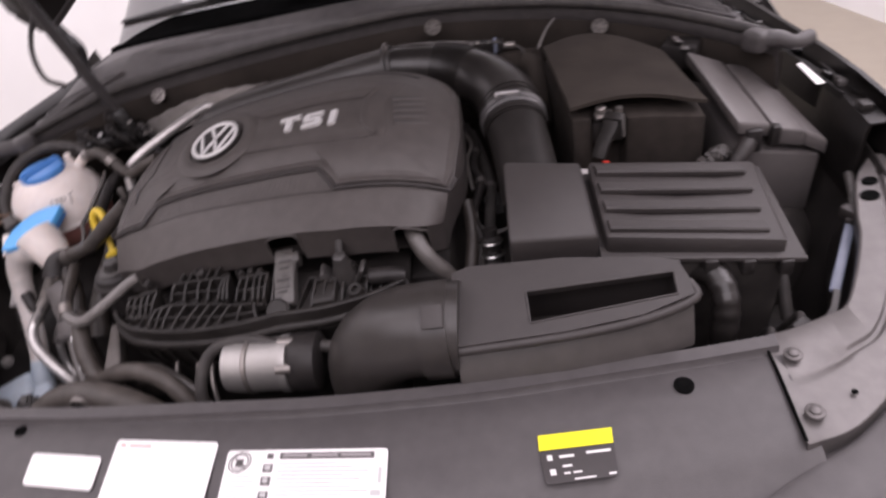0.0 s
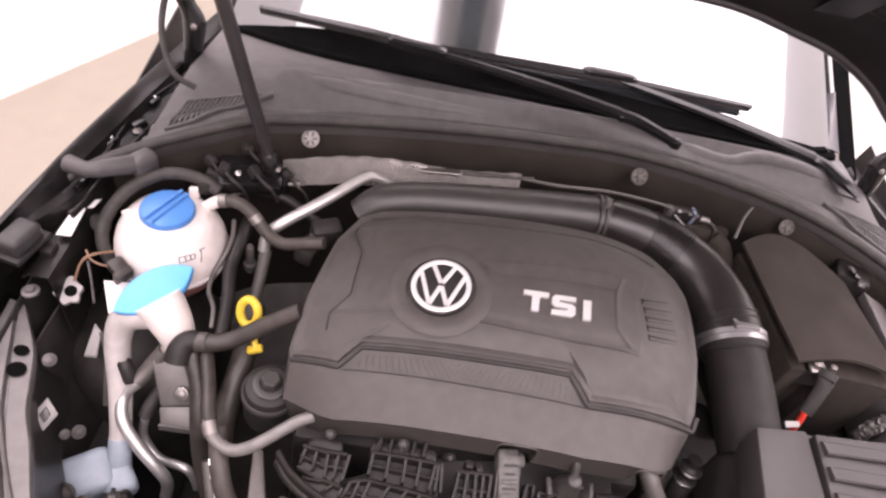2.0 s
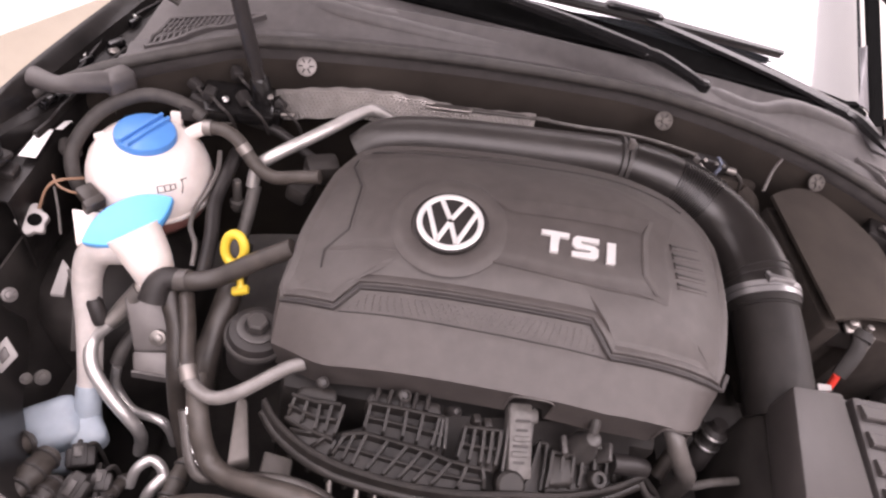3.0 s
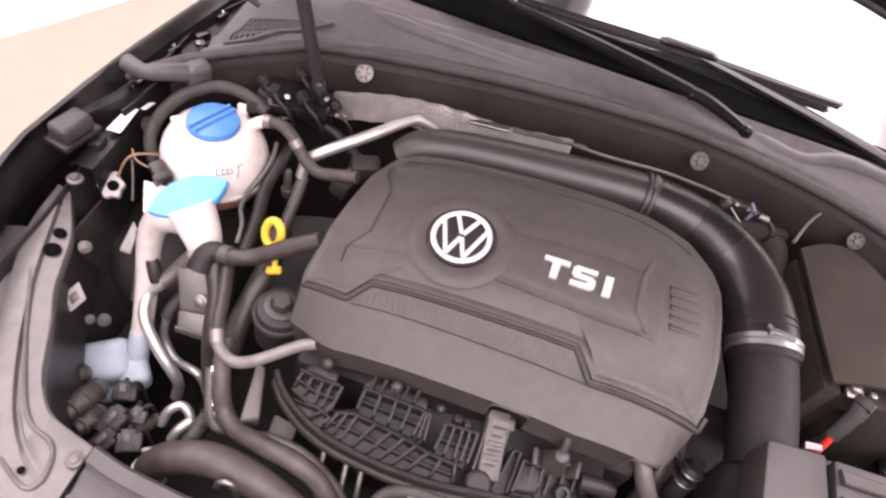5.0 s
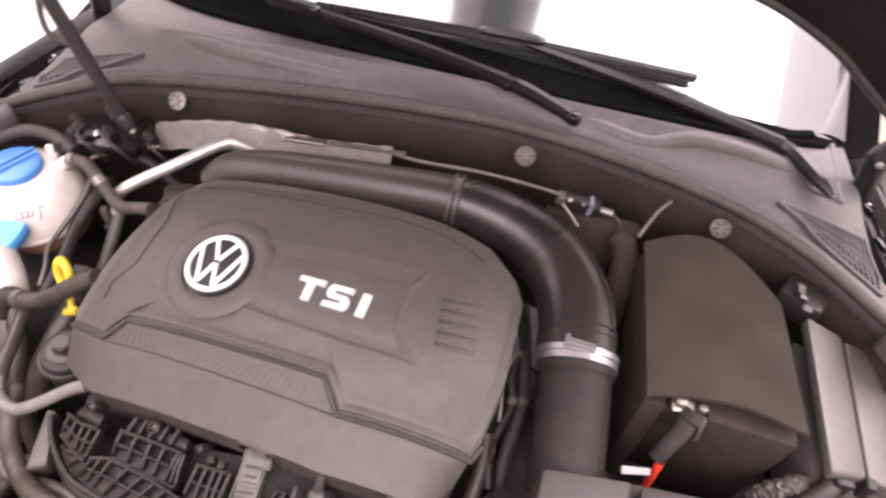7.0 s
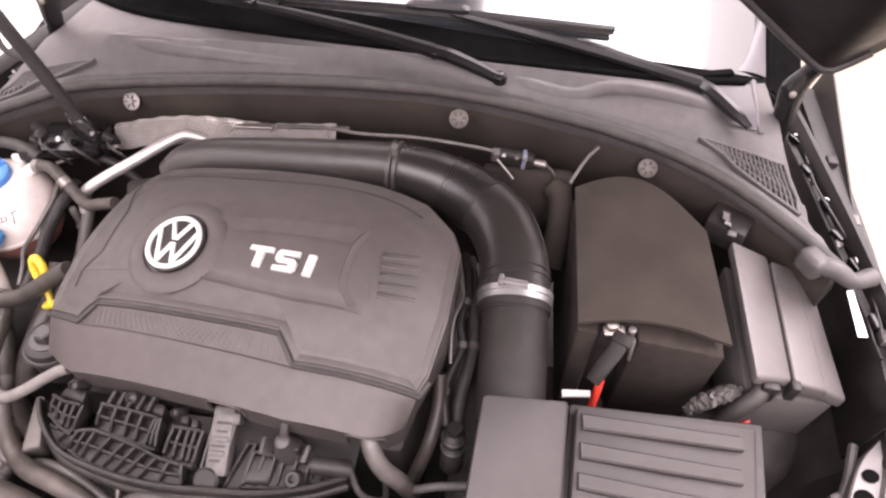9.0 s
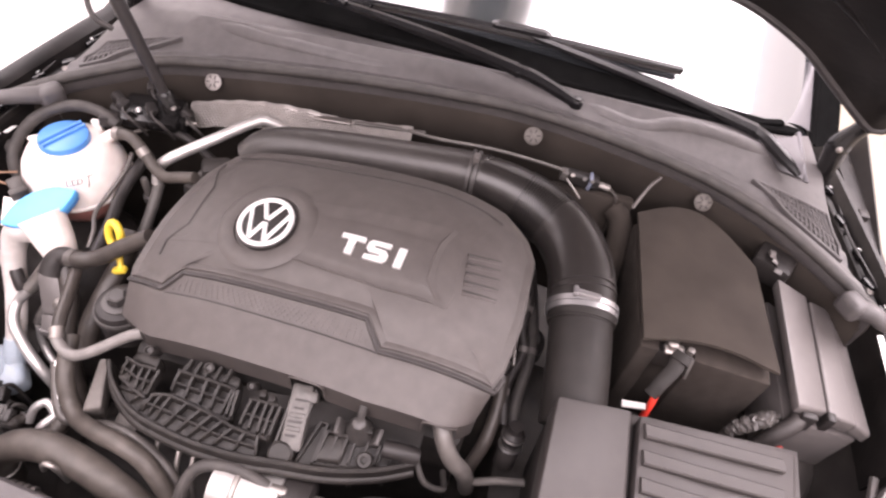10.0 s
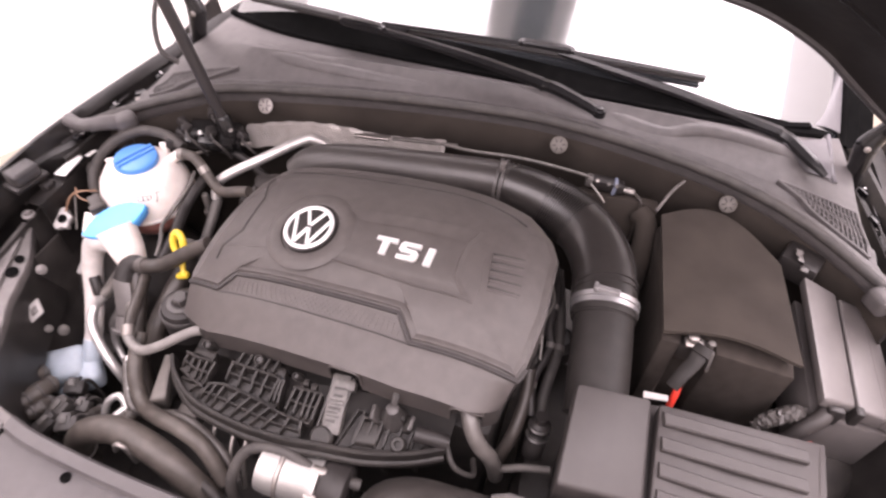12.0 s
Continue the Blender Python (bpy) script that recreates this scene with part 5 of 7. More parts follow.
part("screw_boss", lathe([(0.0095, -0.03), (0.0095, 0.0), (0.008, 0.002), (0.0045, 0.002), (0.004, -0.004), (0, -0.004)], 18, aim(on_tray((0.034, 0.170), 0.008), (0, -0.4, 1))), manifold_dark, man)
part("port_pipe", tube([(0.050, 0.190, 0.792), (0.075, 0.192, 0.790), (0.090, 0.194, 0.784)], 0.0105, 3, seg=14), duct_black, man, "short black pipe stub")
for x, y, z, r in ((-0.262, 0.226, 0.790, 0.006), (-0.178, 0.220, 0.803, 0.0065), (-0.122, 0.214, 0.800, 0.005)):
    part("socket", lathe([(r, -0.03), (r, 0.004), (r * 0.7, 0.006), (r * 0.6, 0.0), (0, 0.0)], 14, aim((x, y, z), (0.1, -0.5, 1))), plug_dark, man)
for x in (-0.205, -0.190, -0.155):
    part("rail_clip", block((x, 0.243, 0.790), (0.007, 0.014, 0.022), 0.002, (10, 0, 0)), manifold_dark, man)
plug = thing("sensor_plug", (-0.052, 0.19, 0.80), "grey electrical plug on the intake manifold", "plug")
part("plug_body", block((-0.0555, 0.194, 0.799), (0.0255, 0.076, 0.020), 0.004, (24, 0, 6)), plug_grey, plug)
part("plug_collar", block((-0.053, 0.217, 0.8095), (0.029, 0.014, 0.020), 0.003, (24, 0, 6)), plug_grey, plug)
part("plug_foot", lathe([(0.015, -0.012), (0.015, 0.004), (0.012, 0.007), (0, 0.007)], 14, aim((-0.060, 0.153, 0.785), (0, -0.6, 1))), manifold_dark, plug)
part("plug_tab", block((-0.0545, 0.192, 0.8075), (0.018, 0.006, 0.006), 0.0015, (24, 0, 6)), plug_grey, plug)
part("plug_tab", block((-0.0550, 0.178, 0.8015), (0.018, 0.006, 0.006), 0.0015, (24, 0, 6)), plug_grey, plug)

for y, z, w in ((0.2075, 0.8160, 0.016), (0.1990, 0.8122, 0.012), (0.1845, 0.8057, 0.016), (0.1700, 0.7992, 0.012)):
    part("plug_groove", block((-0.0550, y, z), (w, 0.0026, 0.0024), 0.0005, (24, 0, 6)), slot_shade, plug)
for sx in (-1, 1):
    part("plug_rail", bar([(-0.0555 + sx * 0.0125, 0.224, 0.8175), (-0.0570 + sx * 0.0125, 0.163, 0.7905)], 0.0028, 0.0045), plug_dark, plug)
plug = thing("sensor_plug", (0.02, 0.20, 0.78), "dark conical plug with side wings on the intake manifold", "plug")
part("plug_body", lathe([(0.018, -0.030), (0.017, -0.012), (0.011, 0.004), (0.008, 0.018), (0.005, 0.020), (0, 0.020)], 16, aim((0.018, 0.200, 0.806), (0.0, -0.15, 1))), plug_dark, plug)
for sx in (-1, 1):
    part("wing", block((0.018 + sx * 0.020, 0.197, 0.796), (0.006, 0.020, 0.026), 0.002, (10, sx * 28, 0)), plug_dark, plug)
part("lead", tube([(0.018, 0.204, 0.824), (0.018, 0.214, 0.833), (0.016, 0.236, 0.828)], 0.005, 5, seg=8), rubber, plug)

# ---------------------------------------------------------------- battery and fuse box
bat = thing("battery", (0.40, 0.47, 0.6), "car battery in a dark felt sleeve with folded flap", "battery")
part("sleeve", prism([(0.319, 0.376, 0.866), (0.300, 0.585, 0.868), (0.44, 0.60, 0.855), (0.490, 0.53, 0.848), (0.496, 0.389, 0.840), (0.440, 0.383, 0.852), (0.390, 0.381, 0.858), (0.388, 0.404, 0.859), (0.346, 0.402, 0.862), (0.345, 0.379, 0.863)][::-1], 0.20, 0.005, 0.985), felt_shaded, bat)
rows = []
for k in range(13):
    u = k / 12
    row = []
    for i in range(17):
        v = i / 16
        near = V(0.300, 0.588, 0.886).lerp(V(0.317, 0.375, 0.885), u)
        far = V(0.478, 0.566, 0.862).lerp(V(0.497, 0.396, 0.860), u)
        p = near.lerp(far, v)
        arc = math.sin(math.pi * v)
        p += V(0, 0.050 * arc * (1 - u) ** 2 + 0.008 * arc * u ** 3, 0.006 * arc + 0.005 * math.sin(math.pi * min(1, v * 1.15)) * u ** 3)
        row.append(p)
    rows.append(row)
part("flap", sheet(rows, 0.005), felt, bat, "felt flap lying over the top")
# dark block fills the notch to paint its shade
part("terminal_recess", block((0.367, 0.396, 0.836), (0.040, 0.018, 0.030), 0.001), dark_void, bat, "dark block standing in for the notch's shade behind the pole clamp")
part("pole_clamp", join(block((0.362, 0.386, 0.863), (0.026, 0.014, 0.006), 0.003, (15, 0, 10)), lathe([(0.0075, 0), (0.0075, 0.010), (0.005, 0.012), (0, 0.012)], 14, pose(0.358, 0.389, 0.863)), lathe([(0.0045, -0.004), (0.0045, 0.010), (0, 0.011)], 12, pose(0.381, 0.386, 0.862))), alu_dull, bat, "shiny metal pole clamp")
cab = thing("battery_cable", (0.35, 0.34, 0.80), "dark sheathed battery cable with a red end", "cable")
part("sheath", tube([(0.370, 0.381, 0.861), (0.366, 0.364, 0.857), (0.354, 0.346, 0.845), (0.346, 0.334, 0.830)], [0.0105, 0.0095, 0.0090, 0.0085], section=[(-1, -0.3), (-0.7, -0.45), (0.7, -0.45), (1, -0.3), (1, 0.2), (0.7, 0.42), (-0.7, 0.42), (-1, 0.2)]), tube_grey, cab)
part("sheath_end", tube([(0.374, 0.382, 0.864), (0.369, 0.371, 0.860)], 0.0118, n=1, section=[(-1, -0.35), (-0.7, -0.5), (0.7, -0.5), (1, -0.35), (1, 0.25), (0.7, 0.46), (-0.7, 0.46), (-1, 0.25)]), tube_grey, cab)
part("sheath_clip", block((0.384, 0.372, 0.852), (0.004, 0.008, 0.030), 0.001, (-20, 0, 0)), plug_grey, cab)
part("red_lead", tube([(0.357, 0.344, 0.818), (0.356, 0.337, 0.80), (0.355, 0.330, 0.765)], 0.0046, seg=10), red, cab, "red insulated lead")
part("tag", prism([(0.312, 0.317, 0.830), (0.346, 0.330, 0.815), (0.347, 0.324, 0.812), (0.313, 0.310, 0.8265)][::-1], 0.003, 0.0), pale_plastic, cab, "white tag")

fuse = thing("fuse_box", (0.58, 0.47, 0.7), "grey plastic fuse box with a two-piece lid", "fuse box")
part("lid", prism([(0.510, 0.560, 0.860), (0.567, 0.566, 0.832), (0.583, 0.392, 0.812), (0.533, 0.376, 0.832)][::-1], 0.020, 0.005), fuse_grey, fuse, "grey lid")
part("lid_outer", prism([(0.571, 0.562, 0.830), (0.607, 0.564, 0.818), (0.632, 0.398, 0.793), (0.588, 0.392, 0.807)][::-1], 0.026, 0.004, seg=3), fuse_grey, fuse, "grey outer lid")
part("lid_slope", prism([(0.606, 0.564, 0.8175), (0.643, 0.553, 0.788), (0.668, 0.404, 0.768), (0.631, 0.398, 0.7925)][::-1], 0.024, 0.005, seg=3), fuse_grey, fuse, "sloping outer face of the lid")
part("body", prism([(0.515, 0.555, 0.815), (0.638, 0.550, 0.768), (0.662, 0.406, 0.748), (0.538, 0.382, 0.785)][::-1], 0.10, 0.005, 0.97), fuse_grey, fuse)

# ---------------------------------------------------------------- coolant and washer side
TANK = pose(-0.527, 0.476, 0.782) @ Matrix.Diagonal((0.875, 0.875, 0.89, 1))
res = thing("coolant_tank", (-0.53, 0.47, 0.68), "milky white coolant expansion tank with pink coolant", "coolant tank")
tank_bm = lathe([(0.084, -0.010), (0.084, 0.004), (0.082, 0.018), (0.076, 0.036), (0.064, 0.054), (0.048, 0.066), (0.036, 0.070), (0.034, 0.072), (0, 0.072)], 40, TANK)
TANK_TOP = BVHTree.FromBMesh(tank_bm)
part("upper_half", tank_bm, white_plastic, res)
part("seam", lathe([(0.083, -0.016), (0.0875, -0.015), (0.0875, -0.010), (0.083, -0.009)], 40, TANK), white_plastic, res)
part("lower_half", lathe([(0, -0.085), (0.03, -0.083), (0.058, -0.068), (0.076, -0.040), (0.084, -0.010)], 40, TANK), coolant_pink, res, "lower half tinted by pink coolant")
ccap = part("cap", lathe([(0.038, 0.066), (0.040, 0.068), (0.040, 0.074), (0.0385, 0.078), (0.034, 0.080), (0, 0.0805)], 36, TANK), blue_cap_mat, res, "blue screw cap with double grip ridge")
cd = V(0.028, 0.066, 0).normalized()
cs = V(cd.y, -cd.x, 0)
for d in (-0.005, 0.005):
    part("cap_grip", bar([V(-0.527, 0.476, 0.8525) + cs * d + cd * u for u in (-0.033, 0.0, 0.033)], 0.0042, 0.010), blue_cap_mat, ccap)
part("outlet", tube([(-0.498, 0.508, 0.822), (-0.480, 0.511, 0.838), (-0.468, 0.512, 0.846)], 0.0085, 3, seg=14), white_plastic, res)
for x, y, z, a in ((-0.508, 0.524, 0.838, 10), (-0.580, 0.473, 0.824, 50)):
    part("lug", block((x, y, z), (0.014, 0.008, 0.024), 0.003, (0, 0, a)), white_plastic, res)


def tank_line(pts):
    out = []
    for x, y, z in pts:
        at, nrm2, _, _ = TANK_TOP.find_nearest(V(x, y, z))
        out.append(at + nrm2 * 0.0003)
    return bar(out, 0.0015, 0.0006)


LM = [V(-0.494, 0.417, 0.824), V(-0.472, 0.426, 0.826), V(-0.470, 0.422, 0.818), V(-0.491, 0.412, 0.816)]
part("mark", join(*[tank_line([LM[i], LM[i].lerp(LM[(i + 1) % 4], 0.5), LM[(i + 1) % 4]]) for i in range(4)], tank_line([LM[0].lerp(LM[1], 0.35), LM[3].lerp(LM[2], 0.35)]), tank_line([LM[0].lerp(LM[1], 0.68), LM[3].lerp(LM[2], 0.68)])), cast_grey, res, "grey outlined level mark", smooth=False)
part("mark", join(tank_line([(-0.464, 0.434, 0.828), (-0.462, 0.428, 0.818), (-0.463, 0.424, 0.810)]), tank_line([(-0.468, 0.432, 0.828), (-0.458, 0.438, 0.830)])), cast_grey, res, "grey printed stroke mark", smooth=False)

wash = thing("washer_filler", (-0.51, 0.36, 0.7), "white washer filler neck with a blue flip lid", "washer filler")
part("neck", tube([(-0.508, 0.370, 0.796), (-0.487, 0.355, 0.768), (-0.474, 0.343, 0.735)], [0.031, 0.026, 0.019], seg=20), white_plastic, wash)
part("tube", tube([(-0.510, 0.362, 0.778), (-0.543, 0.356, 0.766), (-0.554, 0.340, 0.735), (-0.545, 0.305, 0.686), (-0.538, 0.275, 0.650), (-0.534, 0.255, 0.628)], [0.022, 0.020, 0.0165, 0.0150, 0.0140, 0.0135], seg=18), tube_white, wash)
part("tab", prism([(-0.583, 0.389, 0.790), (-0.550, 0.392, 0.790), (-0.545, 0.365, 0.784), (-0.562, 0.348, 0.779)], 0.004, 0.0012), white_plastic, wash)
la = V(0.071, 0.064, 0.024).normalized()
ln = V(0.05, -0.20, 0.97)
ln = (ln - la * ln.dot(la)).normalized()
lb2 = ln.cross(la)
LID = Matrix((la, lb2, ln)).transposed().to_4x4()
LID.translation = V(-0.514, 0.377, 0.806)
leaf = []
for k in range(28):
    a = 2 * math.pi * k / 28
    leaf.append((0.0535 * math.cos(a), math.copysign(0.0265 * (1 - abs(math.cos(a)) ** 2.4), math.sin(a)), 0.0))
bm = prism(leaf, 0.011, 0.004, seg=3)
bm.transform(LID)
flip = part("lid", bm, blue_lid_mat, wash, "light blue leaf-shaped flip lid")
bm = prism([(0.95 * x, 0.92 * y, -0.0105) for x, y, _ in leaf], 0.010, 0.002, 0.97)
bm.transform(LID)
part("lid_skirt", bm, blue_cap_mat, flip, "darker blue skirt under the lid")
tank = thing("washer_tank", (-0.56, 0.22, 0.55), "bluish translucent washer tank low in the wing", "washer tank")
part("tank_body", join(block((-0.570, 0.214, 0.585), (0.082, 0.060, 0.066), 0.014, (10, -8, 30), seg=3), block((-0.526, 0.216, 0.590), (0.040, 0.044, 0.046), 0.012, (10, 0, 40), seg=3), block((-0.552, 0.186, 0.565), (0.030, 0.030, 0.03), 0.008, (10, 0, 20), seg=3)), tank_blue, tank)
part("stub", tube([(-0.534, 0.258, 0.632), (-0.532, 0.240, 0.612), (-0.528, 0.225, 0.592)], 0.0150, n=2, seg=18), tank_blue, tank)

dip = thing("dipstick", (-0.382, 0.35, 0.77), "yellow oil dipstick with a ring handle", "dipstick")
ringpts = [V(0.0128 * math.cos(2 * math.pi * i / 20), 0, 0.0195 * math.sin(2 * math.pi * i / 20)) for i in range(21)]
mm = pose(-0.392, 0.366, 0.804, -18, 0, -22)
part("ring", tube([mm @ p for p in ringpts], 0.0056, n=1, seg=10, cap=False), yellow, dip)
part("stem", tube([(-0.386, 0.357, 0.786), (-0.380, 0.345, 0.772), (-0.378, 0.339, 0.764)], [0.005, 0.004, 0.006], seg=10), yellow, dip)
part("stem_clip", block((-0.378, 0.338, 0.766), (0.020, 0.010, 0.008), 0.002, (0, -20, 10)), yellow, dip)


def hose(name, pts, r, material, label, category="hose", n=8, bands=()):
    h = thing(name, pts[0], label, category)
    body = part("hose", tube(pts, r, n, seg=14), material, h)
    line = spline(pts, 10)
    rr = max(r) if isinstance(r, (list, tuple)) else r
    for u in bands:
        i = int(u * (len(line) - 2))
        d = (line[i + 1] - line[i]).normalized()
        part("clamp", tube([line[i] - d * 0.004, line[i] + d * 0.004], rr * 1.12, n=1, seg=16), connector_grey, h)
    return h


vent = hose("vent_hose", [(-0.466, 0.512, 0.847), (-0.445, 0.510, 0.850), (-0.424, 0.500, 0.846), (-0.400, 0.488, 0.824), (-0.375, 0.474, 0.824), (-0.345, 0.468, 0.838), (-0.318, 0.466, 0.848)], 0.0085, hose_dusty, "grey-brown rubber hose from the coolant tank")
part("crimp", tube([(-0.470, 0.512, 0.846), (-0.460, 0.512, 0.848)], 0.0098, n=1, seg=14), alu_dull, vent, "bright metal crimp")
part("crimp", tube([(-0.421, 0.498, 0.843), (-0.413, 0.494, 0.836)], 0.0092, n=1, seg=14), alu_dull, vent, "bright metal crimp")
hose("overflow_hose", [(-0.475, 0.530, 0.846), (-0.51, 0.536, 0.858), (-0.548, 0.527, 0.862), (-0.585, 0.497, 0.850), (-0.608, 0.466, 0.818), (-0.606, 0.445, 0.795), (-0.596, 0.435, 0.77)], 0.0085, rubber, "black rubber hose looping behind the coolant cap")
hose("branch_hose", [(-0.604, 0.463, 0.812), (-0.616, 0.462, 0.808), (-0.624, 0.474, 0.806)], 0.009, rubber, "short black hose branch with an open end", n=4)
elb = hose("vacuum_hose", [(-0.447, 0.330, 0.774), (-0.425, 0.328, 0.781), (-0.400, 0.335, 0.788), (-0.365, 0.346, 0.812), (-0.325, 0.356, 0.838)], 0.0112, hose_brown, "thick dark hose with an angled end piece")
part("collar", tube([(-0.452, 0.331, 0.772), (-0.432, 0.329, 0.779)], 0.0125, n=1, seg=16), hose_grey, elb)
part("end_piece", tube([(-0.440, 0.331, 0.775), (-0.458, 0.330, 0.772), (-0.466, 0.322, 0.764), (-0.468, 0.312, 0.752)], [0.012, 0.014, 0.0155, 0.017], 5, seg=18), duct_black, elb, "black flared end piece")
cool = hose("coolant_hose", [(-0.432, 0.318, 0.762), (-0.420, 0.285, 0.762), (-0.410, 0.252, 0.760), (-0.400, 0.224, 0.754), (-0.375, 0.210, 0.748), (-0.348, 0.214, 0.758), (-0.305, 0.240, 0.778), (-0.285, 0.248, 0.785)], 0.0074, hose_silver, "silvery grey coolant hose bending along the engine")
part("upper_leg", tube([(-0.433, 0.320, 0.7625), (-0.420, 0.285, 0.762), (-0.410, 0.252, 0.760), (-0.404, 0.236, 0.757)], 0.0086, 6, seg=14), hose_brown, cool, "dark rubber upper leg")
part("crimp", tube([(-0.405, 0.235, 0.758), (-0.398, 0.222, 0.753)], 0.0094, n=1, seg=14), alu_dull, cool, "bright metal crimp")
low2 = hose("radiator_hose", [(-0.398, 0.240, 0.735), (-0.382, 0.195, 0.715), (-0.366, 0.170, 0.690), (-0.342, 0.153, 0.690), (-0.302, 0.138, 0.716), (-0.257, 0.128, 0.726), (-0.225, 0.120, 0.710), (-0.19, 0.10, 0.67)], 0.0115, hose_dusty, "dark lower hose with white printed dashes")
for p, q in (((-0.3965, 0.205, 0.727), (-0.3945, 0.199, 0.724)), ((-0.391, 0.191, 0.716), (-0.389, 0.187, 0.713)), ((-0.383, 0.176, 0.702), (-0.380, 0.170, 0.697)), ((-0.377, 0.166, 0.690), (-0.375, 0.162, 0.684))):
    part("printed_dash", bar([p, q], 0.0035, 0.002), sticker_white, low2, "white printed dash")
hose("thin_hose", [(-0.400, 0.205, 0.72), (-0.385, 0.170, 0.69), (-0.370, 0.155, 0.674), (-0.340, 0.160, 0.668), (-0.295, 0.154, 0.700), (-0.25, 0.144, 0.712), (-0.21, 0.130, 0.69), (-0.18, 0.11, 0.66)], 0.0065, hose_grey, "thin grey hose beside the lower hose")
big = hose("radiator_hose", [(-0.428, 0.088, 0.60), (-0.424, 0.089, 0.640), (-0.414, 0.092, 0.672), (-0.390, 0.098, 0.700), (-0.350, 0.104, 0.716), (-0.30, 0.099, 0.716), (-0.25, 0.088, 0.697), (-0.20, 0.075, 0.65)], 0.0195, hose_dusty, "thick dark radiator hose")
part("wire_clamp", tube([(-0.4245, 0.0890, 0.6405), (-0.4238, 0.0890, 0.6435)], 0.0218, n=1, seg=24), alu_pipe, big, "thin bright wire clamp")
part("clamp_ear", block((-0.436, 0.110, 0.650), (0.014, 0.008, 0.016), 0.002, (20, 0, 30)), alu_dull, big)
hose("metal_pipe", [(-0.330, 0.080, 0.716), (-0.325, 0.080, 0.733), (-0.317, 0.081, 0.738), (-0.310, 0.081, 0.730), (-0.307, 0.081, 0.695)], 0.0036, alu_dull, "thin bright pipe bent in front of the radiator hose", "pipe", n=6)
rp = hose("refrigerant_pipe", [(-0.520, 0.306, 0.698), (-0.536, 0.292, 0.680), (-0.530, 0.266, 0.665), (-0.506, 0.245, 0.643), (-0.482, 0.231, 0.622), (-0.470, 0.226, 0.600), (-0.469, 0.226, 0.574), (-0.472, 0.22, 0.55)], 0.0080, alu_pipe, "bent aluminium refrigerant pipe", "pipe")
part("fitting", tube([(-0.490, 0.334, 0.738), (-0.506, 0.322, 0.714), (-0.521, 0.306, 0.698)], [0.012, 0.0125, 0.010], 5, seg=14), alu_dull, rp, "dull metal end fitting")
part("screw", lathe([(0.0085, 0), (0.0085, 0.006), (0.005, 0.008), (0, 0.008)], 12, aim((-0.487, 0.333, 0.744), (0, -0.5, 0.9))), alu_dull, rp)
rq = hose("refrigerant_pipe", [(-0.512, 0.285, 0.640), (-0.516, 0.278, 0.610), (-0.506, 0.268, 0.592), (-0.488, 0.257, 0.583), (-0.452, 0.246, 0.592), (-0.440, 0.242, 0.575), (-0.435, 0.238, 0.55)], 0.0060, alu_pipe, "thin bent aluminium refrigerant pipe", "pipe")
part("sleeve", tube([(-0.497, 0.318, 0.672), (-0.508, 0.298, 0.655), (-0.512, 0.287, 0.642)], 0.0095, 4, seg=12), rubber, rq, "black rubber sleeve")
hose("metal_pipe", [(-0.235, 0.607, 0.815), (-0.246, 0.613, 0.842), (-0.268, 0.607, 0.858), (-0.286, 0.596, 0.861), (-0.33, 0.548, 0.851), (-0.384, 0.506, 0.829), (-0.402, 0.500, 0.808), (-0.405, 0.49, 0.785)], 0.0082, alu_pipe, "bright metal pipe rising behind the engine cover", "pipe")
hose("metal_pipe", [(-0.402, 0.492, 0.785), (-0.403, 0.46, 0.758), (-0.405, 0.43, 0.735), (-0.404, 0.38, 0.71)], 0.0085, cast_grey, "dull metal pipe behind the dipstick", "pipe")
hose("breather_cable", [(-0.452, 0.512, 0.812), (-0.447, 0.488, 0.806), (-0.449, 0.462, 0.798), (-0.458, 0.436, 0.783), (-0.457, 0.408, 0.779), (-0.444, 0.384, 0.776), (-0.44, 0.36, 0.765)], 0.0032, hose_grey, "thin pale grey cable past the coolant tank", "cable")

filt = thing("oil_filter_cap", (-0.342, 0.29, 0.74), "black plastic oil filter cap with hexagon top", "oil filter")
part("cap", lathe([(0.034, -0.06), (0.034, -0.01), (0.030, 0.0), (0.018, 0.004), (0, 0.004)], 28, pose(-0.345, 0.287, 0.772)), duct_black, filt)
part("rim", lathe([(0.0345, -0.018), (0.0360, -0.016), (0.0360, -0.010), (0.0345, -0.008)], 28, pose(-0.345, 0.287, 0.772)), plug_dark, filt)
part("grip", lathe([(0.022, -0.002), (0.022, 0.005), (0.020, 0.006), (0.014, 0.006), (0.014, 0.0)], 28, pose(-0.345, 0.287, 0.772)), plug_dark, filt)
part("hexagon", lathe([(0.012, 0.0), (0.012, 0.012), (0.010, 0.014), (0, 0.014)], 6, pose(-0.345, 0.287, 0.776)), plug_dark, filt)

shield = thing("heat_shield", (-0.2, 0.63, 0.8), "dimpled silver heat shield behind the engine", "heat shield")


def shield_at(u, v):
    """A point of the crinkled shield: u along it, v from its upper edge down."""
    return V(-0.41, 0.622, 0.838).lerp(V(-0.05, 0.640, 0.886), u) + V(0, -0.018 * v, -0.034 * v + 0.016 * math.sin(math.pi * min(1, u / 0.7)) + 0.0012 * math.sin(60 * u))


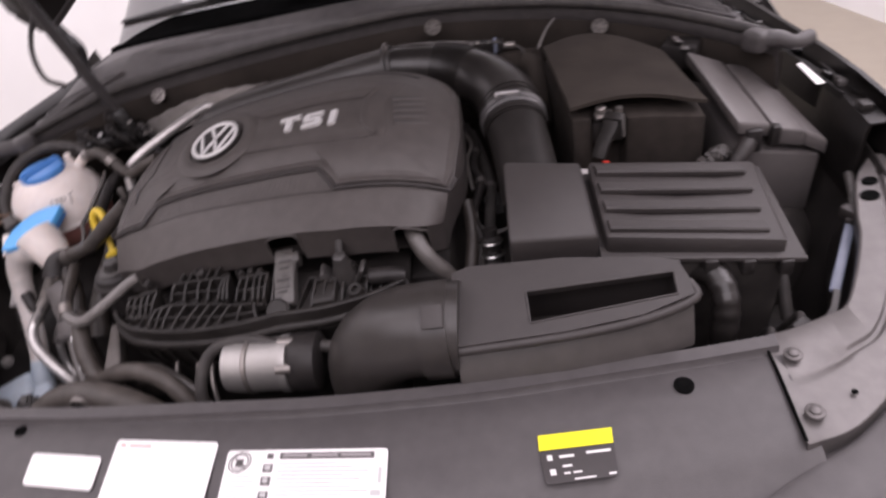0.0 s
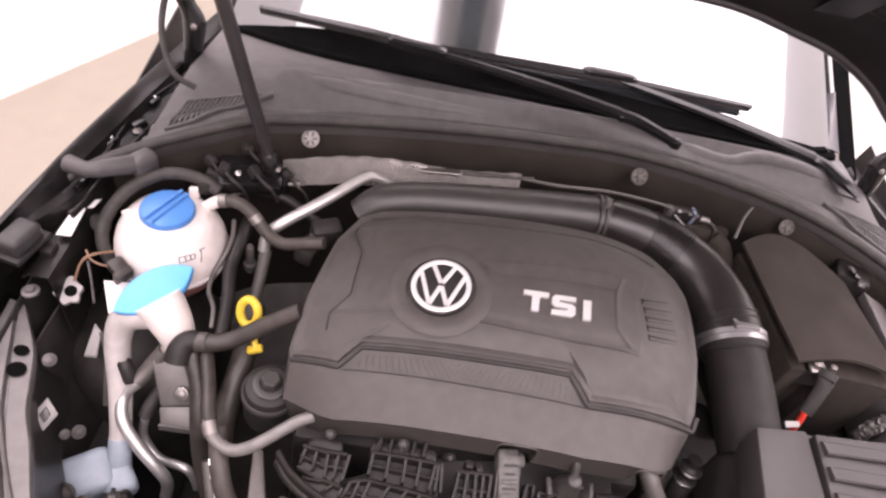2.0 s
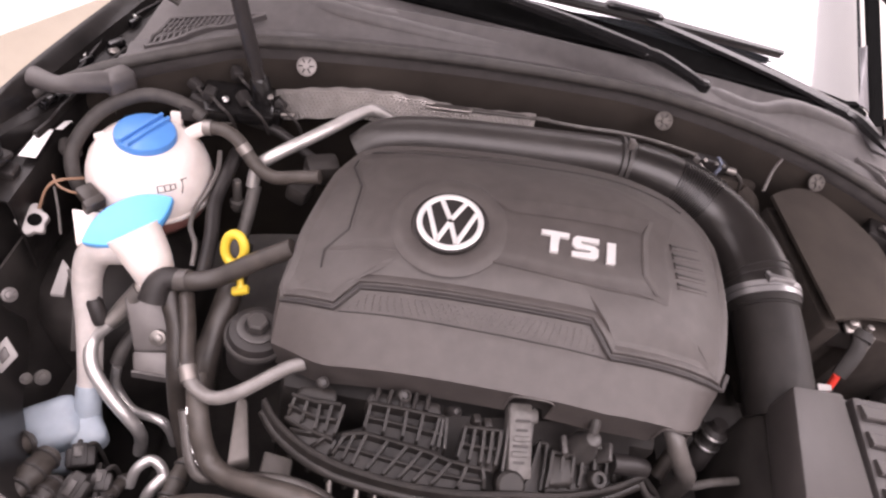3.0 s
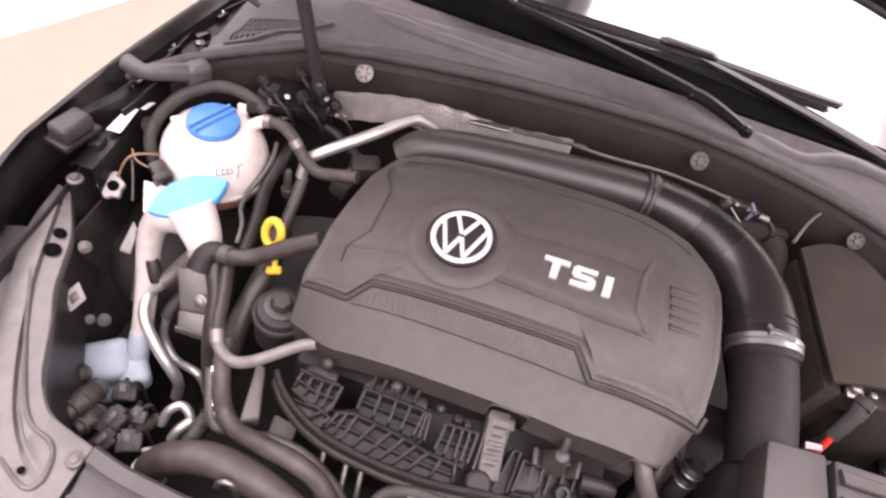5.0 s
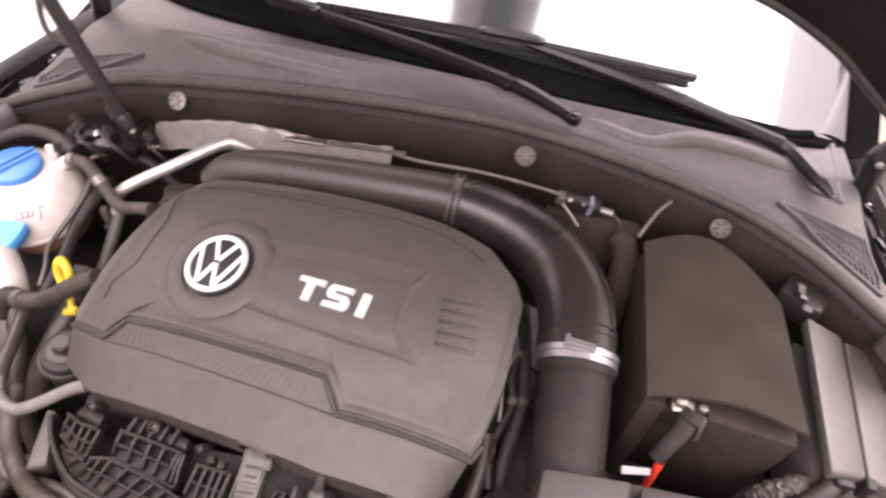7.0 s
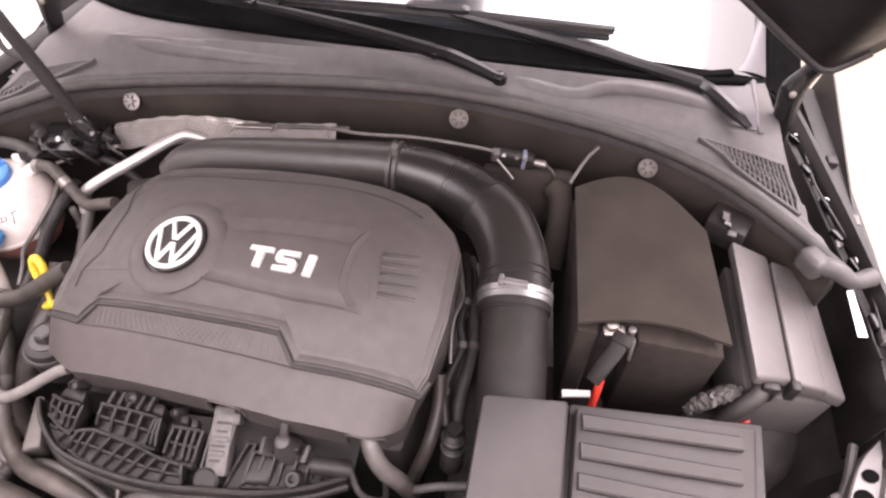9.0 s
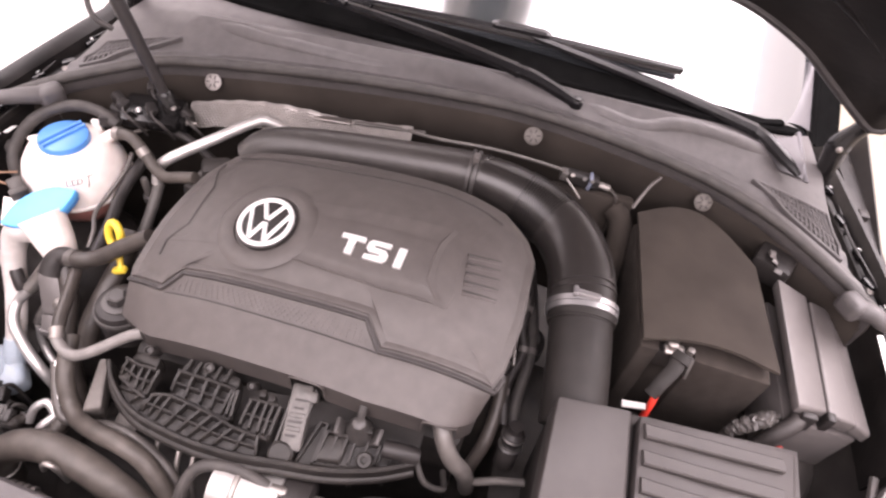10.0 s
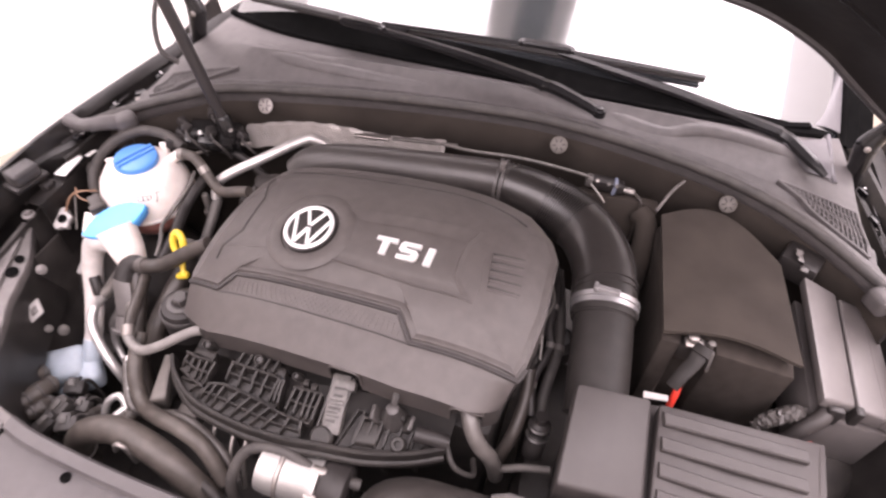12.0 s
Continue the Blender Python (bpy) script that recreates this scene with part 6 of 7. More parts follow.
part("sheet", sheet([[shield_at(i / 40, v) + V(0, 0.004 if v < 0 else 0, 0) for i in range(41)] for v in (-0.06, 0.0, 0.25, 0.5, 0.75, 1.0)], 0.0012), shield_metal, shield)
part("edge_fold", bar([V(-0.205 + 0.06 * k / 4, 0.631 + 0.002 * k / 4, 0.870 + 0.006 * k / 4) for k in range(5)], 0.012, 0.004), alu_dull, shield, "bright folded edge")
part("edge_strip", bar([V(-0.140 + 0.11 * k / 4, 0.635 + 0.006 * k / 4, 0.876 + 0.010 * k / 4) for k in range(5)], 0.006, 0.004), cast_grey, shield)
bm = bmesh.new()
for a in range(66):
    for c in range(9):
        p = shield_at((a + 0.5 * (c % 2) + 0.3) / 67, (c + 0.6) / 9.2)
        base = [bm.verts.new(p + V(0.0026 * x, -0.0007 * y, -0.0024 * y) + V(0, -0.0004, 0.0001)) for x, y in ((1, 0), (0, 1), (-1, 0), (0, -1))]
        t = bm.verts.new(p + V(0, -0.0022, 0.0008))
        for k in range(4):
            bm.faces.new((base[k], base[(k + 1) % 4], t))
part("dimple_field", bm, shield_metal, shield, smooth=False)

# ---------------------------------------------------------------- smaller things, hood side and wings
for sx, pts in ((-1, [(-0.575, 0.530, 0.872), (-0.600, 0.505, 0.880), (-0.625, 0.488, 0.882), (-0.655, 0.495, 0.880)]), (1, [(0.600, 0.530, 0.872), (0.625, 0.520, 0.876), (0.645, 0.512, 0.870), (0.672, 0.525, 0.868)])):
    st = thing("rubber_stop", pts[1], "grey rubber hood stop at the end of the cowl seal", "rubber stop", "rubber stops at the cowl ends")
    part("stop_body", tube(pts, [0.014, 0.012, 0.010, 0.012], seg=14), cowl_grey, st)
    part("stop_head", block(pts[0], (0.028, 0.036, 0.032), 0.009, (0, 0, 35 * sx), seg=3), cowl_grey, st)
for p, rz in (((-0.668, 0.386, 0.850), -12),):
    bb = thing("bump_block", p, "grey rubber hood bump block on the fender edge", "bump block", "bump blocks on the fenders")
    part("block", block(p, (0.030, 0.046, 0.024), 0.006, (0, 0, rz), seg=3), fender_rubber, bb)
    part("base", block((p[0], p[1], p[2] - 0.014), (0.036, 0.058, 0.008), 0.002, (0, 0, rz)), duct_black, bb)
tg = thing("paper_tag", (-0.634, 0.44, 0.83), "torn white paper tag on the inner wing", "tag")
part("tag", prism([(-0.647, 0.419, 0.827), (-0.629, 0.421, 0.827), (-0.633, 0.471, 0.827), (-0.647, 0.469, 0.827)], 0.001, 0.0), sticker_white, tg, smooth=False)
part("tag_fold", prism([(-0.632, 0.474, 0.8265), (-0.625, 0.476, 0.8265), (-0.622, 0.494, 0.8265), (-0.629, 0.490, 0.8265)], 0.001, 0.0), sticker_white, tg, smooth=False)
tg = thing("paper_tag", (0.675, 0.50, 0.80), "narrow white paper tag on the inner wing", "tag")
part("tag", prism([(0.664, 0.462, 0.826), (0.676, 0.464, 0.826), (0.672, 0.535, 0.826), (0.664, 0.532, 0.826)], 0.001, 0.0), sticker_white, tg, smooth=False)

# rubbed upper rails of the inner wings
for sx in (-1, 1):
    rl = thing("wing_rail", (sx * 0.63, 0.5, 0.8), "black painted upper rail of the inner wing", "wing rail")
    rows = []
    for dx, z in ((0.0, 0.70), (0.003, 0.80), (0.006, 0.814), (0.030, 0.815), (0.040, 0.806)):
        rows.append([V(sx * ((0.625 if sx < 0 else 0.684) + dx - 0.03 * max(0, (y - 0.6) / 0.4)), y, z + 0.03 * (y - 0.35)) for y in [0.36 + 0.6 * i / 16 for i in range(17)]])
    part("rail", sheet(rows, 0.003), gutter_black, rl)
    for i, y in enumerate((0.40, 0.47, 0.55, 0.66, 0.78)):
        part("clip", block((sx * ((0.648 if sx < 0 else 0.70) - 0.03 * max(0, (y - 0.6) / 0.4)), y, 0.818 + 0.03 * (y - 0.35)), (0.016, 0.020, 0.012), 0.003), steel_grey if i % 2 else duct_black, rl)

# strut tower wells
for sx in (-1, 1):
    tw = thing("strut_tower", (sx * 0.56, 0.42, 0.5), "black strut tower in the wheel well", "strut tower")
    part("dome", lathe([(0.12, -0.25), (0.115, 0.0), (0.10, 0.03), (0.07, 0.045), (0.03, 0.05), (0, 0.05)], 28, pose(sx * 0.56, 0.43, 0.62)), dark_void, tw)
    part("well", block((sx * 0.60, 0.28, 0.44), (0.10, 0.16, 0.20), 0.03), dark_void, tw)

# wiring by the coolant tank
wr2 = thing("wiring_plug", (-0.62, 0.37, 0.78), "bare grey plug with copper-coloured wires", "plug")
ring = []
for k in range(24):
    a = 2 * math.pi * k / 24
    r = 0.0155 + 0.0022 * math.cos(6 * a)
    ring.append((r * math.cos(a), 1.15 * r * math.sin(a), 0.0))
bm = prism(ring, 0.016, 0.002)
FACE = aim((-0.622, 0.373, 0.778), (0.25, -0.45, 0.85))
bm.transform(FACE)
part("plug_shell", bm, pale_plastic, wr2)
# black disc paints the dark of the plug's opening
part("plug_socket", lathe([(0.0075, 0.0005), (0.0065, 0.0012), (0, 0.0008)], 14, FACE @ pose(0.003, -0.002, 0.0)), flat_black, wr2)
for pts, m in (([(-0.617, 0.385, 0.784), (-0.614, 0.398, 0.800), (-0.606, 0.410, 0.808), (-0.585, 0.428, 0.802)], wire_copper), ([(-0.618, 0.384, 0.784), (-0.612, 0.400, 0.804), (-0.600, 0.412, 0.809), (-0.582, 0.426, 0.804)], wire_copper), ([(-0.612, 0.416, 0.810), (-0.602, 0.405, 0.807), (-0.588, 0.400, 0.806), (-0.575, 0.402, 0.803)], wire_copper), ([(-0.606, 0.404, 0.804), (-0.596, 0.385, 0.790), (-0.588, 0.365, 0.770)], hose_grey)):
    part("wire", tube(pts, 0.0015, seg=6), m, wr2)
part("second_plug", join(block((-0.568, 0.404, 0.800), (0.026, 0.020, 0.016), 0.003, (0, 15, -35)), block((-0.560, 0.396, 0.797), (0.010, 0.024, 0.019), 0.002, (0, 15, -35))), hose_brown, wr2, "black plug half")
wbo = part("wing_stud", lathe([(0.010, 0), (0.010, 0.003), (0.006, 0.004), (0.005, 0.008), (0, 0.008)], 16, pose(-0.648, 0.346, 0.800)), steel_grey)
tagged(wbo, "pale grey stud on the edge of the inner wing", "stud")

dn = thing("square_nut", (-0.622, 0.252, 0.68), "pale grey square clip on the inner wing", "clip")
bm = prism([(0.0, -0.021, 0.0), (0.014, 0.0, 0.0), (0.0, 0.021, 0.0), (-0.014, 0.0, 0.0)], 0.006, 0.002)
bm.transform(aim((-0.610, 0.246, 0.692), (0.35, -0.55, 0.76), -20))
part("nut", bm, pale_plastic, dn)
bm = prism([(0.0, -0.010, 0.0), (0.006, 0.0, 0.0), (0.0, 0.010, 0.0), (-0.006, 0.0, 0.0)], 0.003, 0.001)
bm.transform(aim((-0.610, 0.246, 0.692), (0.35, -0.55, 0.76), -20) @ pose(0, 0, 0.002))
part("nut_centre", bm, steel_grey, dn)
for (x, y, z), r, m in (((-0.621, 0.299, 0.730), 0.0085, steel_grey), ((-0.589, 0.237, 0.664), 0.0065, cast_grey), ((-0.584, 0.253, 0.641), 0.0090, cast_grey)):
    b = bolt("wing_bolt", (x, y, z), (0.6, -0.4, 0.7), r, m)
    tagged(b, "dull steel bolt on the inner wing", "bolt", "bolts on the inner wing")
wall_l = thing("wing_liner", (-0.62, 0.30, 0.60), "dark plastic liner on the inner wing", "liner")
rows = [[V(-0.646 + 0.10 * (0.76 - z) ** 1.5 + 0.9 * max(0, 0.24 - y) ** 1.3, y, z) for y in [0.12 + 0.30 * i / 12 for i in range(13)]] for z in (0.52, 0.58, 0.64, 0.70, 0.735)]
part("liner", sheet(rows, 0.003), dark_void, wall_l)
hk = thing("retaining_clip", (-0.60, 0.36, 0.69), "pale grey bent retaining clip beside the filler tube", "clip")
part("clip_blade", prism([(-0.606, 0.338, 0.686), (-0.590, 0.340, 0.686), (-0.588, 0.362, 0.712), (-0.600, 0.372, 0.716)], 0.006, 0.0015), pale_plastic, hk)
part("clip_leg", bar([(-0.586, 0.362, 0.712), (-0.576, 0.345, 0.690), (-0.572, 0.32, 0.660), (-0.570, 0.30, 0.63)], 0.010, 0.004), cast_grey, hk)

# bracket below the filler neck
fb = thing("steel_bracket", (-0.47, 0.30, 0.68), "dull grey steel bracket below the filler neck", "bracket")
part("plate", prism([(-0.506, 0.321, 0.735), (-0.457, 0.330, 0.736), (-0.441, 0.288, 0.692), (-0.484, 0.280, 0.690)], 0.006, 0.002), steel_grey, fb)
part("foot", prism([(-0.486, 0.279, 0.690), (-0.440, 0.286, 0.692), (-0.424, 0.264, 0.672), (-0.480, 0.262, 0.676)], 0.006, 0.002), steel_grey, fb)
part("flange", bar([(-0.455, 0.332, 0.742), (-0.440, 0.291, 0.700), (-0.424, 0.266, 0.678)], 0.004, 0.014), steel_grey, fb)
part("lower_flange", bar([(-0.482, 0.261, 0.672), (-0.424, 0.263, 0.668)], 0.003, 0.012), steel_grey, fb)
bolt("bolt", (-0.460, 0.293, 0.706), (0, -0.7, 0.7), 0.0095, alu_dull, fb)
pc = part("plug_cap", lathe([(0.008, -0.004), (0.009, 0.002), (0.009, 0.024), (0.007, 0.027), (0.005, 0.027), (0.004, 0.022), (0, 0.022)], 16, aim((-0.530, 0.305, 0.702), (-0.35, 0.45, 0.75))), duct_black)
tagged(pc, "small black plastic plug cap on the filler tube", "plug cap")

# lower corner by the headlamp: plugs, stubs and loops
for k, (p, q, r) in enumerate((((-0.536, 0.172, 0.636), (-0.549, 0.114, 0.650), 0.0150), ((-0.514, 0.143, 0.638), (-0.526, 0.104, 0.650), 0.0120), ((-0.566, 0.186, 0.625), (-0.588, 0.150, 0.640), 0.0140), ((-0.474, 0.129, 0.622), (-0.460, 0.170, 0.598), 0.0085), ((-0.400, 0.196, 0.612), (-0.408, 0.138, 0.612), 0.0120))):
    cy = thing("round_connector", p, "brown-grey ribbed round connector beside the headlamp", "connector", "round connectors beside the headlamp")
    p, q = Vector(p), Vector(q)
    m, L = aim(p, q - p), (q - p).length
    part("shell", lathe([(0.6 * r, 0), (0.9 * r, 0.004), (0.9 * r, 0.30 * L), (r, 0.34 * L), (r, 0.62 * L), (0.88 * r, 0.66 * L), (0.88 * r, 0.92 * L), (0.7 * r, L), (0, L)], 18, m), hose_brown if k % 2 else hose_dusty, cy)
    for u in (0.16, 0.48, 0.80):
        part("ring", lathe([(0.96 * r, u * L - 0.002), (1.07 * r, u * L - 0.001), (1.07 * r, u * L + 0.001), (0.96 * r, u * L + 0.002)], 18, m), plug_dark, cy)
for k, (x, y, z, a, b, c, rz) in enumerate(((-0.511, 0.176, 0.618, 0.030, 0.022, 0.030, 20), (-0.497, 0.132, 0.636, 0.026, 0.034, 0.026, -15), (-0.463, 0.112, 0.645, 0.030, 0.024, 0.028, 25), (-0.487, 0.101, 0.652, 0.024, 0.030, 0.024, -25), (-0.572, 0.140, 0.628, 0.034, 0.030, 0.030, -35), (-0.480, 0.153, 0.618, 0.022, 0.020, 0.024, 10))):
    pg = thing("wiring_plug", (x, y, z - c / 2), "dark plastic plug low beside the headlamp", "plug", "plugs beside the headlamp")
    shell = part("plug_shell", join(block((x, y, z), (a, b, c), 0.004, (18, 8, rz)), block((x, y, z + c * 0.32), (a * 0.55, b * 1.1, c * 0.5), 0.002, (18, 8, rz))), (duct_black, rubber, plug_dark)[k % 3], pg)
    part("latch", block((x, y, z + c * 0.62), (a * 0.3, b * 0.5, 0.004), 0.001, (18, 8, rz)), plug_grey, shell)
    for d in (-0.004, 0.004):
        part("lead", tube([(x + d, y, z), (x - 0.004 + d, y + 0.014, z - 0.002), (x - 0.004 + 2 * d, y + 0.024, z - 0.016), (x + 0.002 + d, y + 0.026, z - 0.08)], 0.0028, seg=8), rubber, pg)
LOOP = [(-0.455, 0.160, 0.600), (-0.450, 0.174, 0.616), (-0.438, 0.184, 0.622), (-0.425, 0.180, 0.620), (-0.416, 0.168, 0.610)]
hose("pipe_loop", LOOP, 0.0062, alu_pipe, "small bent aluminium pipe loop", "pipe")
hose("pipe_branch", [(-0.418, 0.172, 0.614), (-0.428, 0.156, 0.610), (-0.433, 0.146, 0.598)], 0.0070, alu_pipe, "short aluminium pipe branch", "pipe", n=4)
br = hose("braided_hose", [(-0.425, 0.066, 0.632), (-0.405, 0.068, 0.642), (-0.372, 0.066, 0.645), (-0.330, 0.060, 0.640), (-0.30, 0.055, 0.62)], 0.0070, rubber, "thin black hose with silver crimped end")
for x in (-0.396, -0.386, -0.376, -0.366):
    part("crimp", tube([(x, 0.066, 0.645), (x + 0.006, 0.0655, 0.645)], 0.0092, n=1, seg=14), alu_dull, br, "ribbed metal crimp")
hose("coolant_hose", [(-0.455, 0.325, 0.755), (-0.437, 0.295, 0.73), (-0.428, 0.26, 0.70), (-0.42, 0.235, 0.65), (-0.40, 0.20, 0.58)], 0.012, hose_brown, "thick brown hose behind the filler neck")
hose("coolant_hose", [(-0.395, 0.40, 0.775), (-0.392, 0.36, 0.752), (-0.395, 0.32, 0.735), (-0.400, 0.28, 0.71), (-0.40, 0.25, 0.68)], 0.015, hose_brown, "thick dark hose beside the dipstick")
hose("oil_pipe", [(-0.436, 0.53, 0.80), (-0.436, 0.49, 0.80), (-0.440, 0.45, 0.785), (-0.430, 0.40, 0.775), (-0.424, 0.35, 0.765)], 0.009, duct_black, "narrow black hose running past the coolant tank")
pl2 = thing("engine_bracket", (-0.33, 0.19, 0.66), "dull grey cast bracket in front of the engine", "bracket")
part("leg", prism([(-0.352, 0.228, 0.722), (-0.340, 0.230, 0.722), (-0.322, 0.172, 0.698), (-0.344, 0.162, 0.698)], 0.03, 0.004), washer_dull, pl2)
part("pad", prism([(-0.312, 0.195, 0.675), (-0.278, 0.190, 0.675), (-0.278, 0.160, 0.668), (-0.312, 0.163, 0.668)], 0.03, 0.003), washer_dull, pl2, "pale plastic pad")
for i, x in enumerate((-0.235, -0.205, -0.185)):
    hose("fuel_line", [(x, 0.165, 0.70), (x + 0.004, 0.135, 0.68), (x + 0.012, 0.11, 0.64)], 0.0035, alu_dull, "thin metal line under the manifold", "pipe", n=5)
# sleeve cable arching over the throttle housing
hose("sleeved_cable", [(-0.160, 0.075, 0.66), (-0.165, 0.090, 0.72), (-0.150, 0.120, 0.755), (-0.105, 0.128, 0.766), (-0.05, 0.120, 0.756), (0.0, 0.125, 0.745)], 0.0075, rubber, "black sleeved cable arching over the throttle housing", "cable")
hose("sleeved_cable", [(-0.25, 0.08, 0.66), (-0.22, 0.085, 0.68), (-0.19, 0.075, 0.68), (-0.17, 0.06, 0.65)], 0.007, rubber, "black sleeved cable beside the radiator", "cable")

# right front corner of the engine
BREATHER = [(0.100, 0.250, 0.826), (0.109, 0.222, 0.823), (0.119, 0.206, 0.811), (0.131, 0.198, 0.795), (0.145, 0.197, 0.776), (0.154, 0.20, 0.745), (0.158, 0.205, 0.71)]
hose("breather_hose", BREATHER, 0.0105, hose_grey, "grey-brown breather hose below the cover corner")
hose("breather_hose", [(0.168, 0.33, 0.79), (0.172, 0.30, 0.765), (0.168, 0.26, 0.74), (0.155, 0.23, 0.70)], 0.009, hose_brown, "dark hose down the side of the engine")
hose("metal_pipe", [(0.150, 0.205, 0.735), (0.165, 0.200, 0.748), (0.190, 0.205, 0.757), (0.222, 0.212, 0.757)], 0.005, cast_grey, "thin metal pipe towards the filter box", "pipe")
hose("cable_loop", [(0.085, 0.205, 0.775), (0.105, 0.180, 0.755), (0.13, 0.185, 0.735), (0.125, 0.21, 0.725)], 0.004, rubber, "thin black cable loop", "cable")
hose("wiring_harness", [(0.168, 0.50, 0.815), (0.182, 0.45, 0.81), (0.180, 0.40, 0.80), (0.188, 0.37, 0.79), (0.176, 0.32, 0.775), (0.185, 0.28, 0.755)], 0.006, duct_black, "shiny black wiring harness beside the cover", "cable", bands=(0.3, 0.6, 0.85))
hose("wiring_harness", [(0.175, 0.51, 0.795), (0.192, 0.44, 0.785), (0.20, 0.38, 0.77), (0.195, 0.31, 0.75), (0.205, 0.25, 0.73)], 0.008, rubber, "black taped wiring harness", "cable", bands=(0.5,))
hose("earth_cable", [(0.160, 0.47, 0.83), (0.178, 0.43, 0.822), (0.172, 0.39, 0.815), (0.178, 0.34, 0.80)], 0.0025, alu_dull, "thin bare metal cable", "cable")
sn = thing("coil_sensor", (0.205, 0.27, 0.70), "black sensor stack with small metal rings", "sensor")
part("sensor_body", lathe([(0.014, -0.03), (0.014, 0.0), (0.011, 0.004), (0.011, 0.014), (0.014, 0.018), (0.014, 0.03), (0.009, 0.034), (0.009, 0.044), (0, 0.044)], 16, aim((0.198, 0.255, 0.745), (0, 0.25, 1))), duct_black, sn)
for h in (0.006, 0.024):
    part("ring", lathe([(0.0145, h), (0.0155, h + 0.002), (0.0145, h + 0.004)], 16, aim((0.198, 0.255, 0.745), (0, 0.25, 1))), alu, sn)

# assumed gearbox mass, added to fill and darken the gap under the air tube
gb = thing("gearbox", (0.30, 0.36, 0.4), "assumed gearbox housing below the air tube, coloured dark for shade", "gearbox")
part("housing", block((0.27, 0.33, 0.52), (0.17, 0.26, 0.26), 0.03), dark_void, gb)
part("selector", lathe([(0.03, 0), (0.03, 0.03), (0.02, 0.04), (0, 0.04)], 18, pose(0.20, 0.46, 0.66)), duct_black, gb)

# corrugated drain pipe and parts beside the scoop
hose_obj = thing("corrugated_pipe", (0.45, 0.13, 0.6), "black corrugated pipe beside the air scoop", "pipe")
part("pipe", tube([(0.430, 0.175, 0.765), (0.447, 0.155, 0.772), (0.452, 0.130, 0.755), (0.450, 0.118, 0.715), (0.448, 0.110, 0.64)], 0.0148, 6, seg=16, ribs=(0.35, 1.0, 6, 0.03)), elbow_black, hose_obj)
wash2 = thing("blue_strap", (0.6, 0.2, 0.70), "pale blue plastic strap along the inner wing", "strap")
part("strap", prism([(0.642, 0.275, 0.728), (0.651, 0.268, 0.728), (0.592, 0.165, 0.718), (0.582, 0.171, 0.718)], 0.006, 0.002), strap_blue, wash2)
part("strap_tail", bar([(0.590, 0.168, 0.717), (0.578, 0.145, 0.712), (0.560, 0.125, 0.705)], 0.008, 0.004), film_grey, wash2)
part("strap_stem", tube([(0.646, 0.272, 0.728), (0.665, 0.31, 0.735), (0.68, 0.36, 0.74)], 0.006, seg=8), film_grey, wash2)
part("buckle", block((0.650, 0.285, 0.735), (0.016, 0.022, 0.016), 0.004, (0, 0, 30)), box_black, wash2)
for x, y, z in ((0.54, 0.12, 0.70), (0.50, 0.10, 0.70), (0.585, 0.10, 0.715)):
    pg = thing("wiring_plug", (x, y, z - 0.015), "black plastic plug near the headlamp", "plug", "plugs beside the headlamp")
    part("plug_shell", block((x, y, z), (0.026, 0.036, 0.026), 0.005, (20, 0, 40)), duct_black, pg)
    part("lead", tube([(x, y + 0.015, z), (x + 0.01, y + 0.04, z - 0.01), (x, y + 0.06, z - 0.06)], 0.005, seg=8), rubber, pg)
hose("battery_hose", [(0.555, 0.34, 0.73), (0.562, 0.30, 0.72), (0.558, 0.25, 0.70), (0.56, 0.2, 0.64)], 0.008, rubber, "black hose behind the filter box")

# foil-wrapped cable and leads by the fuse box
fo = thing("foil_sleeve", (0.51, 0.37, 0.76), "crinkled clear film sleeve between battery and fuse box", "cable sleeve")
bm = tube([(0.470, 0.352, 0.765), (0.490, 0.360, 0.785), (0.512, 0.372, 0.792), (0.530, 0.385, 0.780)], [0.007, 0.010, 0.010, 0.007], 10, seg=14)
for v in bm.verts:
    v.co += Vector((random.uniform(-1, 1), random.uniform(-1, 1), random.uniform(-1, 1))) * 0.0022
part("sleeve", bm, film_grey, fo, smooth=False)
hose("battery_cable", [(0.515, 0.352, 0.74), (0.530, 0.362, 0.775), (0.545, 0.372, 0.795), (0.552, 0.385, 0.80)], 0.011, box_black, "thick dark cable into the fuse box", "cable")
hose("red_lead", [(0.546, 0.362, 0.735), (0.551, 0.364, 0.742), (0.556, 0.366, 0.742)], 0.003, dark_red, "short red cable end below the fuse box", "cable", n=4)
part("latch", block((0.586, 0.386, 0.800), (0.012, 0.014, 0.030), 0.003), duct_black, fuse)
part("front_clip", block((0.556, 0.378, 0.800), (0.020, 0.010, 0.034), 0.003), duct_black, fuse)
rel = thing("relay_block", (0.52, 0.60, 0.82), "black relay block with pale fixing behind the battery", "relay")
part("relay", block((0.515, 0.602, 0.838), (0.055, 0.045, 0.04), 0.006, (0, 0, -25)), duct_black, rel)
part("fixing", block((0.507, 0.606, 0.859), (0.012, 0.009, 0.005), 0.002, (10, 0, 20)), film_grey, rel)
part("fixing", block((0.512, 0.572, 0.858), (0.013, 0.009, 0.004), 0.002, (20, 10, -10)), film_grey, rel)

fl = thing("plastic_film", (0.50, 0.59, 0.83), "crumpled pale grey plastic film behind the fuse box", "film")
bm = sheet([[V(0.500 + 0.008 * a, 0.578 + 0.006 * b, 0.868 - 0.008 * a + 0.004 * (a % 2)) + V(random.uniform(-1, 1), random.uniform(-1, 1), random.uniform(-1, 1)) * 0.0025 for b in range(5)] for a in range(4)], 0.0008)
part("film", bm, connector_grey, fl, smooth=False)

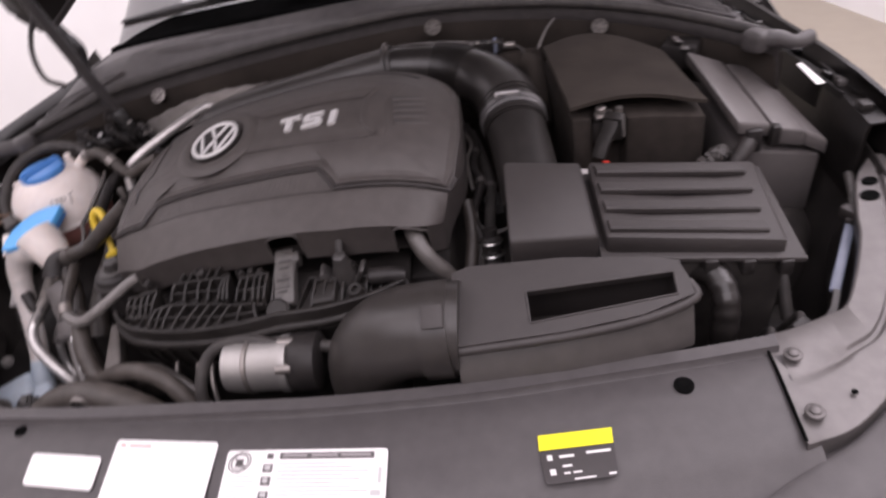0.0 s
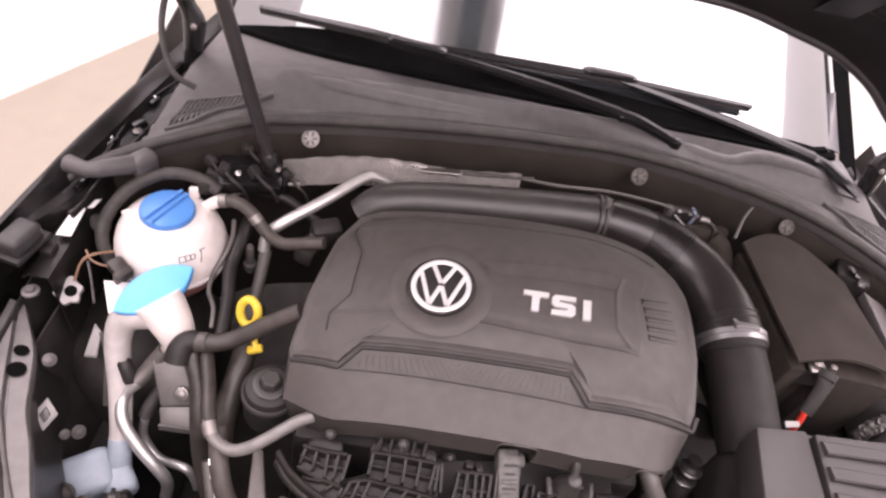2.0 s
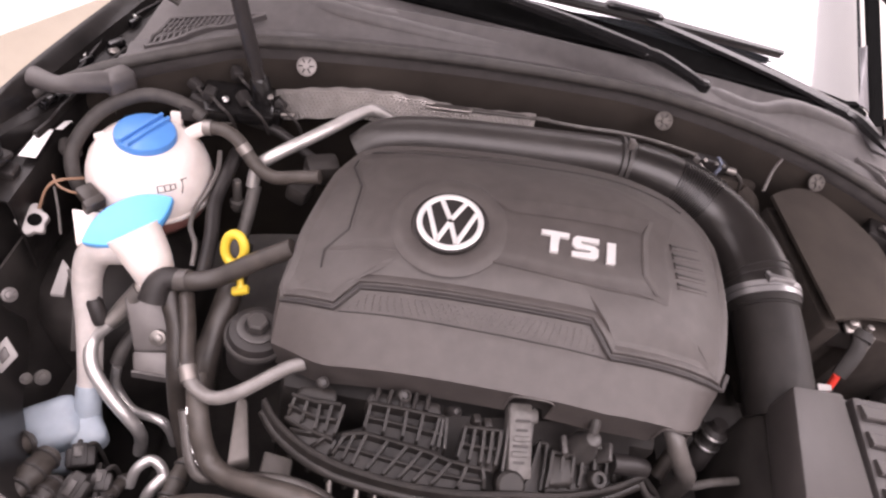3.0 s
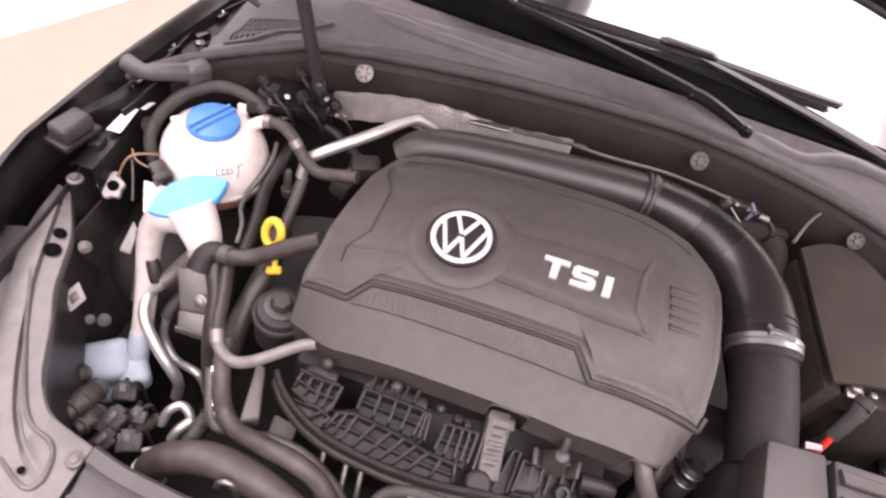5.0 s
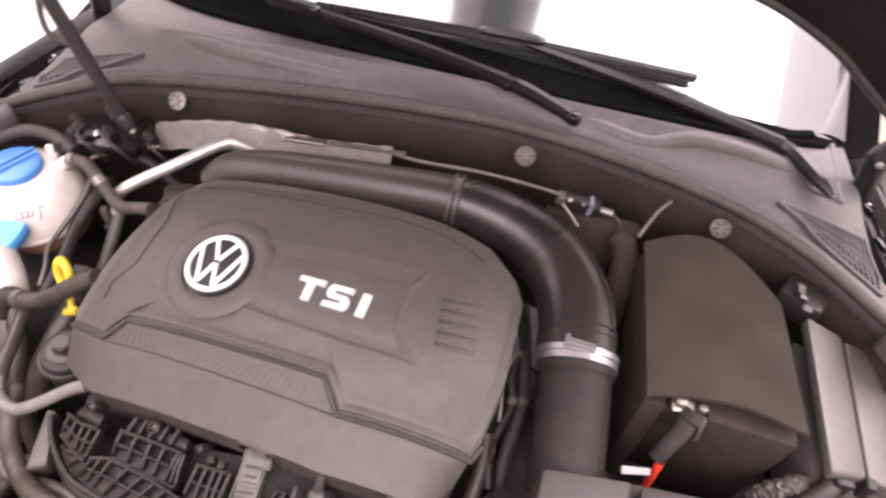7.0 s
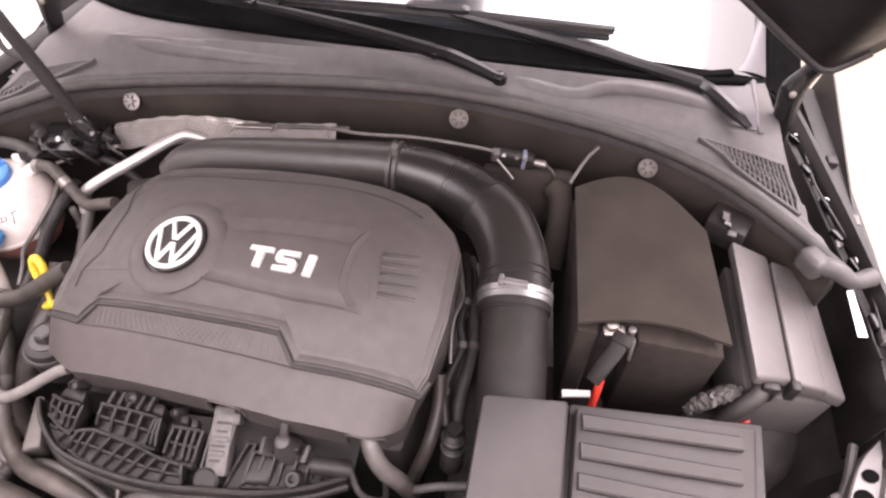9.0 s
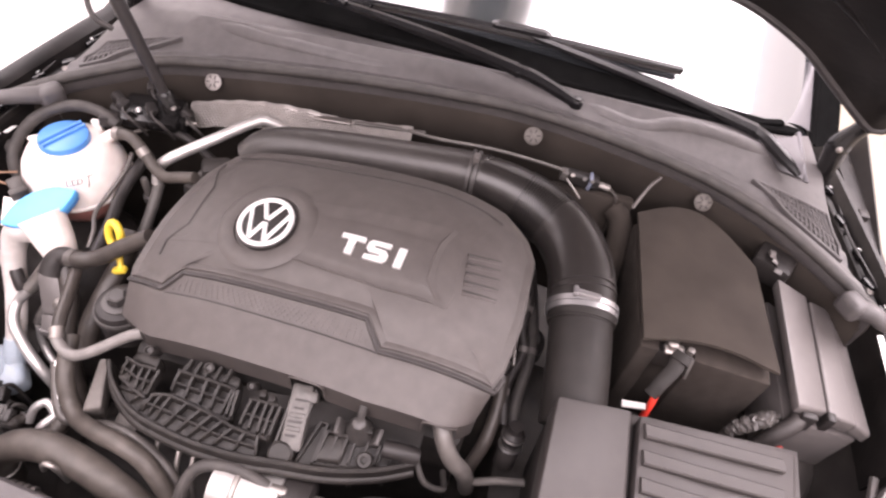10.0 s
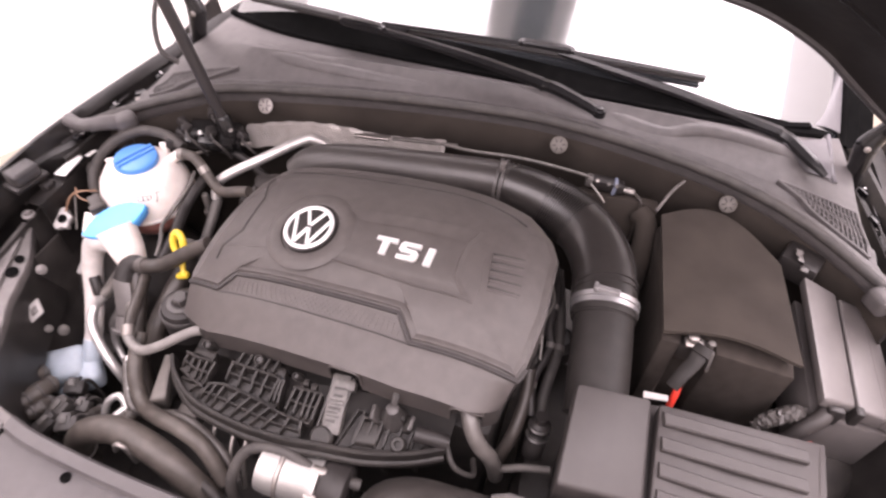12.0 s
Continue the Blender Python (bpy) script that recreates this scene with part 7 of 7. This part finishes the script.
# plugs and lines on the firewall
fp = thing("firewall_plug", (0.215, 0.63, 0.87), "black and blue-grey plug with metal ends on the firewall", "plug")
part("plug_shell", block((0.215, 0.630, 0.884), (0.050, 0.018, 0.018), 0.003, (0, 6, 4)), duct_black, fp)
part("plug_front", block((0.188, 0.628, 0.887), (0.014, 0.016, 0.015), 0.002, (0, 6, 4)), plug_grey, fp)
part("metal_end", lathe([(0.005, 0), (0.006, 0.004), (0.006, 0.016), (0.004, 0.018), (0, 0.018)], 10, aim((0.240, 0.630, 0.881), (1, 0, -0.1))), alu_dull, fp)
part("lead", tube([(0.256, 0.630, 0.88), (0.27, 0.622, 0.870), (0.272, 0.612, 0.84), (0.270, 0.60, 0.80)], 0.0028, seg=8), hose_brown, fp)
# small metal studs added as glints on the dark plug
for d, m in ((0.0, alu_dull), (0.018, plug_grey), (0.030, cast_grey)):
    part("plug_pin", lathe([(0.002, 0), (0.0030, 0.002), (0.0030, 0.005), (0, 0.006)], 8, aim((0.198 + d, 0.6215, 0.893 - 0.1 * d), (0.1, -0.6, 0.8))), m, fp)
part("plug_band", block((0.226, 0.630, 0.8835), (0.006, 0.021, 0.021), 0.002, (0, 6, 4)), strap_blue, fp)
hose("bonnet_cable", [(-0.05, 0.628, 0.892), (0.0, 0.612, 0.905), (0.08, 0.612, 0.912), (0.17, 0.622, 0.900), (0.19, 0.628, 0.888)], 0.0026, hose_grey, "thin grey cable along the firewall", "cable")
hose("metal_strip", [(0.190, 0.612, 0.893), (0.205, 0.602, 0.885), (0.216, 0.596, 0.876)], 0.0018, alu_dull, "short bright metal strip on the firewall", "strip", n=3)
hose("stay_wire", [(0.293, 0.60, 0.88), (0.310, 0.635, 0.895), (0.325, 0.655, 0.903)], 0.0025, connector_grey, "grey stay wire between firewall and battery", "wire", n=3)
ft = thing("felt_patch", (0.27, 0.60, 0.80), "brown felt insulation hanging at the firewall", "insulation")
part("felt", block((0.235, 0.622, 0.82), (0.13, 0.02, 0.10), 0.008, (-8, 0, 4)), felt, ft)
hose("felt_pipe", [(0.272, 0.615, 0.855), (0.285, 0.600, 0.85), (0.288, 0.57, 0.83), (0.285, 0.52, 0.79)], 0.017, felt, "felt-wrapped pipe beside the battery", "pipe")

# foot of the hood stay: plugs and brackets
ff = thing("hinge_bracket", (-0.45, 0.57, 0.84), "black bracket with plugs at the foot of the hood stay", "bracket")
part("plate", block((-0.445, 0.575, 0.845), (0.09, 0.06, 0.02), 0.005, (5, 0, 10)), paint_black, ff)
for k, (x, y, z) in enumerate(((-0.475, 0.552, 0.868), (-0.455, 0.600, 0.872), (-0.435, 0.560, 0.866), (-0.500, 0.575, 0.858), (-0.395, 0.585, 0.850))):
    part("plug_shell", block((x, y, z), (0.014, 0.018, 0.014), 0.003, (10 * k, 15, 25 * k)), duct_black, ff)
    part("lead", tube([(x, y, z), (x + 0.015, y - 0.02, z + 0.004), (x + 0.03, y - 0.02, z - 0.012), (x + 0.035, y - 0.01, z - 0.04)], 0.0022, seg=6), pipe_black, ff)
bolt("bolt", (-0.458, 0.560, 0.858), (0, -0.4, 1), 0.0045, alu, ff)
bolt("bolt", (-0.405, 0.572, 0.868), (0, -0.4, 1), 0.004, alu_dull, ff)
part("plug_shell", block((-0.492, 0.535, 0.848), (0.028, 0.022, 0.020), 0.004, (0, 10, 20)), duct_black, ff)
hose("hood_wire", [(-0.545, 0.66, 0.915), (-0.575, 0.66, 0.935), (-0.600, 0.70, 0.975), (-0.605, 0.76, 1.02), (-0.60, 0.82, 1.06)], 0.0045, rubber, "thin black cable looping up to the hood", "cable")
for sx in (-1, 1):
    hg = part("hinge", tube([(sx * 0.598, 0.790, 0.850), (sx * 0.592, 0.795, 0.905), (sx * 0.590, 0.800, 0.935), (sx * 0.598, 0.800, 0.962), (sx * 0.612, 0.798, 0.995)], [0.012, 0.016, 0.018, 0.013, 0.013], seg=14), paint_black, hood)
    part("hinge_arm", tube([(sx * 0.610, 0.795, 0.990), (sx * 0.628, 0.785, 1.02), (sx * 0.640, 0.775, 1.06)], [0.014, 0.012, 0.012], seg=12), paint_black, hg)
    bolt("hinge_pin", (sx * 0.585, 0.782, 0.938), (0, -1, 0.3), 0.005, alu_dull, hg)

hose("stay_cable", [(-0.372, 0.575, 0.846), (-0.388, 0.574, 0.843), (-0.415, 0.570, 0.835), (-0.452, 0.562, 0.822), (-0.475, 0.55, 0.815)], 0.0032, alu_dull, "thin dull metal cable by the hood stay", "cable")
hose("wiring_harness", [(-0.50, 0.555, 0.855), (-0.47, 0.558, 0.842), (-0.43, 0.562, 0.832), (-0.39, 0.565, 0.82), (-0.34, 0.55, 0.80)], 0.007, duct_black, "black taped harness below the cowl seal", "cable")
sb = thing("stud_bolt", (-0.432, 0.49, 0.76), "dull metal stud beside the coolant tank", "bolt")
part("stud", lathe([(0.006, -0.05), (0.006, 0.0), (0.004, 0.004), (0, 0.004)], 12, pose(-0.424, 0.488, 0.788)), alu_dull, sb)
part("stud_foot", lathe([(0.010, 0), (0.010, 0.010), (0.007, 0.012)], 6, pose(-0.424, 0.488, 0.745)), cast_grey, sb)
le = thing("lifting_eye", (-0.33, 0.52, 0.78), "dark cast bracket beside the rear of the engine", "bracket")
part("casting", join(block((-0.325, 0.532, 0.800), (0.045, 0.030, 0.04), 0.008, (10, 0, 25)), block((-0.345, 0.505, 0.785), (0.03, 0.04, 0.03), 0.008, (0, 10, -15))), dark_void, le)
bolt("bolt", (-0.340, 0.515, 0.806), (0, -0.3, 1), 0.006, cast_grey, le)
